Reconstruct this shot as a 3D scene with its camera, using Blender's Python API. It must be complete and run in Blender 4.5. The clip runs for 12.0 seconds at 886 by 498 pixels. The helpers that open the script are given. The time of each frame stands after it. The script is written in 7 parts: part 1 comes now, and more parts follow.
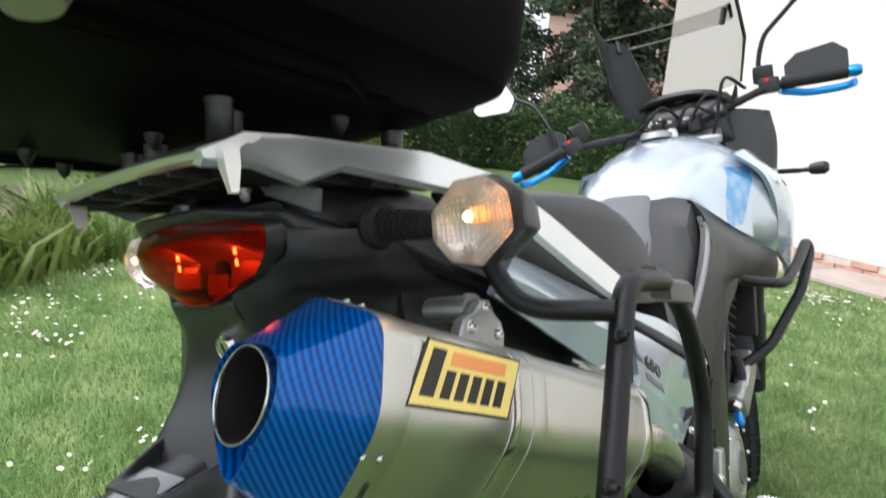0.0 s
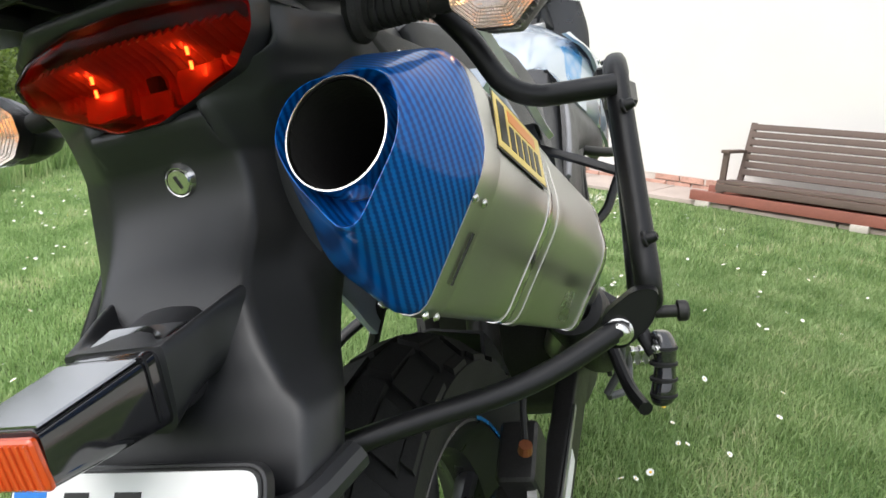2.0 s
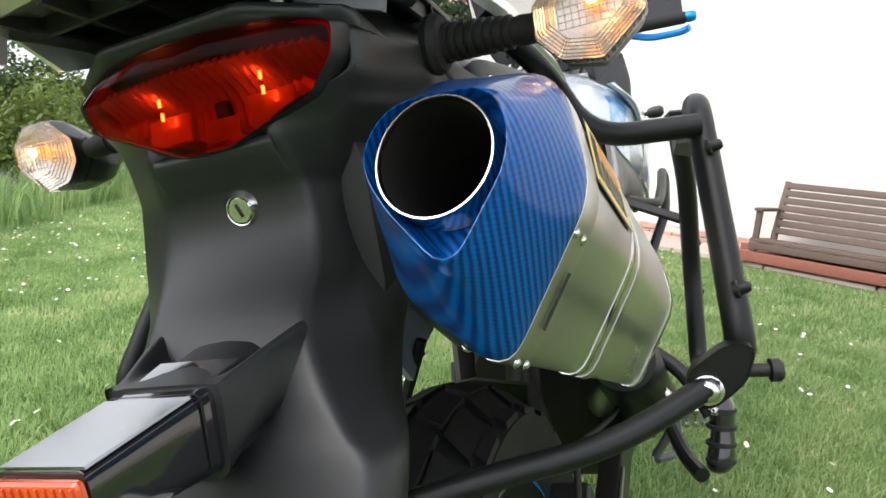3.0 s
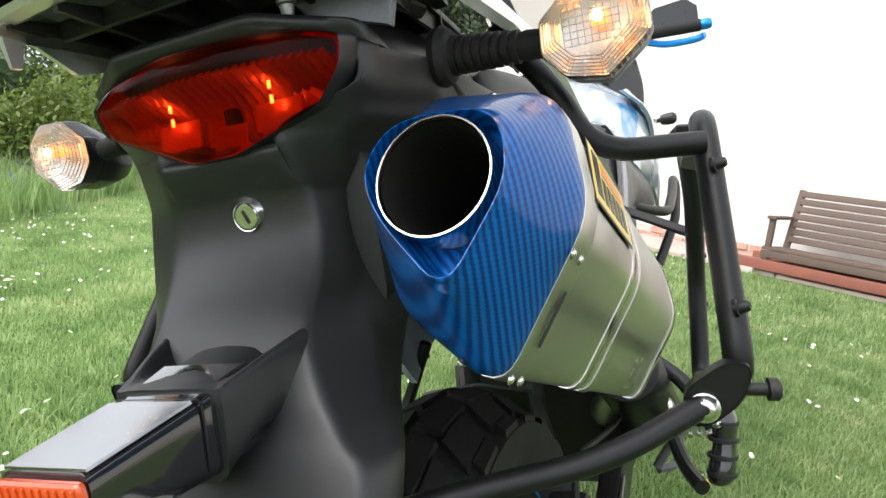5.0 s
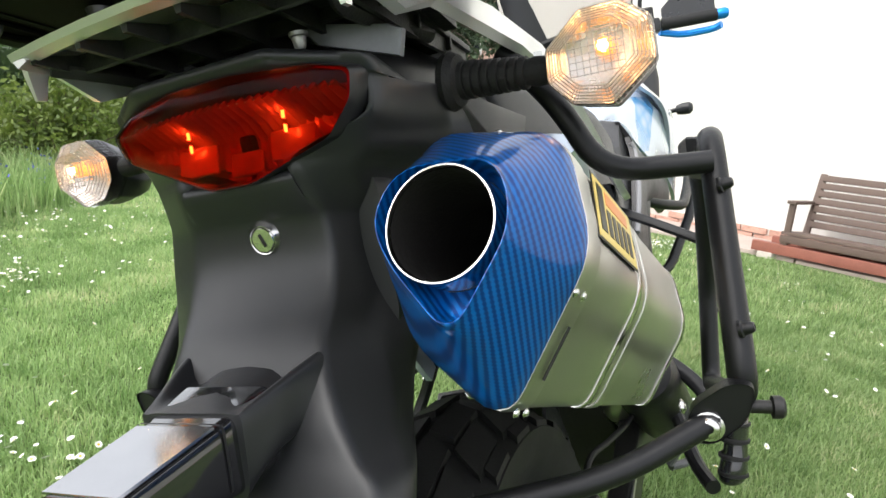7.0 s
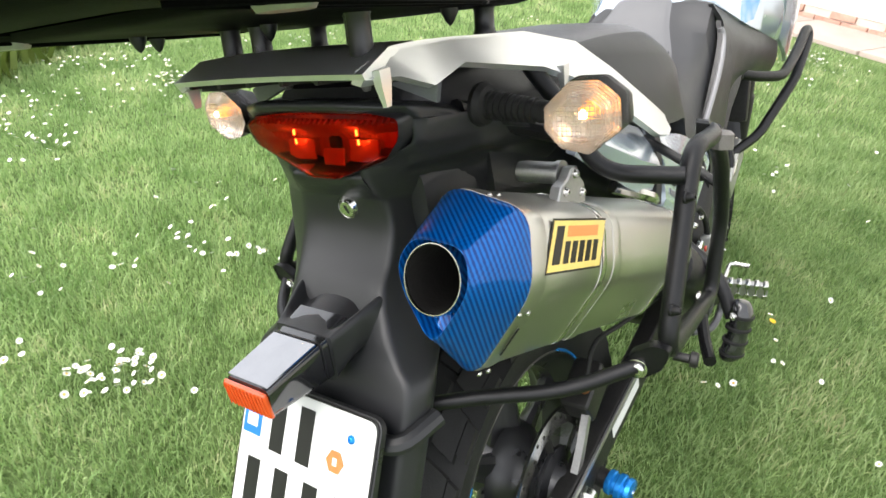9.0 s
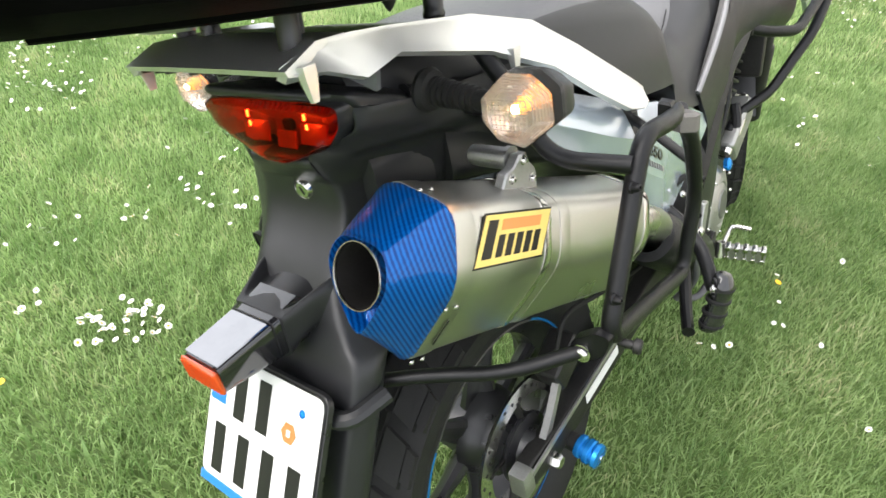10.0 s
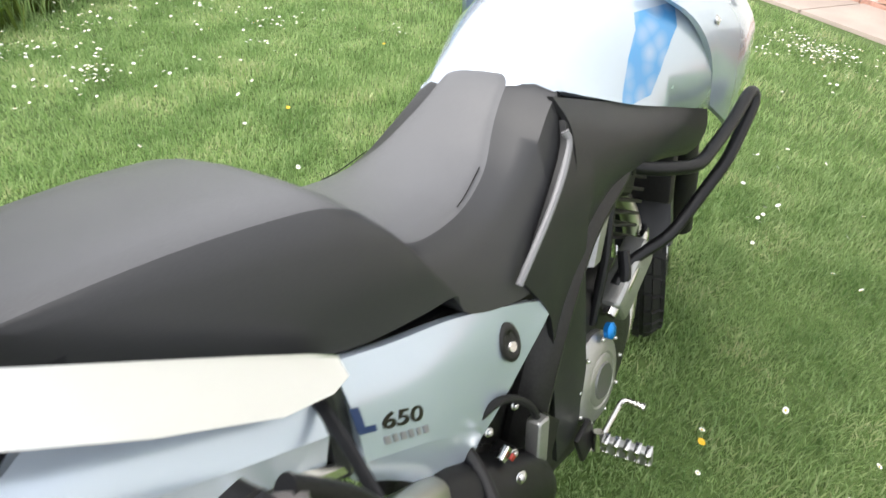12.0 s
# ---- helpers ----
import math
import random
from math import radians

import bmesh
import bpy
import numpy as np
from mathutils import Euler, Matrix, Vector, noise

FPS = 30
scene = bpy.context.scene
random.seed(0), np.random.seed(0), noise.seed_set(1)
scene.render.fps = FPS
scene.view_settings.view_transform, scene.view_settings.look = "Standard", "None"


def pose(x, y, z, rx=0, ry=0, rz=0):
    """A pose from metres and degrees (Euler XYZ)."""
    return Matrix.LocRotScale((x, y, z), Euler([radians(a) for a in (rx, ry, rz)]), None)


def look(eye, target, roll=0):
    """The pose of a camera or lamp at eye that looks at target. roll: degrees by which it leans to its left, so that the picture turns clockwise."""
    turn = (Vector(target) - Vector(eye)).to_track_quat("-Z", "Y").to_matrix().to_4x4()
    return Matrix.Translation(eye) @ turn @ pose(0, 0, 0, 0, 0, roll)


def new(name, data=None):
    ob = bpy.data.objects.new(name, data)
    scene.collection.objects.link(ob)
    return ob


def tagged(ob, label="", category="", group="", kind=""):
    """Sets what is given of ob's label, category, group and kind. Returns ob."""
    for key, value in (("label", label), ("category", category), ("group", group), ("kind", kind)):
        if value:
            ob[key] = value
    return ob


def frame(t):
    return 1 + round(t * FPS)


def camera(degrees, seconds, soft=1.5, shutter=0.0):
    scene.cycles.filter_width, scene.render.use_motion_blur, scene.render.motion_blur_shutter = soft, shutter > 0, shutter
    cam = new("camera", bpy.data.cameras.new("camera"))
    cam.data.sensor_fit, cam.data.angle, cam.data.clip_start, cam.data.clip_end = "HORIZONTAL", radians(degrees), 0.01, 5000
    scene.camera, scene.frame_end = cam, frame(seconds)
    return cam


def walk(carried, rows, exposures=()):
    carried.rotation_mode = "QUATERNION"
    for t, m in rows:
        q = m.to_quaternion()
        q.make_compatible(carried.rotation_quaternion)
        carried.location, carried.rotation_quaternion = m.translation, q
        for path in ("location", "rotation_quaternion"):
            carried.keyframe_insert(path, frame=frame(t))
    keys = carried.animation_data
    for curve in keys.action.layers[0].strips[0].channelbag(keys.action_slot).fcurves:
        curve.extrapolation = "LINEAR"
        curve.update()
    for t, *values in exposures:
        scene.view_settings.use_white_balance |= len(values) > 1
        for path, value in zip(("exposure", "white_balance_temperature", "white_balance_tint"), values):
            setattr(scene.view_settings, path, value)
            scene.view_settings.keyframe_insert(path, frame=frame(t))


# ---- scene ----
cam = camera(72.0, 12.0, soft=1.5, shutter=0.3)
ROWS = [  # time, eye, target, roll
    (0.0, (0.253, -0.499, 1.084), (-0.953, 1.044, 0.678), 5.2),
    (0.5, (0.187, -0.523, 1.029), (-0.797, 1.127, 0.472), 5.9),
    (1.0, (0.12, -0.554, 1.037), (-0.667, 1.208, 0.511), 6.2),
    (1.5, (0.12, -0.586, 0.999), (-0.583, 1.204, 0.451), 4.3),
    (2.0, (0.102, -0.576, 0.94), (-0.484, 1.264, 0.419), 2.7),
    (2.5, (0.075, -0.57, 0.935), (-0.502, 1.308, 0.56), 2.2),
    (3.0, (0.059, -0.561, 0.925), (-0.615, 1.285, 0.552), 4.4),
    (3.2, (0.059, -0.551, 0.92), (-0.643, 1.284, 0.543), 5.0),
    (4.8, (0.064, -0.561, 0.935), (-0.634, 1.278, 0.575), 5.6),
    (5.0, (0.065, -0.562, 0.935), (-0.64, 1.271, 0.556), 5.7),
    (5.5, (0.067, -0.568, 0.942), (-0.661, 1.258, 0.577), 5.0),
    (6.0, (0.07, -0.57, 0.943), (-0.676, 1.25, 0.58), 4.8),
    (6.5, (0.07, -0.571, 0.943), (-0.678, 1.247, 0.573), 4.6),
    (6.7, (0.069, -0.57, 0.952), (-0.677, 1.248, 0.571), 4.8),
    (8.3, (0.073, -0.559, 1.075), (-0.671, 1.092, 0.225), 5.2),
    (8.5, (0.098, -0.573, 1.12), (-0.64, 1.054, 0.221), 6.0),
    (9.0, (0.174, -0.633, 1.208), (-0.718, 0.773, 0.099), 4.9),
    (9.5, (0.216, -0.634, 1.246), (-0.679, 0.726, 0.084), 4.2),
    (10.0, (0.229, -0.566, 1.256), (-0.665, 0.694, -0.015), 3.9),
    (10.5, (0.255, -0.478, 1.284), (-0.639, 0.736, -0.031), 0.7),
    (11.0, (0.27, -0.331, 1.289), (-0.642, 0.879, -0.016), 1.8),
    (11.2, (0.265, -0.240, 1.29), (-0.626, 0.956, -0.042), 4.2),
    (11.5, (0.264, -0.143, 1.292), (-0.658, 1.098, 0.025), 4.9),
    (12.0, (0.253, 0.017, 1.31), (-0.682, 1.294, 0.087), 5.2),
]
EXPOSURES = [(0.0, 0.55, 6150, 10), (2.0, 0.55, 6300, 10), (3.2, 0.74, 6400, 10), (4.8, 0.84, 6400, 10), (6.7, 0.84, 6400, 10), (8.5, 0.95, 6500, 10), (9.5, 1.10, 6500, 10), (10.5, 1.08, 6450, 10), (11.5, 1.15, 6350, 10), (12.0, 0.72, 6450, 10)]  # seconds, stops, kelvin, tint
walk(cam, [(t, look(eye, target, roll)) for t, eye, target, roll in ROWS], EXPOSURES)

# ---- daylight: bright, hazy sky with a wide, weak sun ----
SUN_EL, SUN_AZ = radians(52), radians(218)
world = bpy.data.worlds.new("world")
scene.world = world
world.use_nodes = True
wn = world.node_tree
sky = wn.nodes.new("ShaderNodeTexSky")
sky.sky_type, sky.sun_disc, sky.sun_elevation, sky.sun_rotation = "NISHITA", False, SUN_EL, SUN_AZ
sky.air_density, sky.dust_density, sky.ozone_density = 1.0, 5.0, 1.0
soft_sky = wn.nodes.new("ShaderNodeHueSaturation")
soft_sky.inputs["Saturation"].default_value = 0.6
wn.links.new(sky.outputs[0], soft_sky.inputs["Color"])
haze = wn.nodes.new("ShaderNodeMix")             # thin bright cloud evens the sky out
haze.data_type = "RGBA"
haze.inputs[0].default_value = 0.6
haze.inputs[7].default_value = (8.6, 8.7, 8.9, 1)
wn.links.new(soft_sky.outputs[0], haze.inputs[6])
wn.links.new(haze.outputs[2], wn.nodes["Background"].inputs[0])
wn.nodes["Background"].inputs[1].default_value = 0.15
sun = new("sun", bpy.data.lights.new("sun", "SUN"))
sun.data.energy, sun.data.angle, sun.data.color = 1.8, radians(60), (1.0, 0.97, 0.93)
sun.matrix_world = look((20 * math.sin(SUN_AZ), 20 * math.cos(SUN_AZ), 25.6), (0, 0, 0))

# ---- materials ----
def mat(name, color, rough=0.5, metal=0.0, coat=0.0, grain=0.0, grain_scale=200.0, bump=0.0, bump_scale=300.0, patch=0.0, patch_scale=6.0, rough_var=0.1, trans=0.0, ior=1.45):
    """A procedural material: colour varied at two scales, roughness broken up, fine relief."""
    m = bpy.data.materials.new(name)
    m.use_nodes = True
    nt = m.node_tree
    b = nt.nodes["Principled BSDF"]
    b.inputs["Metallic"].default_value = metal
    b.inputs["Coat Weight"].default_value = coat
    b.inputs["Coat Roughness"].default_value = 0.06
    b.inputs["Transmission Weight"].default_value = trans
    b.inputs["IOR"].default_value = ior
    co = nt.nodes.new("ShaderNodeTexCoord")
    n1 = nt.nodes.new("ShaderNodeTexNoise")
    n1.inputs["Scale"].default_value, n1.inputs["Detail"].default_value = patch_scale, 4
    n2 = nt.nodes.new("ShaderNodeTexNoise")
    n2.inputs["Scale"].default_value, n2.inputs["Detail"].default_value = grain_scale, 2
    for n in (n1, n2):
        nt.links.new(co.outputs["Object"], n.inputs["Vector"])
    add = nt.nodes.new("ShaderNodeMath")
    add.operation = "MULTIPLY_ADD"
    sub = nt.nodes.new("ShaderNodeMath")
    sub.operation = "MULTIPLY_ADD"
    nt.links.new(n1.outputs[0], add.inputs[0])
    add.inputs[1].default_value, add.inputs[2].default_value = 2 * patch, 1 - patch
    nt.links.new(n2.outputs[0], sub.inputs[0])
    sub.inputs[1].default_value = 2 * grain
    off = nt.nodes.new("ShaderNodeMath")
    off.operation = "SUBTRACT"
    nt.links.new(add.outputs[0], off.inputs[0])
    off.inputs[1].default_value = grain
    nt.links.new(off.outputs[0], sub.inputs[2])
    mul = nt.nodes.new("ShaderNodeVectorMath")
    mul.operation = "SCALE"
    mul.inputs[0].default_value = color
    nt.links.new(sub.outputs[0], mul.inputs["Scale"])
    nt.links.new(mul.outputs[0], b.inputs["Base Color"])
    ro = nt.nodes.new("ShaderNodeMapRange")
    ro.inputs["From Min"].default_value, ro.inputs["From Max"].default_value = 0.3, 0.7
    ro.inputs["To Min"].default_value, ro.inputs["To Max"].default_value = max(0.02, rough * (1 - rough_var)), min(1.0, rough * (1 + rough_var))
    nt.links.new(n1.outputs[0], ro.inputs["Value"])
    nt.links.new(ro.outputs[0], b.inputs["Roughness"])
    if bump:
        n3 = nt.nodes.new("ShaderNodeTexNoise")
        n3.inputs["Scale"].default_value, n3.inputs["Detail"].default_value = bump_scale, 3
        nt.links.new(co.outputs["Object"], n3.inputs["Vector"])
        bp = nt.nodes.new("ShaderNodeBump")
        bp.inputs["Strength"].default_value, bp.inputs["Distance"].default_value = bump, 0.002
        nt.links.new(n3.outputs[0], bp.inputs["Height"])
        nt.links.new(bp.outputs[0], b.inputs["Normal"])
    return m


def dull(m, spec):
    """Less sheen than plain plastic has."""
    m.node_tree.nodes["Principled BSDF"].inputs["Specular IOR Level"].default_value = spec
    return m


def pure_glass(name, color, rough=0.0, ior=1.45):
    m = bpy.data.materials.new(name)
    m.use_nodes = True
    b = m.node_tree.nodes["Principled BSDF"]
    b.inputs["Base Color"].default_value = (*color, 1)
    b.inputs["Transmission Weight"].default_value = 1.0
    b.inputs["Roughness"].default_value = rough
    b.inputs["IOR"].default_value = ior
    return m


M_PLASTIC = dull(mat("black_plastic", (0.018, 0.0186, 0.0203), 0.37, grain=0.15, grain_scale=900, bump=0.10, bump_scale=1500, patch=0.15, patch_scale=9, rough_var=0.15), 0.55)
M_SMOOTH = dull(mat("smooth_black_plastic", (0.016, 0.016, 0.018), 0.34, patch=0.2, patch_scale=30, rough_var=0.3, bump=0.03, bump_scale=60), 0.8)
M_GLOSS = mat("glossy_black_plastic", (0.014, 0.014, 0.016), 0.10, coat=1.0, patch=0.2, patch_scale=30, bump=0.02, bump_scale=40)
M_RUBBER = dull(mat("black_rubber", (0.013, 0.013, 0.013), 0.6, grain=0.3, grain_scale=400, bump=0.3, bump_scale=500, patch=0.3), 0.35)
M_POWDER = dull(mat("black_powder_coat", (0.007, 0.007, 0.008), 0.34, grain=0.2, grain_scale=1500, bump=0.15, bump_scale=2500), 0.4)
M_CASE = dull(mat("case_plastic", (0.0025, 0.0025, 0.0025), 0.55, grain=0.2, grain_scale=800, bump=0.15, bump_scale=900), 0.03)
# one seat vinyl twice: darker for the shaded sides, lighter for the skylit top
M_SEAT_SHADED = mat("shaded_seat_vinyl", (0.040, 0.040, 0.042), 0.40, grain=0.2, grain_scale=700, bump=0.12, bump_scale=1100, patch=0.1)
M_SEAT_LIT = dull(mat("lit_seat_vinyl", (0.125, 0.125, 0.13), 0.36, grain=0.25, grain_scale=700, bump=0.2, bump_scale=1100, patch=0.1), 0.55)
M_PAINT = mat("silver_blue_paint", (0.56, 0.64, 0.74), 0.25, metal=0.45, coat=1.0, grain=0.12, grain_scale=2500, patch=0.05)
M_TRIM = mat("grey_trim", (0.22, 0.22, 0.23), 0.4, patch=0.1)
M_LUG = mat("grey_cast_lug", (0.13, 0.12, 0.115), 0.45, grain=0.15, grain_scale=300, bump=0.15, bump_scale=400, patch=0.2, patch_scale=30)
M_HOSE = mat("grey_sheath", (0.09, 0.09, 0.095), 0.3, grain=0.2, grain_scale=300, patch=0.2, patch_scale=40)
M_BRACKET = mat("grey_bracket_metal", (0.16, 0.165, 0.18), 0.38, metal=0.3, grain=0.1, grain_scale=300, patch=0.2, patch_scale=25)
M_NAVY = mat("navy_decal", (0.02, 0.04, 0.14), 0.3, coat=0.8)
M_RAIL = mat("silver_rail_paint", (0.80, 0.80, 0.79), 0.34, metal=0.75, coat=0.3, grain=0.08, grain_scale=1800, patch=0.05)
M_STEEL = mat("brushed_titanium", (0.58, 0.57, 0.54), 0.32, metal=1.0, grain=0.04, grain_scale=600, patch=0.08, patch_scale=7, bump=0.015, bump_scale=500, rough_var=0.25)
# cast aluminium as it looks in shade, the darkness put into its colour
M_CAST_SHADED = mat("shaded_cast_alloy", (0.030, 0.030, 0.029), 0.42, metal=0.4, grain=0.2, grain_scale=300, bump=0.2, bump_scale=400, patch=0.3, patch_scale=30)
M_BRIGHT = mat("bright_steel", (0.66, 0.65, 0.63), 0.18, metal=1.0, patch=0.1, patch_scale=40)
M_DULL = mat("cast_aluminium", (0.42, 0.42, 0.41), 0.42, metal=0.9, grain=0.15, grain_scale=300, bump=0.2, bump_scale=500, patch=0.2, patch_scale=20)
M_SOOT = mat("sooty_pipe", (0.007, 0.006, 0.005), 0.75, grain=0.4, grain_scale=150, bump=0.3, bump_scale=300, patch=0.4, patch_scale=40)
M_COVER = mat("dark_chrome", (0.36, 0.36, 0.37), 0.13, metal=1.0, patch=0.1, patch_scale=40)
M_BLUE = mat("blue_anodised", (0.02, 0.26, 0.75), 0.25, metal=0.6, patch=0.1)
M_DARKMETAL = mat("dark_metal", (0.035, 0.034, 0.033), 0.45, metal=0.6, grain=0.3, grain_scale=200, bump=0.2, patch=0.3, patch_scale=20)
M_RED = pure_glass("red_lens", (0.80, 0.050, 0.008), 0.02, 1.14)
M_REDBACK = mat("lamp_reflector", (0.52, 0.50, 0.46), 0.25, metal=0.2, patch=0.5, patch_scale=55)
M_AMBER = mat("amber_bulb", (0.80, 0.42, 0.16), 0.25, patch=0.1, coat=0.6)
M_AMBER.node_tree.nodes["Principled BSDF"].inputs["Emission Color"].default_value = (1.0, 0.30, 0.04, 1)
M_AMBER.node_tree.nodes["Principled BSDF"].inputs["Emission Strength"].default_value = 1.0
M_DIODE = mat("diode", (0.9, 0.3, 0.2), 0.2)
M_DIODE.node_tree.nodes["Principled BSDF"].inputs["Emission Color"].default_value = (1.0, 0.45, 0.3, 1)
M_DIODE.node_tree.nodes["Principled BSDF"].inputs["Emission Strength"].default_value = 24.0
M_FILAMENT = mat("filament", (0.9, 0.6, 0.3), 0.3)
M_FILAMENT.node_tree.nodes["Principled BSDF"].inputs["Emission Color"].default_value = (1.0, 0.56, 0.22, 1)
M_FILAMENT.node_tree.nodes["Principled BSDF"].inputs["Emission Strength"].default_value = 34.0
M_RIB = mat("lens_rib", (0.62, 0.60, 0.57), 0.15, trans=0.55)
M_CHROME = mat("lamp_chrome", (0.66, 0.65, 0.64), 0.26, metal=0.75, patch=0.05, patch_scale=60)
M_REDRIM = mat("red_border", (0.35, 0.015, 0.008), 0.3, coat=1.0, patch=0.2, patch_scale=200)
M_LENS = pure_glass("ribbed_lens", (0.99, 0.98, 0.975), 0.02, 1.16)
M_REFLEX = mat("amber_reflex", (0.62, 0.075, 0.012), 0.22, coat=1.0, patch=0.15, patch_scale=60)
M_PLATE = mat("plate_white", (0.78, 0.78, 0.77), 0.35, patch=0.05, bump=0.05, bump_scale=150)
M_PLATEBLUE = mat("plate_blue", (0.02, 0.17, 0.55), 0.35, patch=0.08)
M_PLATEINK = mat("plate_black", (0.012, 0.012, 0.012), 0.35)
M_ORANGE = mat("orange_seal", (0.75, 0.2, 0.06), 0.45, patch=0.2, patch_scale=200)
M_YELLOW = mat("sticker_yellow", (0.82, 0.62, 0.18), 0.35, patch=0.08, patch_scale=60)
M_INK = mat("sticker_black", (0.015, 0.013, 0.01), 0.35)
M_STICKORANGE = mat("sticker_orange", (0.8, 0.3, 0.09), 0.35, patch=0.1)
M_TYRE = mat("tyre_rubber", (0.009, 0.009, 0.0088), 0.7, grain=0.3, grain_scale=350, bump=0.3, bump_scale=400, patch=0.35, patch_scale=14)
M_SCREEN = pure_glass("smoked_screen", (0.62, 0.60, 0.59), 0.0, 1.12)
M_PLASTER = mat("white_plaster", (0.72, 0.70, 0.67), 0.9, grain=0.05, grain_scale=120, bump=0.4, bump_scale=120, patch=0.06, patch_scale=1.5)
M_BRICK = mat("old_brick", (0.46, 0.27, 0.21), 0.9, grain=0.4, grain_scale=60, bump=0.8, bump_scale=70, patch=0.7, patch_scale=5)
M_MORTAR = mat("mortar", (0.5, 0.45, 0.4), 0.95, grain=0.2, grain_scale=90, bump=0.6, bump_scale=90, patch=0.25)
M_PAVE = mat("concrete_path", (0.40, 0.33, 0.29), 0.9, grain=0.2, grain_scale=120, bump=0.5, bump_scale=90, patch=0.25, patch_scale=3)
M_BENCH = mat("weathered_brown_wood", (0.115, 0.08, 0.065), 0.7, grain=0.2, grain_scale=120, bump=0.4, bump_scale=90, patch=0.25, patch_scale=8)
M_BEAM = mat("red_brown_wood", (0.24, 0.085, 0.06), 0.65, grain=0.15, grain_scale=120, bump=0.3, patch=0.25, patch_scale=6)
M_SOIL = mat("lawn_soil", (0.085, 0.135, 0.036), 0.95, grain=0.4, grain_scale=60, bump=0.8, bump_scale=60, patch=0.35, patch_scale=1.5)
M_BED = mat("bed_soil", (0.11, 0.085, 0.06), 0.95, grain=0.4, grain_scale=60, bump=0.8, bump_scale=60, patch=0.35, patch_scale=1.5)
M_BARK = mat("bark", (0.11, 0.085, 0.065), 0.9, grain=0.4, grain_scale=40, bump=0.8, bump_scale=30, patch=0.3)
M_PETAL = mat("daisy_white", (0.85, 0.85, 0.83), 0.6)
M_YOLK = mat("flower_yellow", (0.82, 0.5, 0.03), 0.6)
M_BELL = mat("bluebell", (0.12, 0.14, 0.55), 0.6)
M_GLASSDARK = mat("window_glass", (0.03, 0.035, 0.04), 0.08, coat=1.0)
M_PINK = mat("pink_render", (0.5, 0.33, 0.28), 0.9, patch=0.1, bump=0.2)


def island_mat(name, dark, light, rough=0.6, trans=0.35, pale=None, side_light=None):
    """Foliage: each leaf or blade its own tint between two greens, and thin enough to let light through."""
    m = mat(name, dark, rough)
    nt = m.node_tree
    b = nt.nodes["Principled BSDF"]
    g = nt.nodes.new("ShaderNodeNewGeometry")
    r = nt.nodes.new("ShaderNodeValToRGB")
    r.color_ramp.elements[0].color, r.color_ramp.elements[1].color = (*dark, 1), (*light, 1)
    if pale:
        r.color_ramp.elements[1].position = 0.72
        r.color_ramp.elements.new(1.0).color = (*pale, 1)
    co = nt.nodes.new("ShaderNodeTexCoord")
    n1 = nt.nodes.new("ShaderNodeTexNoise")
    n1.inputs["Scale"].default_value, n1.inputs["Detail"].default_value = 3.5, 6
    nt.links.new(co.outputs["Object"], n1.inputs["Vector"])
    mix = nt.nodes.new("ShaderNodeMath")
    mix.operation = "MULTIPLY_ADD"
    nt.links.new(g.outputs["Random Per Island"], mix.inputs[0])
    mix.inputs[1].default_value = 0.55
    sc = nt.nodes.new("ShaderNodeMapRange")
    sc.inputs["From Min"].default_value, sc.inputs["From Max"].default_value = 0.35, 0.65
    sc.inputs["To Min"].default_value, sc.inputs["To Max"].default_value = 0.0, 0.45
    nt.links.new(n1.outputs[0], sc.inputs["Value"])
    nt.links.new(sc.outputs[0], mix.inputs[2])
    nt.links.new(mix.outputs[0], r.inputs[0])
    tint = r.outputs[0]
    # sunnier left and shadier right of the lawn, scaled into the tint along x
    if side_light:
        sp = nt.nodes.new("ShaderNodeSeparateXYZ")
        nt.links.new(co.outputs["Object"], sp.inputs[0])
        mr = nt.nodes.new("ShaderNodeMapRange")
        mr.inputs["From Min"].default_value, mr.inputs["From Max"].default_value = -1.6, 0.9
        mr.inputs["To Min"].default_value, mr.inputs["To Max"].default_value = side_light
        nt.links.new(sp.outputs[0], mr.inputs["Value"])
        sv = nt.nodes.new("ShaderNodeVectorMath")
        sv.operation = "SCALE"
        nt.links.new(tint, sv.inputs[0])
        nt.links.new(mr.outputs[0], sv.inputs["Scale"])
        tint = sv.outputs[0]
    nt.links.new(tint, b.inputs["Base Color"])
    tr = nt.nodes.new("ShaderNodeBsdfTranslucent")
    nt.links.new(tint, tr.inputs["Color"])
    ms = nt.nodes.new("ShaderNodeMixShader")
    ms.inputs[0].default_value = trans
    nt.links.new(b.outputs[0], ms.inputs[1])
    nt.links.new(tr.outputs[0], ms.inputs[2])
    nt.links.new(ms.outputs[0], nt.nodes["Material Output"].inputs[0])
    return m


# last pair: left lawn coloured as sunlit, right lawn as shaded
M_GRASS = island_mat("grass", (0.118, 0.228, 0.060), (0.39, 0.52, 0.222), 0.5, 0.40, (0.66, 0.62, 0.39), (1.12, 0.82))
M_LEAF = island_mat("leaf", (0.05, 0.09, 0.016), (0.22, 0.29, 0.06), 0.5)
M_HEDGE = island_mat("hedge_leaf", (0.035, 0.07, 0.024), (0.10, 0.16, 0.055), 0.5)
M_NEEDLE = island_mat("needles", (0.024, 0.048, 0.026), (0.09, 0.13, 0.065), 0.6, 0.15)


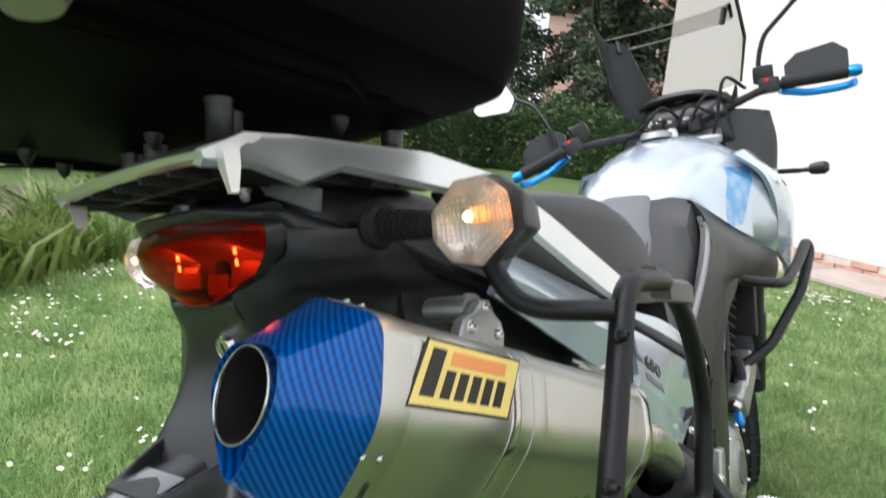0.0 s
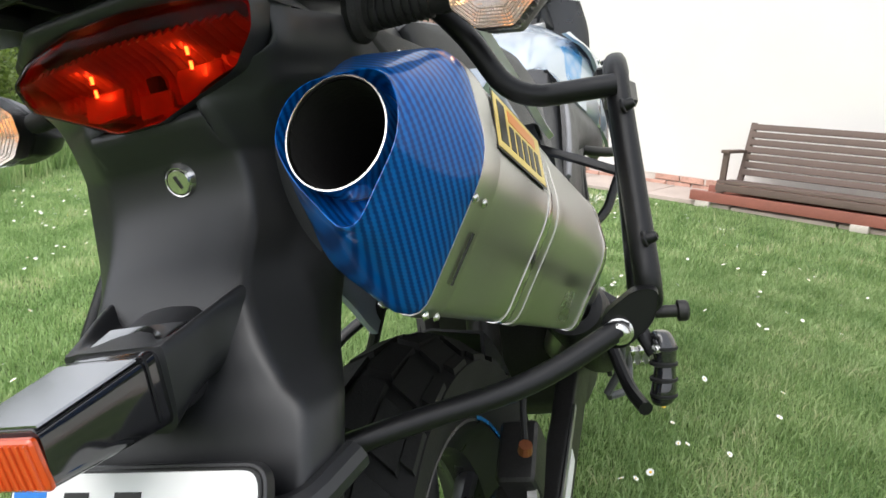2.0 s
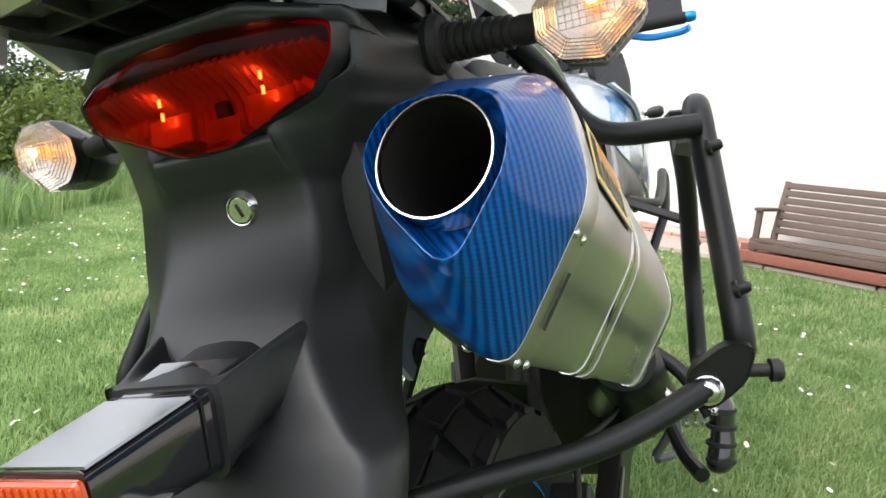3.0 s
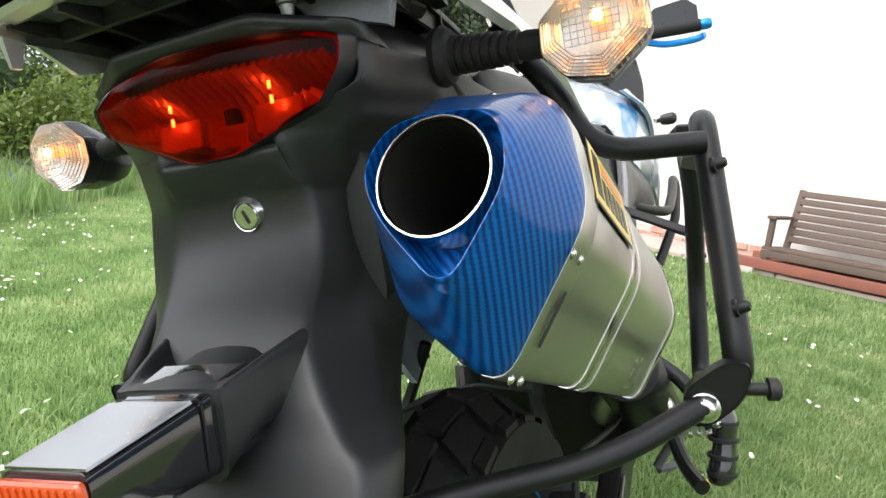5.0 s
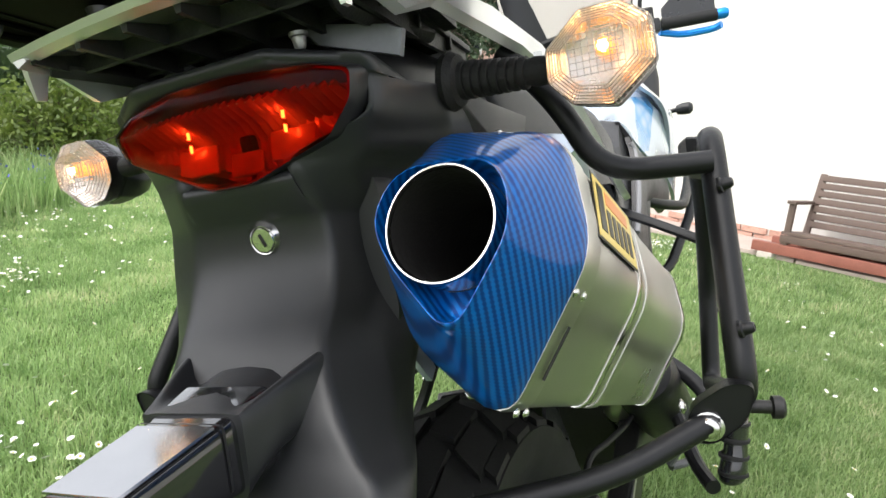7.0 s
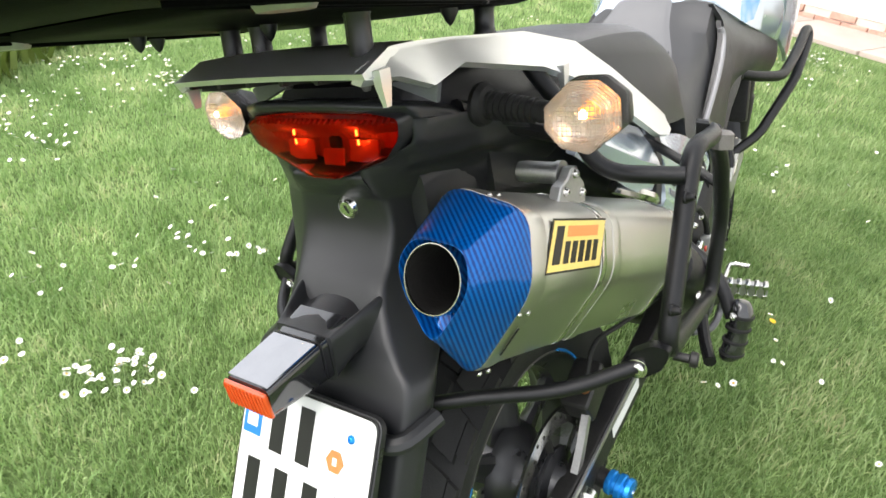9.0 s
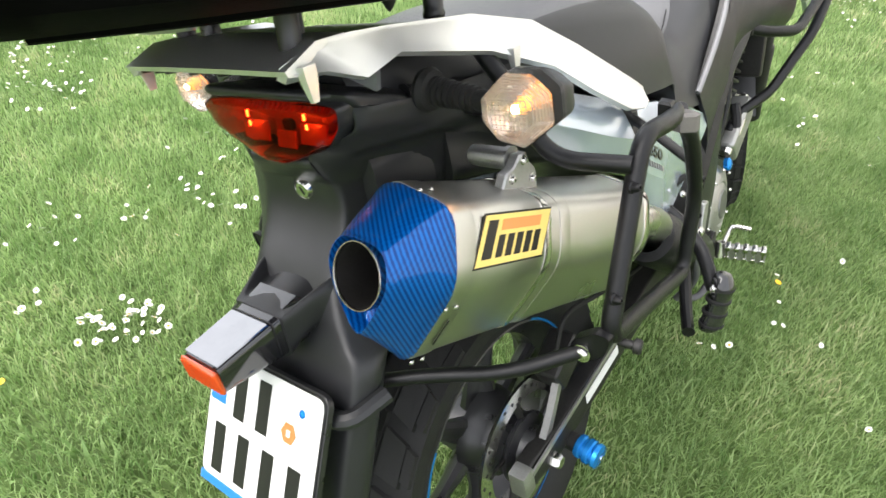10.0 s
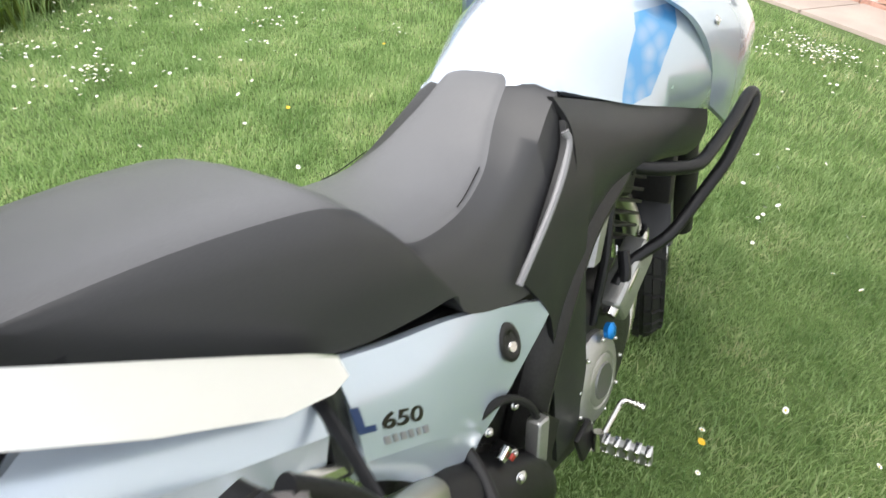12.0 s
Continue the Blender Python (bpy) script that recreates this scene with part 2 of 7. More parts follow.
def ribbed(m, period, depth):
    """Moulded ribs across and up a lens."""
    nt = m.node_tree
    co = nt.nodes.new("ShaderNodeTexCoord")
    sp = nt.nodes.new("ShaderNodeSeparateXYZ")
    nt.links.new(co.outputs["Object"], sp.inputs[0])
    waves = []
    for k in (0, 2):
        a = nt.nodes.new("ShaderNodeMath")
        a.operation = "MULTIPLY"
        nt.links.new(sp.outputs[k], a.inputs[0])
        a.inputs[1].default_value = 2 * math.pi / period
        b = nt.nodes.new("ShaderNodeMath")
        b.operation = "SINE"
        nt.links.new(a.outputs[0], b.inputs[0])
        waves.append(b)
    mx = nt.nodes.new("ShaderNodeMath")
    mx.operation = "MINIMUM"
    for k, w in enumerate(waves):
        ab = nt.nodes.new("ShaderNodeMath")
        ab.operation = "ABSOLUTE"
        nt.links.new(w.outputs[0], ab.inputs[0])
        nt.links.new(ab.outputs[0], mx.inputs[k])
    flat = nt.nodes.new("ShaderNodeMath")
    flat.operation = "MINIMUM"
    nt.links.new(mx.outputs[0], flat.inputs[0])
    flat.inputs[1].default_value = 0.45
    mx = flat
    bp = nt.nodes.new("ShaderNodeBump")
    bp.inputs["Strength"].default_value, bp.inputs["Distance"].default_value = 1.0, depth
    nt.links.new(mx.outputs[0], bp.inputs["Height"])
    nt.links.new(bp.outputs[0], nt.nodes["Principled BSDF"].inputs["Normal"])


ribbed(M_LENS, 0.0076, 0.0011)


def carbon_mat(centre, axis, e1, e2):
    """Lacquered blue carbon cloth: fine diagonal twill wound round an axis, under a clear coat."""
    m = dull(mat("blue_carbon", (0.004, 0.040, 0.29), 0.34, metal=0.35, coat=0.6), 0.05)
    nt = m.node_tree
    b = nt.nodes["Principled BSDF"]
    co = nt.nodes.new("ShaderNodeTexCoord")
    rel = nt.nodes.new("ShaderNodeVectorMath")
    rel.operation = "SUBTRACT"
    nt.links.new(co.outputs["Object"], rel.inputs[0])
    rel.inputs[1].default_value = centre

    def dot(v):
        n = nt.nodes.new("ShaderNodeVectorMath")
        n.operation = "DOT_PRODUCT"
        nt.links.new(rel.outputs[0], n.inputs[0])
        n.inputs[1].default_value = v
        return n.outputs["Value"]

    def calc(op, a, c, d=0.0):
        n = nt.nodes.new("ShaderNodeMath")
        n.operation = op
        for k, v in enumerate((a, c, d)):
            if isinstance(v, (int, float)):
                n.inputs[k].default_value = v
            else:
                nt.links.new(v, n.inputs[k])
        return n.outputs[0]
    slant = calc("MULTIPLY_ADD", dot(e1), 1000.0, calc("MULTIPLY", dot(e2), 630.0))
    length = calc("MULTIPLY", dot(axis), 900.0)
    fine = calc("SINE", calc("ADD", slant, length), 0.0)
    cross = calc("SINE", calc("MULTIPLY", calc("SUBTRACT", slant, length), 2.0), 0.0)
    weave = calc("MULTIPLY_ADD", cross, 0.25, fine)
    r = nt.nodes.new("ShaderNodeValToRGB")
    r.color_ramp.elements[0].color, r.color_ramp.elements[1].color = (0.0008, 0.038, 0.18, 1), (0.002, 0.115, 0.43, 1)
    r.color_ramp.elements[0].position, r.color_ramp.elements[1].position = 0.2, 0.8
    nt.links.new(calc("MULTIPLY_ADD", weave, 0.4, 0.5), r.inputs[0])
    nt.links.new(r.outputs[0], b.inputs["Base Color"])
    return m




def tank_mat():
    """The tank's paint with a slanting blue stripe on each flank."""
    m = M_PAINT.copy()
    m.name = "tank_paint"
    nt = m.node_tree
    b = nt.nodes["Principled BSDF"]
    old = b.inputs["Base Color"].links[0].from_socket
    co = next(n for n in nt.nodes if n.bl_idname == "ShaderNodeTexCoord")
    sp = nt.nodes.new("ShaderNodeSeparateXYZ")
    nt.links.new(co.outputs["Object"], sp.inputs[0])

    def calc(op, a, b2, c=0.0):
        n = nt.nodes.new("ShaderNodeMath")
        n.operation = op
        for k, v in enumerate((a, b2, c)):
            if isinstance(v, (int, float)):
                n.inputs[k].default_value = v
            else:
                nt.links.new(v, n.inputs[k])
        return n.outputs[0]
    slant = calc("MULTIPLY_ADD", sp.outputs[2], -0.6, sp.outputs[1])        # y - 0.6 z
    inside = calc("LESS_THAN", calc("ABSOLUTE", calc("ADD", slant, -0.405), 0.0), 0.046)
    low = calc("GREATER_THAN", sp.outputs[2], 0.898)
    high = calc("LESS_THAN", sp.outputs[2], 1.03)
    vo = nt.nodes.new("ShaderNodeTexVoronoi")
    vo.inputs["Scale"].default_value = 30
    nt.links.new(co.outputs["Object"], vo.inputs["Vector"])
    worn = calc("MULTIPLY_ADD", vo.outputs["Distance"], 1.0, 0.30)
    fac = calc("MULTIPLY", calc("MULTIPLY", inside, low), calc("MULTIPLY", high, worn))
    mx = nt.nodes.new("ShaderNodeMix")
    mx.data_type = "RGBA"
    nt.links.new(fac, mx.inputs[0])
    nt.links.new(old, mx.inputs[6])
    mx.inputs[7].default_value = (0.09, 0.34, 0.70, 1)
    nt.links.new(mx.outputs[2], b.inputs["Base Color"])
    return m


M_TANK = tank_mat()


# ---- mesh helpers ----
def V(*a):
    return Vector(a)


def part(name, bm, material, parent=None, label="", angle=35):
    """Links a bmesh as one mesh object, smooth but for edges sharper than the angle."""
    me = bpy.data.meshes.new(name)
    bmesh.ops.recalc_face_normals(bm, faces=bm.faces)
    bm.to_mesh(me)
    bm.free()
    for p in me.polygons:
        p.use_smooth = True
    me.set_sharp_from_angle(angle=radians(angle))
    if material:
        me.materials.append(material)
    ob = new(name, me)
    if parent:
        ob.parent = parent
    if label:
        ob["label"] = label
    return ob


def empty(name, m, label, category, group="", kind=""):
    ob = new(name)
    ob.empty_display_size = 0.1
    ob.matrix_basis = m
    return tagged(ob, label, category, group, kind)


def loft(rings, cap=True, bm=None, close=True):
    """Skin over rings of equally many points."""
    bm = bm or bmesh.new()
    vs = [[bm.verts.new(p) for p in ring] for ring in rings]
    n = len(rings[0])
    for a, b in zip(vs, vs[1:]):
        for i in range(n if close else n - 1):
            j = (i + 1) % n
            bm.faces.new((a[i], a[j], b[j], b[i]))
    if cap:
        bm.faces.new(vs[0][::-1])
        bm.faces.new(vs[-1])
    return bm


def round_poly(pts, r, n=4):
    """A 2D polygon with its corners rounded by about r."""
    out = []
    k = len(pts)
    for i in range(k):
        p, a, b = Vector(pts[i]), Vector(pts[i - 1]), Vector(pts[(i + 1) % k])
        ra = min(r, (a - p).length * 0.48)
        rb = min(r, (b - p).length * 0.48)
        s, e = p + (a - p).normalized() * ra, p + (b - p).normalized() * rb
        for j in range(n + 1):
            t = j / n
            out.append(s * (1 - t) ** 2 + p * 2 * t * (1 - t) + e * t * t)
    return out


def spline(pts, n):
    """Catmull-Rom through points (Vectors of any size), n steps a span."""
    pts = [Vector(p) for p in pts]
    q = [pts[0] * 2 - pts[1]] + pts + [pts[-1] * 2 - pts[-2]]
    out = []
    for i in range(1, len(q) - 2):
        a, b, c, d = q[i - 1:i + 3]
        for j in range(n):
            t = j / n
            out.append(0.5 * ((2 * b) + (c - a) * t + (2 * a - 5 * b + 4 * c - d) * t * t + (3 * b - a - 3 * c + d) * t ** 3))
    out.append(pts[-1])
    return out


def loft_spline(rings, n=4, cap=True):
    """Loft through rings, eased between them."""
    cols = [spline([ring[i] for ring in rings], n) for i in range(len(rings[0]))]
    return loft([[c[k] for c in cols] for k in range(len(cols[0]))], cap)


def bend(pts, r, n=5):
    """A polyline in space with its corners rounded."""
    pts = [Vector(p) for p in pts]
    out = [pts[0]]
    for a, p, b in zip(pts, pts[1:], pts[2:]):
        ra, rb = min(r, (a - p).length * 0.48), min(r, (b - p).length * 0.48)
        s, e = p + (a - p).normalized() * ra, p + (b - p).normalized() * rb
        for j in range(n + 1):
            t = j / n
            out.append(s * (1 - t) ** 2 + p * 2 * t * (1 - t) + e * t * t)
    return out + [pts[-1]]


def tube(path, r, seg=12, cap=True, bm=None, radii=None, flat=1.0):
    """A round bar along a path; flat squeezes it across."""
    path = [Vector(p) for p in path]
    rings = []
    t0 = (path[1] - path[0]).normalized()
    up = t0.orthogonal().normalized()
    for i, p in enumerate(path):
        t = (path[min(i + 1, len(path) - 1)] - path[max(i - 1, 0)]).normalized()
        up = (up - t * up.dot(t)).normalized()
        side = t.cross(up)
        rr = radii[i] if radii else r
        rings.append([p + (up * math.cos(a) + side * math.sin(a) * flat) * rr for a in (2 * math.pi * k / seg for k in range(seg))])
    return loft(rings, cap, bm)


def lathe(profile, m, seg=24, bm=None, cap=False):
    """A turned shape: (radius, height) pairs spun about the z axis of m."""
    rings = [[m @ V(max(r, 1e-4) * math.cos(a), max(r, 1e-4) * math.sin(a), h) for a in (2 * math.pi * k / seg for k in range(seg))] for r, h in profile]
    return loft(rings, cap, bm)


def along(p, d):
    """A pose at p whose z axis points along d."""
    return Matrix.Translation(Vector(p)) @ Vector(d).to_track_quat("Z", "Y").to_matrix().to_4x4()


def box(size, m=Matrix(), bev=0.003, seg=2, bm=None):
    """A bevelled block, its middle at the pose m."""
    b = bmesh.new()
    bmesh.ops.create_cube(b, size=1.0, matrix=Matrix.Diagonal((*size, 1)))
    if bev:
        bmesh.ops.bevel(b, geom=list(b.edges), offset=bev, segments=seg, profile=0.6, affect="EDGES")
    bmesh.ops.transform(b, matrix=m, verts=b.verts)
    if bm is None:
        return b
    me = bpy.data.meshes.new("tmp")
    b.to_mesh(me)
    b.free()
    bm.from_mesh(me)
    bpy.data.meshes.remove(me)
    return bm


def slab(pts, thick, bev=0.003, bm=None, inset=None):
    """A plate: a polygon in space given thickness along the vector thick, its front edges eased."""
    bm = bm or bmesh.new()
    pts = [Vector(p) for p in pts]
    t = Vector(thick)
    c = sum(pts, Vector((0, 0, 0))) / len(pts)
    rings = [pts, [p + t * 0.25 + (c - p).normalized() * 0 for p in pts], [p + t for p in pts]]
    front = [p - t.normalized() * bev + (c - p).normalized() * bev * 1.5 for p in pts]
    loft([front] + rings, True, bm)
    return bm


def bolt(p, d, r, h, parent, name="bolt", material=None, label=""):
    """A round-headed socket screw."""
    m = along(p, d)
    bm = lathe([(0.0, h * 0.6), (r * 0.26, h * 0.6), (r * 0.30, h), (r * 0.48, h * 0.98), (r * 0.66, h * 0.78), (r * 0.74, h * 0.45), (r * 0.78, h * 0.30), (r, h * 0.22), (r, 0), (0.0, 0)], m, 16)
    return part(name, bm, material or M_BRIGHT, parent, label)


# ---- the setting ----
U = V(0.912, -0.41, 0).normalized()          # along the house wall
N = V(0.41, 0.912, 0).normalized()           # into the wall


def at_wall(s, d, z=0.0):
    """s metres along the wall from its corner, d metres out from its face."""
    return V(-2.73, 7.64, 0) + U * s - N * d + V(0, 0, z)


def ground():
    bm = bmesh.new()
    xs = [-400, -80, -30, -15, -9, -6, -4, -3, -2, -1, 0, 1, 2, 3, 5, 8, 14, 30, 80, 400]
    grid = [[bm.verts.new((x, y, 0.012 * noise.noise(V(x * 0.7, y * 0.7, 0)) if abs(x) < 10 and abs(y) < 10 else 0)) for x in xs] for y in xs]
    for a, b in zip(grid, grid[1:]):
        for i in range(len(xs) - 1):
            bm.faces.new((a[i], a[i + 1], b[i + 1], b[i]))
    return tagged(part("ground", bm, M_SOIL), "mown green lawn soil under grass and daisies", "ground", kind="structure")


ground()


def wall_frame(s, d, z=0.0):
    """A pose whose x runs along the wall, y into it."""
    m = Matrix((( U.x, N.x, 0), (U.y, N.y, 0), (0, 0, 1))).to_4x4()
    m.translation = at_wall(s, d, z)
    return m


def house():
    w = empty("wall_house", wall_frame(0, 0), "tall white-plastered house wall above a worn brick foot", "wall", kind="structure")
    part("plaster", box((16, 0.4, 6.8), pose(8, 0.2, 3.53), 0.02), M_PLASTER, w)
    part("side_wall", box((0.4, 9, 6.8), pose(0.203, 4.91, 3.53), 0.02), M_PLASTER, w)
    part("footing", box((16, 0.38, 0.2), pose(8, 0.2, 0.04), 0.01), M_MORTAR, w)
    rng = random.Random(4)
    meshes = []
    for k in range(4):
        b = box((0.235 + 0.008 * k, 0.05, 0.058), Matrix(), 0.006, 1)
        for v in b.verts:
            v.co += V(rng.uniform(-1, 1), rng.uniform(-1, 1), rng.uniform(-1, 1)) * 0.004
        me = bpy.data.meshes.new("brick")
        b.to_mesh(me)
        b.free()
        me.materials.append(M_BRICK)
        meshes.append(me)
    for row in range(2):
        for i in range(34):
            x = 0.12 + i * 0.262 + (0.13 if row else 0)
            if rng.random() < 0.12:
                continue
            ob = new("brick", meshes[rng.randrange(4)])
            ob.parent = w
            ob.matrix_basis = pose(x, 0.005 + rng.uniform(0, 0.012), 0.038 + row * 0.068, 0, rng.uniform(-1, 1), rng.uniform(-1.5, 1.5))
    p = empty("pavement", wall_frame(0, 0), "narrow worn concrete path along the house wall", "path", kind="structure")
    rng = random.Random(9)
    x = -0.6
    while x < 12:
        wd = rng.uniform(0.75, 0.95)
        part("paving_slab", box((wd - 0.015, 0.80, 0.07), pose(x + wd / 2, -0.415 + rng.uniform(-0.01, 0.01), 0.0 + rng.uniform(-0.004, 0.004), rng.uniform(-0.4, 0.4), 0, rng.uniform(-0.4, 0.4)), 0.01), M_PAVE, p)
        x += wd


house()


def bench():
    """A slatted garden seat on a low red-brown timber base."""
    f = Matrix(((U.x, N.x, 0), (U.y, N.y, 0), (0, 0, 1))).to_4x4()
    f.translation = V(0.53, 5.23, 0)
    b = empty("garden_bench", f, "weathered brown slatted wooden garden bench on a red-brown timber base", "bench")
    for y in (0.04, 0.5):
        part("base_beam", box((1.75, 0.07, 0.085), pose(0.875, y, 0.095), 0.006), M_BEAM, b, "red-brown painted timber beam")
    for x in (0.12, 1.3, 1.66):
        part("base_foot", box((0.12, 0.56, 0.055), pose(x, 0.27, 0.026), 0.005), M_MORTAR, b)
    for i in range(6):
        part("seat_slat", box((1.55, 0.07, 0.028), pose(0.98, 0.06 + i * 0.078, 0.235 - i * 0.006, -4), 0.005), M_BENCH, b)
    part("seat_apron", box((1.55, 0.025, 0.06), pose(0.98, 0.03, 0.19), 0.004), M_BENCH, b)
    for i in range(7):
        part("back_slat", box((1.5, 0.022, 0.055), pose(1.03, 0.44 + i * 0.022, 0.30 + i * 0.066, -16), 0.005), M_BENCH, b)
    for x in (0.24, 1.72):
        part("arm_post", box((0.045, 0.05, 0.25), pose(x, 0.07, 0.36), 0.005), M_BENCH, b)
        part("arm_rest", box((0.07, 0.48, 0.028), pose(x, 0.26, 0.487, -2), 0.006), M_BENCH, b)
        part("back_post", box((0.05, 0.045, 0.56), pose(x + 0.03, 0.53, 0.46, -17), 0.005), M_BENCH, b)
        part("seat_rail", box((0.05, 0.5, 0.06), pose(x, 0.27, 0.17), 0.005), M_BENCH, b)


bench()


# ---- the motorcycle, upright in its own frame: x right, y ahead, rear tyre's foot at the origin ----
LEANING = pose(0.005, 0, 0.003, 0, -15.55, 0.75)
bike = empty("motorcycle", LEANING, "silver-blue touring motorcycle leaning on its side stand on the lawn", "motorcycle")


TAIL_X = -0.009          # the tail's middle plane


def sym(half, wide=1.0, shoulder=None):
    """Closed outline from the right half: (x, y) pairs from the rear middle forward; wide swells the left, where no silencer sits."""
    left = half[:3] + [shoulder] + half[4:] if shoulder else half
    return [(x + TAIL_X, y) for x, y in half] + [(TAIL_X - x * (wide if i else 1.0), y) for i, (x, y) in reversed(list(enumerate(left)))]


def tail_unit():
    levels = [  # z, fall towards the front, swelling of the left, right half outline
        (1.018, 0.38, 1.0, [(0.05, -0.181), (0.112, -0.146), (0.128, 0.02), (0.128, 0.06)]),
        (1.010, 0.38, 1.0, [(0.06, -0.222), (0.122, -0.190), (0.140, 0.00), (0.140, 0.06)]),
        (0.998, 0.36, 1.0, [(0.06, -0.220), (0.124, -0.188), (0.148, 0.00), (0.145, 0.10)]),
        (0.991, 0.10, 1.0, [(0.05, -0.158), (0.101, -0.155), (0.114, -0.193), (0.124, -0.182), (0.147, -0.120), (0.150, 0.12)]),
        (0.968, 0.06, 1.0, [(0.05, -0.156), (0.098, -0.153), (0.111, -0.193), (0.120, -0.182), (0.144, -0.118), (0.148, 0.13)]),
        (0.955, 0.05, 1.02, [(0.03, -0.156), (0.060, -0.156), (0.076, -0.205), (0.108, -0.184), (0.140, -0.110), (0.146, 0.14)]),
        (0.945, 0.08, 1.06, [(0.012, -0.165), (0.026, -0.168), (0.052, -0.206), (0.102, -0.182), (0.134, -0.10), (0.142, 0.14)]),
        (0.934, 0.12, 1.08, [(0.056, -0.204), (0.101, -0.178), (0.120, -0.04), (0.135, 0.12)]),
        (0.912, 0.12, 1.12, [(0.060, -0.194), (0.102, -0.170), (0.114, -0.05), (0.130, 0.09)]),
        (0.900, 0.12, 1.14, [(0.062, -0.188), (0.104, -0.168), (0.110, -0.06), (0.125, 0.06)]),
        (0.870, 0.06, 1.13, [(0.065, -0.190), (0.108, -0.170), (0.104, -0.08), (0.108, -0.03)]),
        (0.840, 0.0, 1.09, [(0.066, -0.205), (0.110, -0.176), (0.102, -0.11), (0.100, -0.08)]),
        (0.812, 0.0, 1.01, [(0.068, -0.229), (0.108, -0.190), (0.101, -0.140), (0.100, -0.12)]),
        (0.775, 0.0, 0.94, [(0.084, -0.252), (0.104, -0.205), (0.101, -0.165), (0.097, -0.15)]),
        (0.750, 0.0, 0.97, [(0.101, -0.264), (0.113, -0.226), (0.109, -0.195), (0.104, -0.18)]),
        (0.730, 0.0, 1.0, [(0.119, -0.275), (0.130, -0.248), (0.128, -0.232), (0.112, -0.21)]),
        (0.690, 0.0, 1.0, [(0.120, -0.294), (0.130, -0.268), (0.128, -0.252), (0.110, -0.23)]),
        (0.560, 0.0, 1.0, [(0.110, -0.352), (0.121, -0.325), (0.120, -0.31), (0.104, -0.29)]),
    ]
    rings = []
    for z, k, wide, half in levels:
        if len(half) == 4:
            p, q = Vector(half[0]), Vector(half[1])
            half = [half[0], tuple(p.lerp(q, 0.55)), tuple(p.lerp(q, 0.8))] + half[1:] if z > 0.995 else [(p.x * 0.4, p.y), (p.x * 0.8, p.y - 0.001)] + half
        shoulder = (half[3][0], half[3][1]) if 0.80 < z < 0.94 else None
        if shoulder:          # the right side turns in behind the silencer
            dx, dy = (0.034, 0.026) if z > 0.92 else (0.022, 0.036) if z > 0.905 else (0.017, 0.041) if z > 0.89 else (0.012, 0.046)
            half = half[:3] + [(half[2][0] + dx, half[2][1] + dy)] + half[4:]
        flat = round_poly(sym(half, wide, shoulder), 0.0075, 4)
        rings.append([V(x, y, z - k * (y + 0.2)) for x, y in flat])
    tail = part("tail_fairing", loft_spline(rings, 4), M_PLASTIC, bike, "matt black plastic tail and mudguard", 60)
    m = along((-0.006, -0.1875, 0.889), (0.05, -1, -0.12))
    part("seat_lock", lathe([(0.0, 0.0045), (0.0092, 0.0045), (0.0100, 0.0036), (0.0100, -0.02), (0.0, -0.02)], m, 28), M_BRIGHT, tail, "chrome key lock")
    part("keyhole", box((0.003, 0.011, 0.002), m @ pose(0, 0, 0.0042, 0, 0, 20), 0.0008), M_DARKMETAL, tail)
    part("lock_collar", lathe([(0.0104, -0.004), (0.0106, 0.0040), (0.0114, 0.0044), (0.0150, -0.0005), (0.0156, -0.002), (0.0156, -0.012)], m, 32), M_BRIGHT, tail, "chamfered chrome collar")
    part("lock_surround", lathe([(0.0158, -0.0015), (0.0168, -0.0008), (0.0182, -0.003), (0.0186, -0.012)], m, 32), M_PLASTIC, tail)


tail_unit()


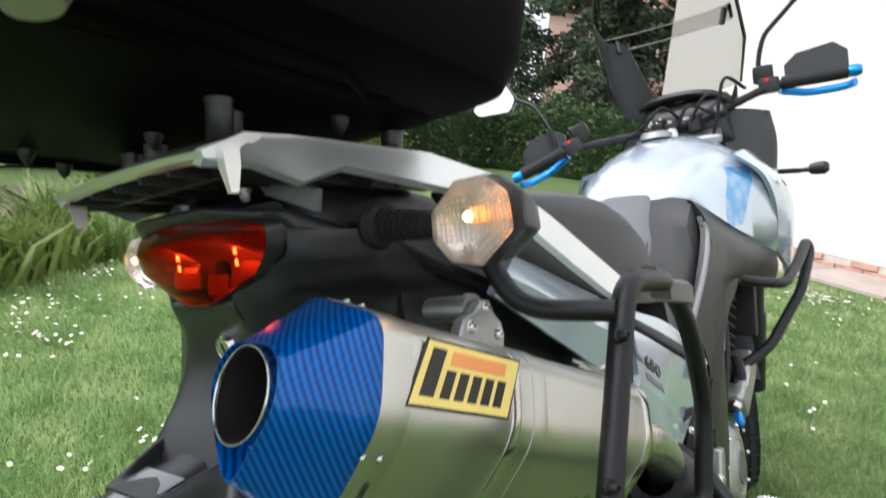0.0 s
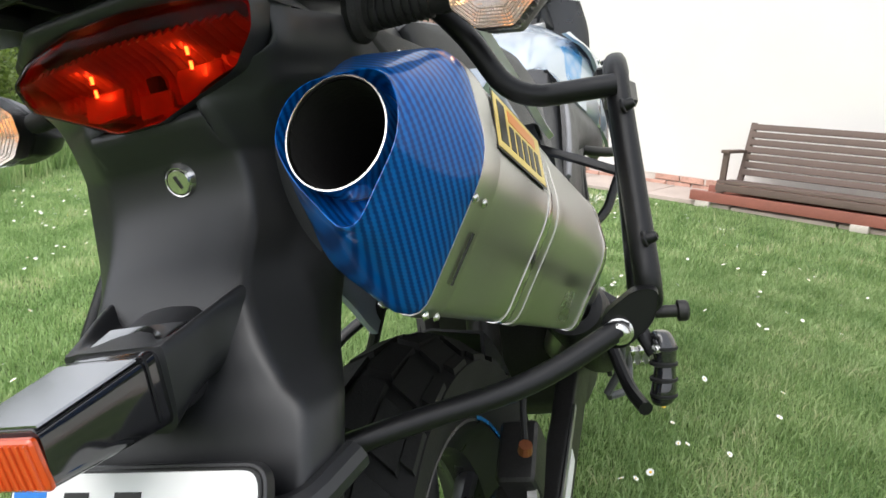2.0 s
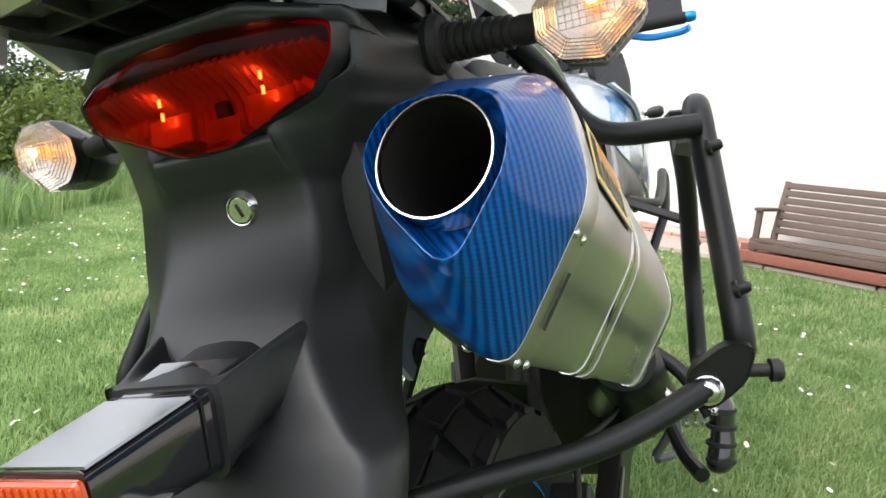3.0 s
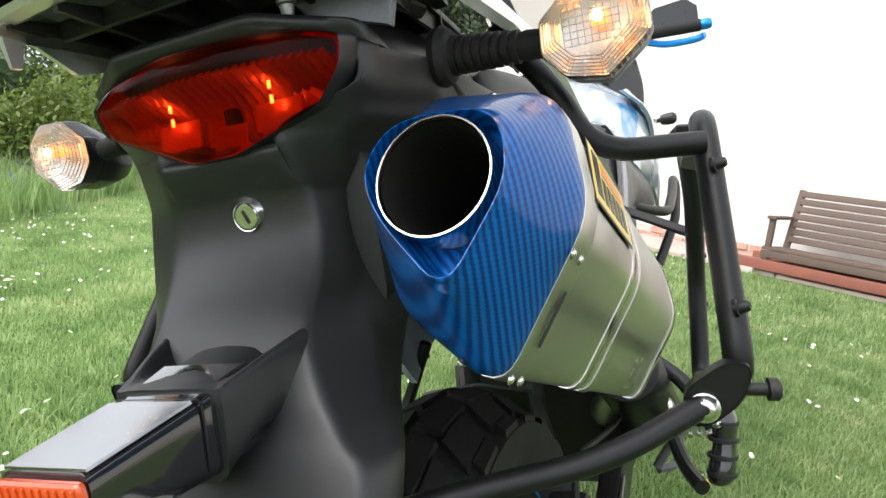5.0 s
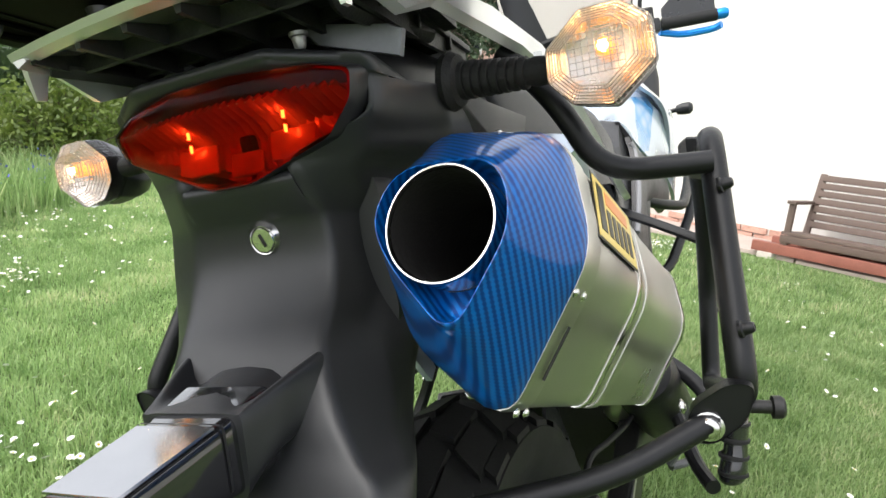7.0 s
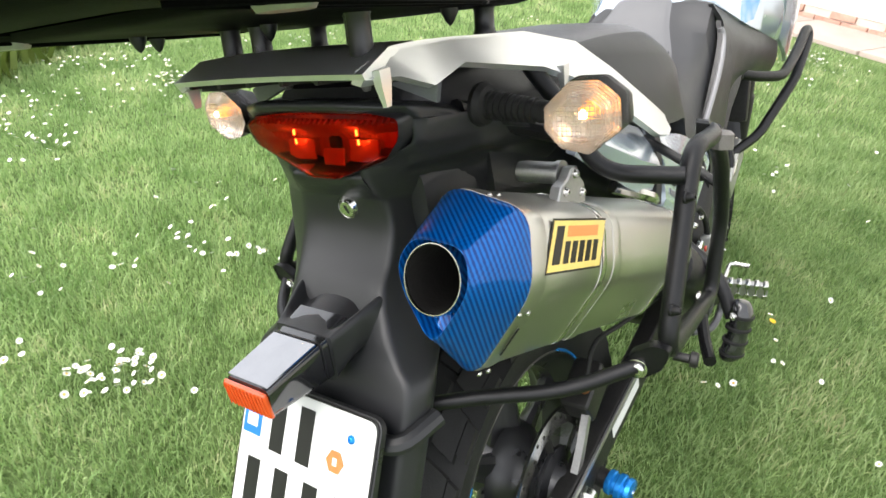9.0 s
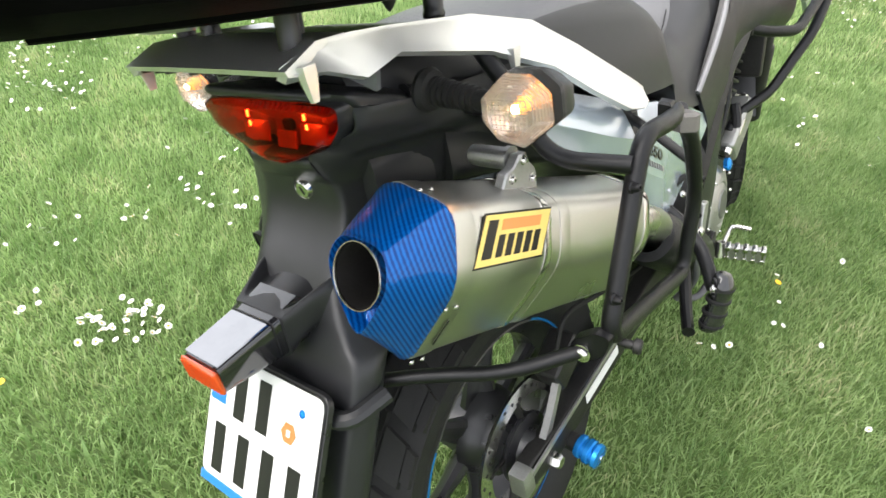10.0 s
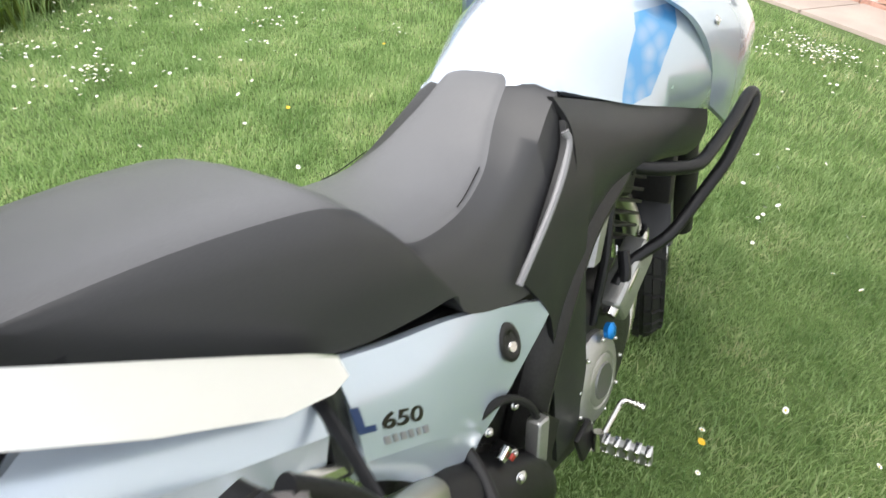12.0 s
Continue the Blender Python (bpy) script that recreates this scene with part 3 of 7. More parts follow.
def tail_lamp():
    out = [(-0.115, 0.988), (-0.085, 0.999), (-0.030, 1.006), (0.030, 1.007), (0.085, 1.003), (0.114, 0.996), (0.109, 0.976), (0.088, 0.954), (0.020, 0.932), (-0.020, 0.932), (-0.106, 0.966)]
    edge = round_poly(out, 0.006, 3)
    c = Vector((0, 0.968))

    def ring(f, y, curve=0.55):
        return [V(TAIL_X + p.x * f, y + 0.013 + curve * abs(p.x * f) ** 1.6 + 0.22 * max(0.0, (c.y - p.y) * f) - 0.13 * max(0.0, (p.y - c.y) * f), c.y + (p.y - c.y) * f) for p in edge]
    lamp = part("tail_lamp", loft([ring(1.06, -0.190), ring(1.055, -0.214), ring(1.04, -0.224), ring(1.02, -0.2300), ring(1.006, -0.2325), ring(1.0, -0.2310), ring(1.0, -0.19)], False), M_PLASTIC, bike, "tail lamp with a red lens", 60)
    part("lens", loft([ring(0.995, -0.2270), ring(0.995, -0.2300), ring(0.985, -0.2322), ring(0.965, -0.2338), ring(0.93, -0.2348), ring(0.6, -0.2356), ring(0.2, -0.2358)]), M_RED, lamp, "glossy red lens", 50).visible_shadow = False
    part("lens_rim", loft([ring(0.985, -0.2225), ring(0.985, -0.2260), ring(0.955, -0.2262), ring(0.945, -0.2225)], False), M_REDRIM, lamp, "ribbed red border", 20)
    part("reflector", loft([ring(0.985, -0.224), ring(0.93, -0.200), ring(0.85, -0.192, 0.3), ring(0.5, -0.188, 0.1), ring(0.1, -0.187, 0.1), ring(0.005, -0.187, 0.1)], False), M_REDBACK, lamp)
    for i in range(26):
        x = -0.094 + i * 0.0075
        zt, zb = 0.990 - 0.10 * abs(x) ** 1.5, 0.940 + 0.30 * abs(x) - 0.2 * x * x
        y = -0.1905 + 0.25 * abs(x) ** 1.6
        part("flute", tube([V(x + TAIL_X, y - 0.013, zt + 0.003), V(x + TAIL_X, y + 0.006, zt - 0.010), V(x + TAIL_X, y + 0.015, (zt + zb) / 2), V(x + TAIL_X, y + 0.013, zb)], 0.0036, 7, flat=0.5), M_REDBACK, lamp)
    part("bulb_holder", box((0.012, 0.008, 0.014), pose(TAIL_X, -0.180, 0.964), 0.003), M_DARKMETAL, lamp)
    for x, z, w, h, tilt in ((0.045, 0.958, 0.040, 0.022, -12), (-0.045, 0.958, 0.040, 0.022, -12), (0.0, 0.950, 0.030, 0.018, -16)):
        part("mirror_step", box((w, 0.003, h), pose(x + TAIL_X, -0.186, z, tilt), 0.001, 1), M_REDBACK, lamp)
    for x in (-0.045, 0.045):
        for z in (0.9655, 0.9755):
            part("diode", tube([V(x + TAIL_X, -0.192, z), V(x + TAIL_X + 0.0003, -0.192, z + 0.0055)], 0.0012, 8), M_DIODE, lamp)


tail_lamp()


def plate_light():
    """The long housing over the number plate with its amber reflector, on a sculpted foot."""
    pts = [(-0.262, 0.044, 0.797, 0.742), (-0.2925, 0.0405, 0.7905, 0.738), (-0.30, 0.0385, 0.7885, 0.738), (-0.375, 0.0350, 0.7795, 0.744)]
    rings = []
    for y, w, zt, zb in pts:
        rings.append([V(p.x - 0.005, y, p.y) for p in round_poly([(-w * 0.94, zt), (w * 0.94, zt), (w * 0.86, zb), (-w * 0.86, zb)], 0.009, 5)])
    h = part("plate_lamp", loft(rings), M_GLOSS, bike, "glossy black number plate lamp housing", 30)
    part("joint_line", loft([[V(p.x - 0.005, y, p.y) for p in round_poly([(-0.0374, 0.7893), (0.0374, 0.7893), (0.0345, 0.743), (-0.0345, 0.743)], 0.006, 3)] for y in (-0.3035, -0.3055)], False), M_PLASTIC, h)
    part("cover_plate", loft([[V(-0.005 + x, y, z + d) for x, d in ((-w, 0.0), (-w * 0.97, 0.0014), (w * 0.97, 0.0014), (w, 0.0))] for y, z, w in ((-0.3075, 0.7877, 0.0335), (-0.330, 0.7850, 0.0325), (-0.3735, 0.7798, 0.0305))]), M_COVER, h, "mirror-smooth dark chrome cover", 30)
    r = part("reflector", box((0.065, 0.006, 0.031), pose(-0.005, -0.3775, 0.7615, 3), 0.004, 3), M_REFLEX, h, "amber-red reflector")
    for i in range(11):
        part("rib", box((0.0012, 0.002, 0.026), pose(-0.034 + i * 0.0058, -0.3808, 0.7615, 3), 0.0004, 1), M_REFLEX, r)
    # the foot: a dished top between two ridges that run down the mudguard's corners
    secs = []
    for y, zc, dip, xr, zr, xs, zs in ((-0.190, 0.811, 0.010, 0.061, 0.812, 0.088, 0.78), (-0.210, 0.8075, 0.0105, 0.062, 0.811, 0.086, 0.765), (-0.232, 0.803, 0.010, 0.061, 0.8085, 0.074, 0.768), (-0.254, 0.798, 0.007, 0.054, 0.803, 0.055, 0.764), (-0.276, 0.7945, 0.002, 0.046, 0.7965, 0.047, 0.757), (-0.2945, 0.7918, 0.0, 0.0400, 0.7912, 0.0370, 0.740)):
        half = spline([V(0, zc, 0), V(xr * 0.40, zc - dip * 0.22, 0), V(xr * 0.74, zc - dip, 0), V(xr * 0.93, zr - 0.0004, 0), V(xr * 1.06, zr - 0.0022, 0), V(xr * 1.06 + (xs - xr) * 0.45, zr - (zr - zs) * 0.5, 0), V(xs, zs, 0), V(xs * 0.72, zs - 0.008, 0)], 3)
        secs.append([V(p.x - 0.005, y, p.y) for p in half] + [V(-p.x - 0.005, y, p.y) for p in reversed(half[1:])])
    part("foot", loft_spline(secs, 4), M_PLASTIC, h, "", 60)


plate_light()


def number_plate():
    """Local frame: x across, y up the plate, z out of it."""
    m = Matrix.Translation(V(0, -0.354, 0.647)) @ pose(0, 0, 0, 90 - 29.5, 0, 0)

    def panel(w, h, r, z0, z1, material, name, parent, label=""):
        o = round_poly([(-w, -h), (w, -h), (w, h), (-w, h)], r, 5)
        return part(name, loft([[m @ V(p.x, p.y, z0) for p in o], [m @ V(p.x, p.y, z1 - 0.0006) for p in o], [m @ V(p.x * 0.994, p.y * 0.993, z1) for p in o]]), material, parent, label)
    back = panel(0.106, 0.085, 0.016, -0.009, -0.001, M_SMOOTH, "number_plate", bike, "white number plate with a blue strip in a black holder")
    panel(0.1035, 0.0825, 0.013, -0.001, 0.0006, M_PLATEINK, "embossed_edge", back)
    panel(0.1015, 0.0805, 0.012, -0.001, 0.0011, M_PLATE, "plate_sheet", back)
    part("blue_strip", box((0.031, 0.062, 0.0006), m @ pose(-0.083, 0.047, 0.0013), 0.0002, 1), M_PLATEBLUE, back)
    part("country_bar", box((0.018, 0.014, 0.0006), m @ pose(-0.083, 0.033, 0.0019), 0.0002, 1), M_PLATE, back)
    part("blue_foot", box((0.206, 0.012, 0.003), m @ pose(0, -0.086, 0.0), 0.001, 1), M_PLATEBLUE, back)
    for x in (-0.040, 0.004):
        part("character_bar", box((0.022, 0.062, 0.0007), m @ pose(x, 0.038, 0.0014, 0, 0, 0), 0.0002, 1), M_PLATEINK, back)
    for i in range(4):
        part("character_bar", box((0.022, 0.062, 0.0007), m @ pose(-0.072 + i * 0.047, -0.040, 0.0014), 0.0002, 1), M_PLATEINK, back)
    part("seal", lathe([(0.0, 0.0004), (0.013, 0.0004), (0.013, -0.0004)], m @ pose(0.052, 0.026, 0.0016), 6), M_ORANGE, back)
    part("seal_bar", box((0.006, 0.008, 0.0006), m @ pose(0.052, 0.026, 0.0021), 0.0001, 1), M_PLATE, back)
    bolt(m @ V(0.070, 0.055, 0.001), m.to_3x3() @ V(0, 0, 1), 0.005, 0.003, back, "screw_cap", M_BLUE)


number_plate()
part("mudguard_rib", tube(bend([V(0.128, -0.255, 0.690), V(0.114, -0.306, 0.682), V(0.02, -0.312, 0.680), V(-0.12, -0.306, 0.682)], 0.02, 4), 0.011, 10), M_PLASTIC, bike, "moulded rib behind the number plate")


def indicator(s):
    """Turn signal on a ribbed rubber stalk; s is the side."""
    c = V(0.255 if s > 0 else -0.266, -0.118, 0.978)
    hexa = [(-0.037, 0.010), (-0.010, 0.033), (0.018, 0.033), (0.036, 0.018), (0.037, -0.010), (0.006, -0.035), (-0.022, -0.030), (-0.038, -0.012)]
    o = round_poly([(x * s, z) for x, z in hexa], 0.0026, 2)

    def ring(f, y, lift=0.0):
        return [c + V(p.x * f, y, p.y * f + lift) for p in o]
    body = part("turn_signal", loft_spline([ring(0.97, 0.002), ring(0.97, 0.009), ring(0.88, 0.026, -0.004), ring(0.66, 0.046, -0.006), ring(0.42, 0.057, -0.006)], 3), M_PLASTIC, bike, "black turn signal with a clear faceted lens", 40)
    part("lens", loft([ring(1.0, 0.005), ring(1.0, -0.010), ring(0.97, -0.016), ring(0.60, -0.027), ring(0.30, -0.028)]), M_LENS, body, "clear faceted lens", 12).visible_shadow = False
    part("reflector", loft([ring(0.95, -0.012), ring(0.86, -0.010), ring(0.60, -0.002), ring(0.20, 0.000), ring(0.01, 0.000)], False), M_CHROME, body, "bright faceted reflector", 12)
    b = part("bulb", lathe([(0.0, 0.020), (0.004, 0.0185), (0.0065, 0.013), (0.0065, 0.006), (0.005, 0.0), (0.0, 0.0)], along(c + V(0.004 * s, 0.000, 0.004), (0, -1, 0)), 18), M_AMBER, body, "lit amber bulb")
    part("filament", lathe([(0.0, 0.0247), (0.0028, 0.0236), (0.0036, 0.0205), (0.0, 0.0185)], along(c + V(0.004 * s, 0.000, 0.004), (0, -1, 0)), 10), M_FILAMENT, b)
    for f, y in ((0.94, -0.0166), (0.88, -0.0184), (0.82, -0.0202), (0.76, -0.0220), (0.70, -0.0238), (0.64, -0.0256)):
        q = ring(f, y)
        part("lens_rib", tube(q + [q[0], q[1]], 0.0005, 5), M_RIB, body)
    rim, mid = ring(0.96, -0.0163), ring(0.62, -0.0265)
    for a, b in zip(rim, mid):
        part("lens_rib", tube([a, b], 0.0004, 4), M_RIB, body)
    for i in range(9):
        x = (-0.018 + i * 0.0045) * s
        part("lens_rib", tube([c + V(x, -0.0278, 0.0145), c + V(x, -0.0282, -0.0145)], 0.0004, 4), M_RIB, body)
    for i in range(7):
        z = -0.0135 + i * 0.0045
        part("lens_rib", tube([c + V(-0.018 * s, -0.0280, z), c + V(0.018 * s, -0.0280, z)], 0.0004, 4), M_RIB, body)
    root, tip = V(0.135 * s, -0.112, 0.986), V(0.222 * s, -0.115, 0.977)
    prof = [(0.0, 0.0), (0.021, 0.0), (0.023, 0.006), (0.020, 0.012)]
    for i in range(8):
        h = 0.014 + i * 0.0068
        prof += [(0.0150 - i * 0.0004, h), (0.0150 - i * 0.0004, h + 0.004), (0.0128 - i * 0.0004, h + 0.0045), (0.0128 - i * 0.0004, h + 0.0065)]
    prof += [(0.011, 0.072), (0.010, 0.09), (0.0, 0.09)]
    part("stalk", lathe(prof, along(root, tip - root), 20), M_RUBBER, body, "ribbed black rubber stalk", 40)


indicator(1)
indicator(-1)

# ---- silencer ----
AX = V(0.055, 0.93, -0.385).normalized()
E1 = (V(1, 0, 0) - AX * AX.x).normalized()
E2 = E1.cross(AX)
RC = V(0.2, -0.238, 0.870)
SEC = [(-0.070, 0.018), (-0.036, 0.072), (0.044, 0.056), (0.055, -0.010), (0.004, -0.098), (-0.052, -0.052)]
M_CARBON = carbon_mat(RC, AX, E1, E2)
TIP = [(-0.041, 0.012), (-0.024, 0.037), (0.033, 0.033), (0.040, -0.002), (0.006, -0.055), (-0.030, -0.014)]


def silencer():
    def ring(shape, h, f=1.0, r=0.02, shift=(0, 0), at=RC):
        return [at + AX * h + E1 * (p.x * f + shift[0]) + E2 * (p.y * f + shift[1]) for p in round_poly(shape, r, 5)]
    sh = part("silencer", loft([ring(SEC, -0.006, 0.985), ring(SEC, 0.0), ring(SEC, 0.385, 1.0), ring(SEC, 0.395, 0.985), ring(SEC, 0.440, 0.55), ring(SEC, 0.442, 0.02)], False), M_STEEL, bike, "brushed metal silencer with a blue end cap", 40)
    # end cap, hollow towards the outlet
    tipc = V(0.193, -0.300, 0.888) - RC
    off = (tipc.dot(E1), tipc.dot(E2))
    ht = tipc.dot(AX)

    def mix(k):
        return [(a[0] * (1 - k) + b[0] * k + off[0] * k, a[1] * (1 - k) + b[1] * k + off[1] * k) for a, b in zip(SEC, TIP)]
    rings = [ring(SEC, 0.010, 1.006), ring(SEC, -0.012, 1.006)]
    for k in (0.12, 0.25, 0.38, 0.5, 0.62, 0.75, 0.86, 0.95):
        rings.append(ring(mix(k), -0.012 + (ht + 0.012) * k, 1.0 + 0.03 * math.sin(math.pi * k), 0.022 + 0.010 * math.sin(math.pi * k) - 0.004 * k))
    for dh, f in ((0.0015, 1.0), (-0.0015, 0.99), (-0.0030, 0.97), (-0.0030, 0.955), (-0.0005, 0.94), (0.0060, 0.915), (0.0130, 0.89)):
        rings.append(ring(mix(1.0), ht + dh, f, 0.018))
    pc = RC + AX * ht + E1 * (off[0] + 0.001) + E2 * (off[1] + 0.003)
    # order the hole's points by the outline's bearing
    last = rings[-1]

    def bearing(p):
        d = p - pc
        return math.atan2(d.dot(E2), d.dot(E1))
    rings.append([pc + AX * 0.016 + (E1 * math.cos(bearing(p)) + E2 * math.sin(bearing(p))) * 0.0305 for p in last])
    part("end_cap", loft(rings, False), M_CARBON, sh, "blue lacquered carbon end cap", 55)
    mo = along(pc, -AX)
    out = part("outlet_pipe", lathe([(0.0284, -0.16), (0.0284, 0.0035), (0.0289, 0.0046), (0.0298, 0.0046), (0.0303, 0.003), (0.0303, -0.02)], mo, 56), M_BRIGHT, sh, "round outlet with a bright rim", 30)
    part("inner_bore", lathe([(0.0281, 0.0022), (0.0278, -0.28), (0.0, -0.285)], mo, 48), M_SOOT, out, "sooty bore")
    for h, wd, f in ((0.008, 0.013, 1.014), (0.140, 0.006, 1.010), (0.174, 0.010, 1.012), (0.383, 0.008, 1.012)):
        part("band", loft([ring(SEC, h - wd, f - 0.010), ring(SEC, h - wd, f), ring(SEC, h - wd * 0.7, f + 0.008), ring(SEC, h + wd * 0.7, f + 0.008), ring(SEC, h + wd, f), ring(SEC, h + wd, f - 0.01)], False), M_BRIGHT if wd < 0.010 else M_STEEL, sh, "", 25)
    # rivets in pairs, one on the cap and one on the band, and a stamped slot
    for i, t in ((0, 0.75), (1, 0.5), (3, 0.24), (3, 0.93), (4, 0.35)):
        p, q = Vector(SEC[i]), Vector(SEC[i + 1])
        w = p.lerp(q, t)
        d = (q - p).normalized()
        out_dir = (E1 * -d.y + E2 * d.x)
        if out_dir.dot(E1 * w.x + E2 * w.y) < 0:
            out_dir = -out_dir
        for h in (-0.006, 0.008):
            bolt(RC + AX * h + E1 * w.x + E2 * w.y + out_dir * 0.0022, out_dir, 0.0030, 0.0018, sh, "rivet")
    a, b = Vector(SEC[3]), Vector(SEC[4])
    for t0, t1 in ((0.42, 0.74),):
        part("slot", tube([RC + AX * 0.010 + E1 * (a.lerp(b, t).x + 0.0024) + E2 * (a.lerp(b, t).y - 0.001) for t in (t0, t1)], 0.0009, 8), M_DARKMETAL, sh)
    end = RC + AX * 0.435
    part("rear_pipe", tube(bend([end - AX * 0.01, end + AX * 0.08, V(0.20, 0.36, 0.59), V(0.13, 0.46, 0.48), V(0.10, 0.60, 0.40)], 0.07), 0.026, 16), M_STEEL, sh, "bare steel link pipe")
    # hanger
    hp = RC + AX * 0.140 + E2 * 0.067 + E1 * 0.002
    br = part("hanger", slab([hp + AX * a + E2 * b + E1 * 0.006 for a, b in ((-0.030, -0.008), (-0.026, 0.010), (-0.014, 0.018), (-0.006, 0.031), (0.006, 0.034), (0.014, 0.024), (0.026, 0.018), (0.032, 0.008), (0.034, -0.008))], -E1 * 0.010, 0.0015), M_DULL, sh, "bare metal hanger bracket")
    for a, b in ((0.001, 0.026), (-0.016, 0.006), (0.021, 0.007)):
        bolt(hp + AX * a + E2 * b + E1 * 0.007, E1, 0.0055, 0.005, br)
    part("mounting_bush", lathe([(0.0, 0.0), (0.011, 0.0), (0.012, 0.01), (0.012, 0.045), (0.014, 0.046), (0.014, 0.052), (0.0, 0.052)], along(hp + E2 * 0.025 - E1 * 0.058, E1), 18), M_DULL, br)
    # maker's sticker on the outer upper face, wrapped a little round the edge
    a, b = Vector(SEC[2]), Vector(SEC[3])

    def skin(h, t, up=0.0016):
        """A point on the outer face: h along the body, t from its lower to its upper edge."""
        o, q = V(a.x, a.y, 0), V(b.x, b.y, 0)
        p = q + (o - q) * t
        nrm = V((a - b).y, -(a - b).x, 0).normalized()
        if nrm.x < 0:
            nrm = -nrm
        p = p + nrm * up
        return RC + AX * h + E1 * p.x + E2 * p.y

    def stick(name, h0, h1, t0, t1, up, material, shear=0.0):
        bm = bmesh.new()
        vs = [bm.verts.new(skin(h, t, up)) for h, t in ((h0, t0), (h1, t0), (h1 + shear, t1), (h0 + shear, t1))]
        f = bm.faces.new(vs)
        g = bmesh.ops.extrude_face_region(bm, geom=[f])
        d = skin(0, 0.5, 0.0) - skin(0, 0.5, 0.0005)
        bmesh.ops.translate(bm, vec=d, verts=[v for v in g["geom"] if isinstance(v, bmesh.types.BMVert)])
        return part(name, bm, material, sh)
    stick("sticker_edge", 0.015, 0.126, 0.17, 0.90, 0.0014, M_INK, 0.020)
    stick("sticker", 0.017, 0.124, 0.20, 0.87, 0.0018, M_YELLOW, 0.020)
    stick("logo_bar", 0.026, 0.040, 0.29, 0.80, 0.0022, M_INK, 0.015)
    for i in range(5):
        stick("logo_bar", 0.046 + i * 0.0148, 0.0560 + i * 0.0148, 0.29, 0.59, 0.0022, M_INK, 0.009)
    stick("logo_stripe", 0.058, 0.122, 0.65, 0.80, 0.0022, M_STICKORANGE, 0.004)


silencer()


# ---- carrier, grab rail and pannier rack ----
def carrier():
    st = [  # y, inner x, inner z, outer x, outer z
        (-0.268, 0.124, 1.052, 0.132, 1.046), (-0.232, 0.131, 1.064, 0.141, 1.040), (-0.196, 0.137, 1.063, 0.148, 1.024),
        (-0.158, 0.143, 1.059, 0.157, 1.036), (-0.060, 0.166, 1.046, 0.186, 1.010), (0.020, 0.185, 1.021, 0.209, 0.972),
        (0.100, 0.196, 0.974, 0.218, 0.918), (0.190, 0.203, 0.919, 0.223, 0.865), (0.240, 0.207, 0.888, 0.222, 0.850), (0.262, 0.210, 0.872, 0.218, 0.852)]
    root = None
    for s in (1, -1):
        rings = []
        for y, xi, zi, xo, zo in st:
            d = V(xo - xi, 0, zo - zi)
            n = V(d.z, 0, -d.x).normalized() * 0.012
            a, b = V(xi, y, zi), V(xo, y, zo)
            q = [a, a + d * 0.12 - n * -0.12, b - d * 0.06, b, b + n * 0.7, a + n]
            rings.append([V(p.x * s, p.y, p.z) for p in q])
        ob = part("grab_rail", loft(rings), M_RAIL, bike, "satin silver grab rail", 28)
        root = root or ob
        for y, x, z, h in ((-0.250, 0.136, 1.046, 0.027), (-0.030, 0.192, 1.002, 0.022)):
            rr = [[V((x + px) * s, y + py, z + dz) for px, py in ((-0.004 * f, -0.0085 * f), (0.004 * f, -0.007 * f), (0.004 * f, 0.007 * f), (-0.004 * f, 0.0085 * f))] for f, dz in ((1.0, 0.004), (0.9, -0.3 * h), (0.45, -h))]
            part("lug", loft(rr), M_RAIL, ob)
    # rear cross bar with its bevelled edge, on a cast and ribbed underside
    bar = [(-0.268, 1.045), (-0.270, 1.050), (-0.232, 1.0645), (-0.198, 1.0635), (-0.198, 1.056), (-0.230, 1.056), (-0.258, 1.043)]
    part("carrier_bar", loft([[V(x, y - 0.006 * (1 - (x / 0.132) ** 2), z + 0.003 * (1 - (x / 0.132) ** 2)) for y, z in bar] for x in (-0.133, -0.09, -0.045, 0.0, 0.045, 0.09, 0.133)]), M_RAIL, bike, "silver rear bar of the carrier", 25)
    # plate added in the open frame, dark like the gap under the case
    top = [(-0.200, 1.0590), (-0.13, 1.053), (-0.07, 1.041), (-0.07, 1.034), (-0.13, 1.046), (-0.20, 1.053)]
    part("carrier_plate", loft([[V(x, y, z) for y, z in top] for x in (-0.136, -0.05, 0.05, 0.136)]), M_CAST_SHADED, bike, "added cast plate, coloured dark for the gap in the open carrier", 25)
    under = part("carrier_underside", box((0.25, 0.19, 0.006), pose(0, -0.105, 1.040, -8), 0.002), M_CAST_SHADED, bike, "cast alloy underside with deep ribs, coloured dark for its shade")
    for x in (-0.118, -0.070, -0.024, 0.024, 0.070, 0.118):
        part("rib", loft([[V(x + dx, y, z + dz) for dx, dz in ((-0.0022, -d), (0.0022, -d), (0.003, 0.0), (-0.003, 0.0))] for y, z, d in ((-0.262, 1.047, 0.006), (-0.20, 1.054, 0.020), (-0.10, 1.043, 0.022), (-0.015, 1.025, 0.010))]), M_CAST_SHADED, under)
    for y, z in ((-0.225, 1.050), (-0.175, 1.050), (-0.120, 1.043), (-0.060, 1.034)):
        part("rib", box((0.25, 0.004, 0.016), pose(0, y, z - 0.006, -6), 0.001, 1), M_CAST_SHADED, under)
    for k in (1, -1):
        part("web", tube(spline([V(0.125 * k, -0.245, 1.040), V(0.108 * k, -0.205, 1.034), V(0.112 * k, -0.15, 1.030), V(0.124 * k, -0.10, 1.026)], 4), 0.006, 8, flat=0.6), M_CAST_SHADED, under)
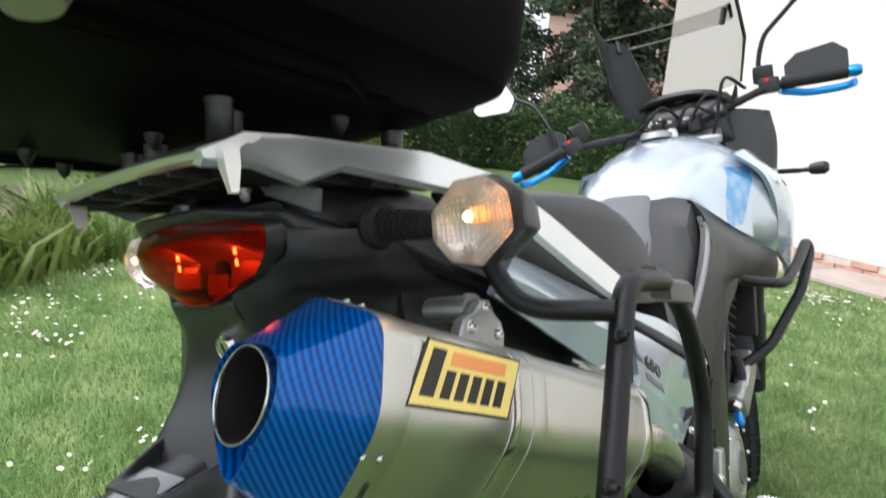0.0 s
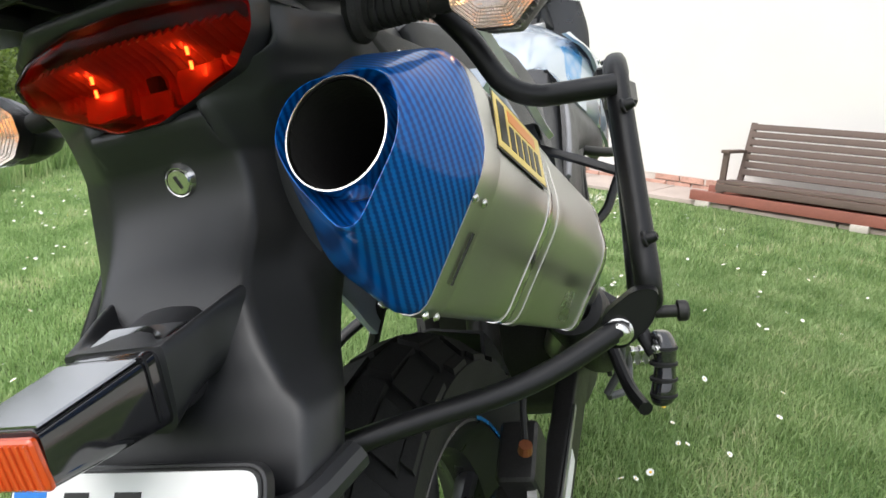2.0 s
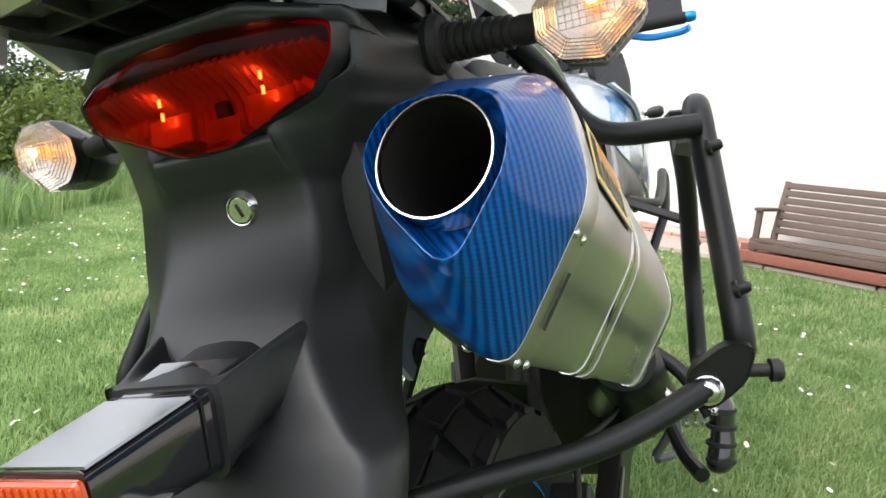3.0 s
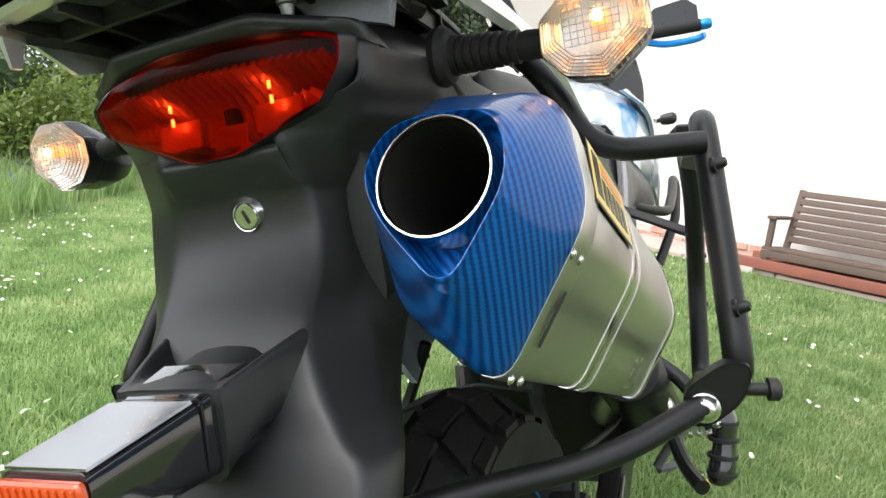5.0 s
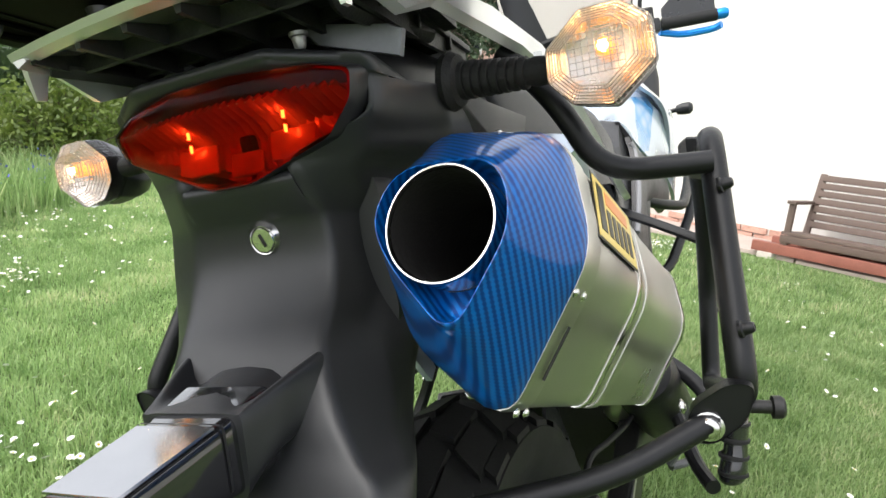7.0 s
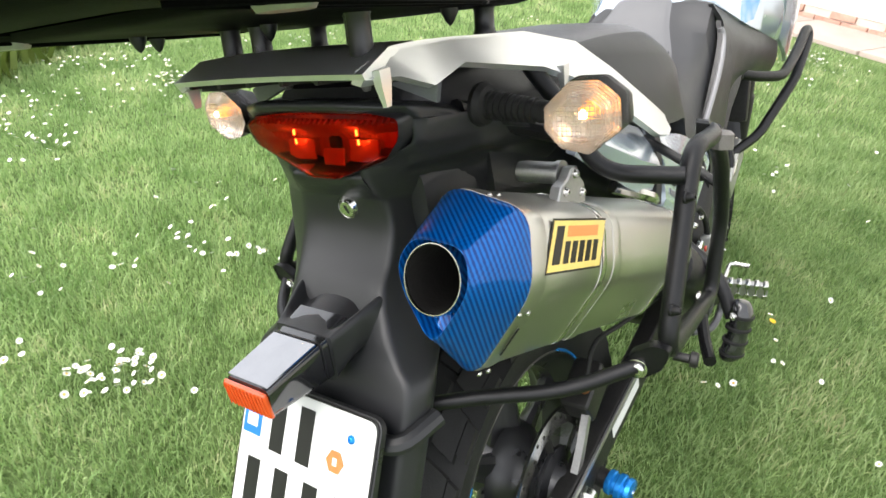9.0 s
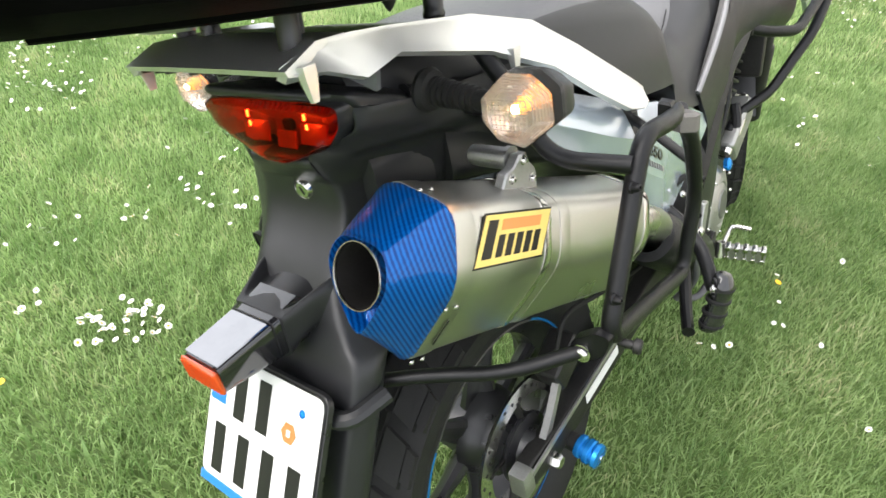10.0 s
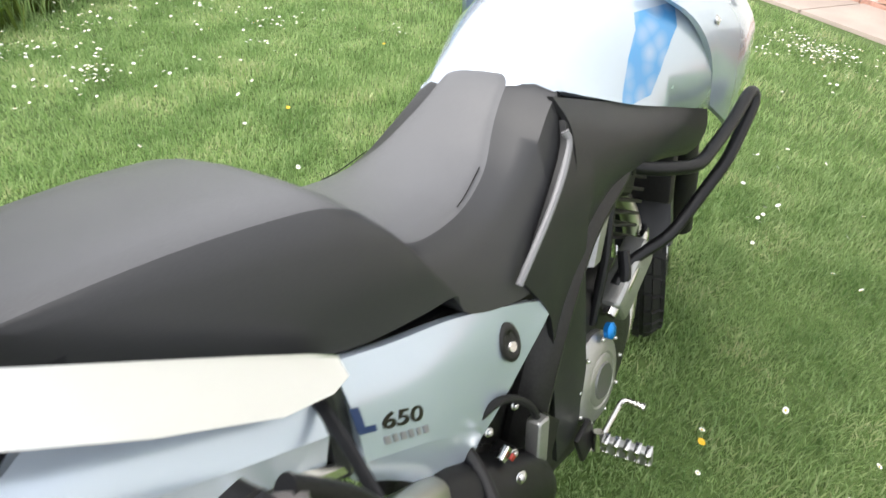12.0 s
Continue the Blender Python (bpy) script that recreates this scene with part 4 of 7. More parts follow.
    for x, y in ((-0.075, -0.17), (0.06, -0.19), (0.0, -0.12), (0.09, -0.1)):
        bolt(V(x, y, 1.031), (0, 0, -1), 0.007, 0.012, under, material=M_DULL)


carrier()


def pannier_rack(s):
    def P(x, y, z):
        return V(x if s > 0 else -(x - 0.046 - 0.36 * max(0.0, z - 0.738)), y, z)
    loop = [P(0.304, 0.120, 0.893), P(0.318, 0.079, 0.899), P(0.318, -0.010, 0.913), P(0.321, -0.108, 0.726), P(0.291, 0.208, 0.612), P(0.299, 0.226, 0.735), P(0.306, 0.180, 0.835), P(0.304, 0.135, 0.889)]
    r = part("pannier_rack", tube(bend(loop, 0.03, 6), 0.0105, 14), M_POWDER, bike, "black tubular pannier rack", 50)
    part("stay", tube(bend([P(0.165, -0.052, 1.010), P(0.208, -0.056, 0.958), P(0.234, -0.052, 0.896), P(0.317, -0.032, 0.891)], 0.035, 6), 0.0095, 12), M_POWDER, r)
    part("strut", tube([P(0.302, 0.205, 0.790), P(0.25, 0.222, 0.815), P(0.185, 0.238, 0.845)], 0.007, 8, flat=0.6), M_POWDER, r)
    lug = part("hinge_lug", slab([P(0.300, 0.092, 0.899), P(0.322, 0.088, 0.897), P(0.332, 0.108, 0.891), P(0.329, 0.134, 0.885), P(0.312, 0.146, 0.883), P(0.296, 0.126, 0.889)], (0, 0, -0.018), 0.004), M_LUG, r, "grey cast hinge lug")
    part("hinge_arm", slab([P(0.288, 0.118, 0.906), P(0.297, 0.086, 0.912), P(0.312, 0.086, 0.910), P(0.306, 0.122, 0.902)], (0, 0, -0.016), 0.003), M_POWDER, lug)
    tab = round_poly([(-0.016, -0.012), (0.002, -0.015), (0.026, 0.004), (0.034, 0.030), (0.016, 0.032), (-0.012, 0.013)], 0.009, 4)
    part("gusset", loft([[P(0.295 + p.x, y, 0.707 + p.y) for p in tab] for y in (-0.1165, -0.1185, -0.106, -0.104)]), M_POWDER, r, "flat plate at the foot of the rack")
    bolt(P(0.295, -0.1185, 0.707), V(0, -1, 0.1), 0.0108, 0.007, r)
    for p in () if s < 0 else (P(0.320, -0.043, 0.872), P(0.322, -0.096, 0.771), P(0.302, 0.222, 0.76), P(0.298, 0.226, 0.70)):
        bolt(p, V(s, -0.2, 0.2), 0.0065, 0.011, r, "stud", M_POWDER)
    part("knob", lathe([(0.0, 0.0), (0.0050, 0.0), (0.0050, 0.016), (0.0085, 0.017), (0.0085, 0.023), (0.0070, 0.025), (0.0, 0.025)], along(P(0.322, -0.085, 0.708), V(s, 0.15, -0.1)), 16), M_DARKMETAL, r, "small grey knob")


pannier_rack(1)
pannier_rack(-1)
for k in (1, -1):
    part("mudguard_brace", tube(bend([V(0.300 if k > 0 else -0.264, -0.112, 0.710), V(0.231 * k, -0.163, 0.688), V(0.150 * k, -0.206, 0.686), V(0.100 * k, -0.240, 0.684)], 0.04, 6), 0.0088, 12), M_POWDER, bike, "black tube from the rack to the mudguard")


# ---- bodywork ----
def seat():
    st = [  # y, crown z, half width of the top, its edge z, shoulder x and z, half width and z of the skirt
        (0.035, 0.998, 0.100, 0.990, 0.108, 0.980, 0.112, 0.965), (0.055, 1.014, 0.120, 1.006, 0.128, 0.992, 0.134, 0.955), (0.18, 1.016, 0.140, 1.006, 0.160, 0.975, 0.160, 0.895), (0.29, 1.009, 0.155, 0.994, 0.182, 0.955, 0.178, 0.845),
        (0.326, 1.002, 0.161, 0.981, 0.189, 0.938, 0.186, 0.826), (0.350, 0.978, 0.161, 0.958, 0.189, 0.912, 0.186, 0.816), (0.376, 0.940, 0.155, 0.921, 0.180, 0.874, 0.185, 0.798), (0.435, 0.909, 0.150, 0.892, 0.176, 0.850, 0.184, 0.776),
        (0.54, 0.898, 0.130, 0.880, 0.168, 0.840, 0.183, 0.746), (0.62, 0.914, 0.112, 0.900, 0.166, 0.868, 0.180, 0.728), (0.68, 0.948, 0.090, 0.940, 0.162, 0.913, 0.180, 0.78), (0.715, 0.974, 0.082, 0.967, 0.161, 0.948, 0.180, 0.83), (0.745, 0.992, 0.078, 0.986, 0.159, 0.968, 0.178, 0.86), (0.775, 0.998, 0.074, 0.987, 0.136, 0.946, 0.170, 0.85)]
    rings = []
    for y, zc, w, ze, xq, zq, ws, zs in st:
        d = zc - ze
        half = [(0, zc), (w * 0.5, zc - d * 0.2), (w * 0.86, zc - d * 0.62), (w * 0.96, ze - 0.001), (w + 0.003, ze - 0.006), (w * 0.45 + xq * 0.55 + 0.003, ze * 0.45 + zq * 0.55 + 0.002), (xq, zq), (xq * 0.4 + ws * 0.6, zq * 0.4 + zs * 0.6), (ws, zs)]
        rake = 0.35 if y == 0.326 else 0.62 if y == 0.350 else 0.58 if y == 0.376 else 0.3 if y == 0.435 else 0.0
        slim = 1.0 if y < 0.6 else 0.9 if y < 0.65 else 0.74 if y < 0.7 else 0.58 if y < 0.73 else 0.5
        rings.append([V(x, y + rake * (zc - z), z) for x, z in half + [(-x * slim, z) for x, z in reversed(half[1:])]])
    s = part("seat", loft_spline(rings, 5), M_SEAT_LIT, bike, "black vinyl dual seat, its top coloured as lit and its sides as shaded", 60)
    # the sides get the dark copy, so their shade lies in the colour
    s.data.materials.append(M_SEAT_SHADED)
    n = len(rings[0])
    for f in s.data.polygons:
        if 4 <= f.index % n <= n - 5:
            f.material_index = 1
    for k in (1, -1):
        part("seam", tube(spline([V(0.130 * k, 0.54, 0.8805), V(0.122 * k, 0.57, 0.885), V(0.109 * k, 0.62, 0.900)], 8), 0.0010, 6), M_RUBBER, s)


seat()


def skin_panel(name, rows, thick, material, parent, label="", n=4):
    """A curved panel: a grid of points eased both ways, with thickness inward along -x."""
    eased = [spline(r, n) for r in rows]
    cols = list(zip(*eased))
    grid = [spline(c, n) for c in cols]
    bm = bmesh.new()
    vs = [[bm.verts.new(p) for p in c] for c in grid]
    for a, b in zip(vs, vs[1:]):
        for i in range(len(a) - 1):
            bm.faces.new((a[i], a[i + 1], b[i + 1], b[i]))
    g = bmesh.ops.extrude_face_region(bm, geom=list(bm.faces))
    bmesh.ops.translate(bm, vec=thick, verts=[v for v in g["geom"] if isinstance(v, bmesh.types.BMVert)])
    return part(name, bm, material, parent, label, 50)


def flank(s):
    def P(x, y, z):
        return V(x * s, y, z)
    inw = V(-0.012 * s, 0, 0)
    rings = []
    for (yt, zt), (yc, zc), (yl, zl) in (((0.038, 0.939), (-0.026, 0.924), (-0.030, 0.906)), ((0.074, 0.926), (0.012, 0.908), (0.006, 0.884)), ((0.118, 0.908), (0.070, 0.880), (0.060, 0.851)), ((0.176, 0.884), (0.145, 0.843), (0.135, 0.806)), ((0.236, 0.861), (0.228, 0.806), (0.222, 0.757))):
        rings.append([P(0.168, yt, zt + 0.002), P(0.178, yt, zt), P(0.199, (yt + yc) / 2, (zt + zc) / 2 + 0.003), P(0.212, yc, zc + 0.004), P(0.2135, yc, zc), P(0.2125, yc, zc - 0.003), P(0.206, (yc + yl) / 2, (zc + zl) / 2), P(0.198, yl, zl), P(0.186, yl + 0.004, zl + 0.002)])
    up = part("side_panel", loft(rings), M_PAINT, bike, "silver-blue painted side panel", 24)
    skin_panel("front_panel", [
        [P(0.184, 0.266, 0.850), P(0.203, 0.264, 0.810), P(0.2115, 0.260, 0.742)],
        [P(0.184, 0.345, 0.820), P(0.202, 0.330, 0.775), P(0.2095, 0.310, 0.712)],
        [P(0.184, 0.430, 0.793), P(0.200, 0.398, 0.748), P(0.2075, 0.357, 0.683)],
        [P(0.183, 0.520, 0.755), P(0.195, 0.472, 0.708), P(0.2000, 0.408, 0.640)],
        [P(0.182, 0.605, 0.714), P(0.189, 0.545, 0.667), P(0.1930, 0.450, 0.596)],
        [P(0.181, 0.670, 0.682), P(0.185, 0.650, 0.672), P(0.1865, 0.625, 0.660)]], inw, M_PAINT, up, "silver-blue painted panel with a key lock")
    skin_panel("arch", [
        [P(0.2117, 0.260, 0.7422), P(0.207, 0.256, 0.728), P(0.199, 0.250, 0.716)],
        [P(0.2097, 0.310, 0.7122), P(0.205, 0.304, 0.690), P(0.196, 0.297, 0.670)],
        [P(0.2077, 0.357, 0.6832), P(0.203, 0.345, 0.655), P(0.194, 0.331, 0.630)],
        [P(0.2002, 0.408, 0.6402), P(0.197, 0.385, 0.610), P(0.191, 0.358, 0.590)],
        [P(0.1932, 0.450, 0.5962), P(0.192, 0.418, 0.576), P(0.189, 0.384, 0.558)]], inw, M_PAINT, up, "silver-blue arch over the wheel")
    part("gap_strip", loft([[P(x, y, z), P(x + 0.004, y + 0.012, z - 0.004), P(x - 0.008, y + 0.030, z - 0.006), P(x - 0.012, y, z)] for x, y, z in ((0.199, 0.234, 0.872), (0.205, 0.234, 0.835), (0.207, 0.232, 0.795), (0.206, 0.228, 0.745))]), M_PLASTIC, up, "black strip between the panels", 30)
    lk = lathe([(0.0, 0.002), (0.010, 0.002), (0.012, 0.004), (0.016, 0.004), (0.019, 0.001), (0.019, -0.006)], along(P(0.194, 0.533, 0.698), P(1, -0.1, 0.25)) @ Matrix.Diagonal((1.0, 1.5, 1, 1)), 24)
    lo = part("lock_ring", lk, M_DARKMETAL, up)
    part("lock", lathe([(0.0, 0.006), (0.007, 0.006), (0.009, 0.003), (0.009, -0.002)], along(P(0.194, 0.533, 0.691), P(1, -0.1, 0.25)), 18), M_BRIGHT, lo)
    # black frame cover and knee panel
    skin_panel("frame_cover", [
        [P(0.185, 0.592, 0.752) if s > 0 else P(0.178, 0.64, 0.745), P(0.186, 0.650, 0.66), P(0.176, 0.660, 0.52), P(0.165, 0.67, 0.33)],
        [P(0.187, 0.706, 0.885) if s > 0 else P(0.182, 0.70, 0.84), P(0.190, 0.705, 0.80), P(0.182, 0.71, 0.62), P(0.170, 0.735, 0.36)],
        [P(0.178, 0.732, 0.935) if s > 0 else P(0.165, 0.715, 0.84), P(0.194, 0.78, 0.85 if s > 0 else 0.82), P(0.188, 0.76, 0.72), P(0.172, 0.775, 0.47)]], inw * 0.8, M_PLASTIC, bike, "black plastic frame cover")
    skin_panel("knee_panel", [
        [P(0.163, 0.728, 0.968) if s > 0 else P(0.10, 0.76, 0.966), P(0.185, 0.738, 0.918) if s > 0 else P(0.188, 0.72, 0.83), P(0.191, 0.735, 0.82), P(0.180, 0.74, 0.72)],
        [P(0.176, 0.90, 0.910), P(0.196, 0.90, 0.86), P(0.192, 0.89, 0.81), P(0.180, 0.87, 0.78)],
        [P(0.200, 1.08, 0.852), P(0.206, 1.08, 0.81), P(0.198, 1.06, 0.775), P(0.185, 1.03, 0.765)],
        [P(0.212, 1.22, 0.806), P(0.213, 1.22, 0.77), P(0.205, 1.20, 0.74), P(0.19, 1.18, 0.725)]], inw * 0.8, M_PLASTIC, bike, "black plastic knee panel under the tank")
    part("trim_strip", tube(spline([P(0.180, 0.726, 0.922), P(0.185, 0.727, 0.905), P(0.190, 0.700, 0.873), P(0.191, 0.659, 0.833), P(0.190, 0.615, 0.796), P(0.187, 0.576, 0.760)] if s > 0 else [P(0.182, 0.735, 0.87), P(0.194, 0.670, 0.81), P(0.188, 0.612, 0.729)], 6), 0.0056, 8), M_TRIM, bike, "light grey trim strip beside the seat")


flank(1)
flank(-1)


def tank():
    st = [  # y, crown z, shoulder (x, z), waist (x, z), foot (x, z)
        (0.715, 0.960, 0.060, 0.958, 0.110, 0.952, 0.145, 0.950),
        (0.75, 0.992, 0.065, 0.988, 0.114, 0.980, 0.150, 0.968),
        (0.82, 1.052, 0.070, 1.038, 0.132, 0.998, 0.168, 0.942),
        (0.95, 1.103, 0.095, 1.082, 0.172, 1.008, 0.188, 0.892),
        (1.08, 1.135, 0.120, 1.100, 0.220, 0.990, 0.204, 0.852),
        (1.20, 1.125, 0.130, 1.085, 0.235, 0.970, 0.214, 0.815),
        (1.30, 1.075, 0.120, 1.040, 0.220, 0.940, 0.205, 0.80)]
    rings = []
    for y, zc, xs, zs, xw, zw, xf, zf in st:
        half = [(0, zc), (xs * 0.55, zc - (zc - zs) * 0.3), (xs, zs), (xs + (xw - xs) * 0.7, zs + (zw - zs) * 0.5), (xw, zw), (xw * 0.6 + xf * 0.4 + 0.004, zw * 0.45 + zf * 0.55), (xf, zf), (xf - 0.03, zf - 0.01)]
        slim = 1.0 if y > 0.9 else 0.45 if y < 0.72 else 0.62 if y < 0.8 else 0.8
        rings.append([V(x, y, z) for x, z in half + [(-x * slim, z) for x, z in reversed(half[1:])]])
    t = part("fuel_tank", loft_spline(rings, 5), M_TANK, bike, "silver-blue fuel tank with blue stripes", 60)
    part("filler_cap", lathe([(0.0, 0.012), (0.03, 0.012), (0.036, 0.008), (0.038, -0.005)], along((0, 1.05, 1.132), (0, 0.05, 1)), 28), M_DULL, t)
    for s in (1, -1):
        def P(x, y, z):
            return V(x * s, y, z)
        skin_panel("fairing_panel", [
            [P(0.185, 1.000, 1.060), P(0.232, 1.06, 1.005), P(0.236, 1.15, 0.92), P(0.214, 1.225, 0.812)],
            [P(0.190, 1.10, 1.070), P(0.242, 1.16, 0.990), P(0.244, 1.24, 0.90), P(0.222, 1.29, 0.765)],
            [P(0.185, 1.24, 1.060), P(0.242, 1.29, 0.970), P(0.240, 1.35, 0.870), P(0.215, 1.36, 0.725)],
            [P(0.165, 1.42, 1.040), P(0.215, 1.46, 0.94), P(0.215, 1.48, 0.86), P(0.19, 1.45, 0.74)]], V(-0.01 * s, 0, 0), M_PAINT, t, "silver-blue fairing side panel")
        bolt(P(0.243, 1.143, 0.985), P(1, 0, 0.3), 0.009, 0.004, t, "screw")


tank()


def tail_cover():
    def ring(y, zb, zt, w):
        return [V(p.x + TAIL_X, y, p.y) for p in round_poly([(-w, zb), (w, zb), (w * 0.9, zt), (-w * 0.9, zt)], 0.012, 3)]
    part("tail_cover", loft_spline([ring(-0.165, 0.985, 1.018, 0.095), ring(-0.13, 0.980, 1.030, 0.112), ring(-0.04, 0.965, 1.022, 0.128), ring(0.04, 0.945, 1.000, 0.135), ring(0.10, 0.925, 0.975, 0.138)], 3), M_PLASTIC, bike, "black cover under the carrier", 50)


tail_cover()
for k in (1, -1):
    part("tail_bracket", slab([V(x * k + TAIL_X * 0.5, -0.170, z) for x, z in ((0.056, 1.036), (0.066, 1.024), (0.131, 1.002), (0.136, 1.020), (0.127, 1.025), (0.064, 1.040))], (0, 0.006, 0), 0.0015), M_BRACKET, bike, "pale grey metal bracket under the carrier")


def inner_mudguard():
    def ring(y, zb, zt, w):
        return [V(p.x, y, p.y) for p in round_poly([(-w, zb), (w, zb), (w * 0.96, zt), (-w * 0.96, zt)], 0.02, 3)]
    part("inner_mudguard", loft_spline([ring(-0.06, 0.850, 0.955, 0.110), ring(0.05, 0.822, 0.925, 0.118), ring(0.15, 0.792, 0.895, 0.126), ring(0.25, 0.742, 0.850, 0.130), ring(0.36, 0.665, 0.810, 0.130), ring(0.46, 0.590, 0.760, 0.125)], 3), M_PLASTIC, bike, "black inner mudguard under the seat", 50)


inner_mudguard()


# ---- wheels and drive ----
def wheel(c, R, w, rim_r, name, label, lugs):
    """Tyre with cut tread blocks on a cast rim."""
    def ring_at(a, prof):
        return [V(x, c.y + math.cos(a) * r, c.z + math.sin(a) * r) for x, r in prof]
    prof = [(-w * 0.36, rim_r), (-w * 0.47, rim_r + (R - rim_r) * 0.35), (-w * 0.5, rim_r + (R - rim_r) * 0.62), (-w * 0.40, R - 0.036), (-w * 0.2, R - 0.014), (0, R - 0.007), (w * 0.2, R - 0.014), (w * 0.40, R - 0.036), (w * 0.5, rim_r + (R - rim_r) * 0.62), (w * 0.47, rim_r + (R - rim_r) * 0.35), (w * 0.36, rim_r), (w * 0.3, rim_r - 0.004), (-w * 0.3, rim_r - 0.004)]
    seg = 72
    rings = [ring_at(2 * math.pi * k / seg, prof) for k in range(seg)]
    tyre = part(name, loft(rings + [rings[0]], False), M_TYRE, bike, label, 60)
    # tread blocks: slanted lugs, staggered about the middle
    bm = bmesh.new()
    for k in range(lugs):
        for side in (1, -1):
            a0 = 2 * math.pi * (k + (0.5 if side < 0 else 0)) / lugs
            da = 2 * math.pi / lugs
            for xa, xb, fa, fb, skew in ((0.006, 0.21 * w, -0.42, 0.40, 0.25), (0.235 * w, 0.40 * w, -0.38, 0.36, 0.6), (0.41 * w, 0.485 * w, -0.36, 0.20, 0.6)):
                def pt(x, f, lift):
                    u = abs(x) / (w * 0.5)
                    drop = 0.007 + 0.0175 * u if u < 0.4 else 0.014 + 0.055 * (u - 0.4) if u < 0.8 else 0.036 + (R - 0.036 - rim_r - (R - rim_r) * 0.62) * (u - 0.8) / 0.2
                    a = a0 + da * (f + skew * u)
                    r = R - drop + lift
                    return V(x * side, c.y + math.cos(a) * r, c.z + math.sin(a) * r)
                top = [pt(xa, fa, 0.007), pt(xb, fa, 0.007), pt(xb, fb, 0.007), pt(xa, fb, 0.007)]
                bot = [pt(xa - 0.001, fa - 0.03, -0.004), pt(xb + 0.001, fa - 0.03, -0.004), pt(xb + 0.001, fb + 0.03, -0.004), pt(xa - 0.001, fb + 0.03, -0.004)]
                loft([bot, top], True, bm)
    part("tread", bm, M_TYRE, tyre, "chunky tread blocks", 20)
    rp = [(-w * 0.34, rim_r + 0.006), (-w * 0.36, rim_r - 0.004), (-w * 0.26, rim_r - 0.012), (-w * 0.12, rim_r - 0.035), (w * 0.12, rim_r - 0.035), (w * 0.26, rim_r - 0.012), (w * 0.36, rim_r - 0.004), (w * 0.34, rim_r + 0.006)]
    rr = [ring_at(2 * math.pi * k / seg, rp) for k in range(seg)]
    rim = part("rim", loft(rr + [rr[0]], False), M_SMOOTH, tyre, "black cast rim with a blue edge stripe", 40)
    for s in (1, -1):
        st = [ring_at(2 * math.pi * k / seg, [(s * (w * 0.362 + 0.001), rim_r - 0.002), (s * (w * 0.362 + 0.001), rim_r + 0.005)]) for k in range(seg)]
        for k in (4, 28, 52):
            part("rim_stripe", loft(st[k:k + 9], False, None, False), M_BLUE, rim)
    for k in range(6):
        a = 2 * math.pi * (k + 0.3) / 6
        d = V(0, math.cos(a), math.sin(a))
        part("spoke", tube([c + d * 0.05, c + d * 0.12, c + d * (rim_r - 0.02)], 0.014, 10, radii=[0.034, 0.022, 0.026], flat=0.6), M_SMOOTH, rim)
    part("hub", lathe([(0.0, -0.06), (0.05, -0.06), (0.055, -0.02), (0.055, 0.02), (0.06, 0.06), (0.0, 0.06)], along(c, (1, 0, 0)), 24), M_SMOOTH, rim)
    return tyre


REAR, FRONT = V(0, 0, 0.345), V(0, 1.575, 0.345)
wheel(V(0, 0, 0.338), 0.328, 0.165, 0.215, "rear_wheel", "rear wheel with a chunky black tyre", 24).matrix_basis = Matrix.Translation(V(0.02, 0, 0))
part("hub_carrier", lathe([(0.080, 0.0), (0.074, 0.02), (0.060, 0.034), (0.054, 0.05), (0.054, 0.074), (0.062, 0.080), (0.062, 0.086), (0.040, 0.090), (0.030, 0.118), (0.0, 0.118)], along(V(0.03, 0, 0.345), (1, 0, 0)), 36), M_SMOOTH, bike, "black hub of the rear wheel", 40)
STEER = Matrix.Translation(V(0, 1.42, 0)) @ pose(0, 0, 0, 0, 0, 23) @ Matrix.Translation(V(0, -1.42, 0))
wheel(FRONT, 0.335, 0.115, 0.235, "front_wheel", "front wheel with a black tyre, turned to the side", 34).matrix_basis = STEER


def disc(c, R, r, x, parent):
    m = along(V(x, c.y, c.z), (1, 0, 0))
    d = part("brake_disc", lathe([(r, -0.0025), (R, -0.0025), (R, 0.0025), (r, 0.0025), (r, -0.0025)], m, 48), M_BRIGHT, parent, "steel brake disc")
    for k in range(36):
        a = 2 * math.pi * k / 36
        rad = r + (R - r) * (0.3 + 0.2 * (k % 3))
        part("disc_hole", lathe([(0.0, 0.0), (0.0032, 0.0), (0.0032, -0.001)], m @ pose(rad * math.cos(a), rad * math.sin(a), 0.0031), 8), M_DARKMETAL, d)


disc(REAR, 0.128, 0.098, 0.112, bike)
for k in range(5):
    a = 2 * math.pi * (k + 0.2) / 5
    part("disc_arm", tube([V(0.110, math.cos(a) * 0.058, 0.345 + math.sin(a) * 0.058), V(0.111, math.cos(a + 0.15) * 0.102, 0.345 + math.sin(a + 0.15) * 0.102)], 0.007, 8, flat=0.5), M_DARKMETAL, bike)


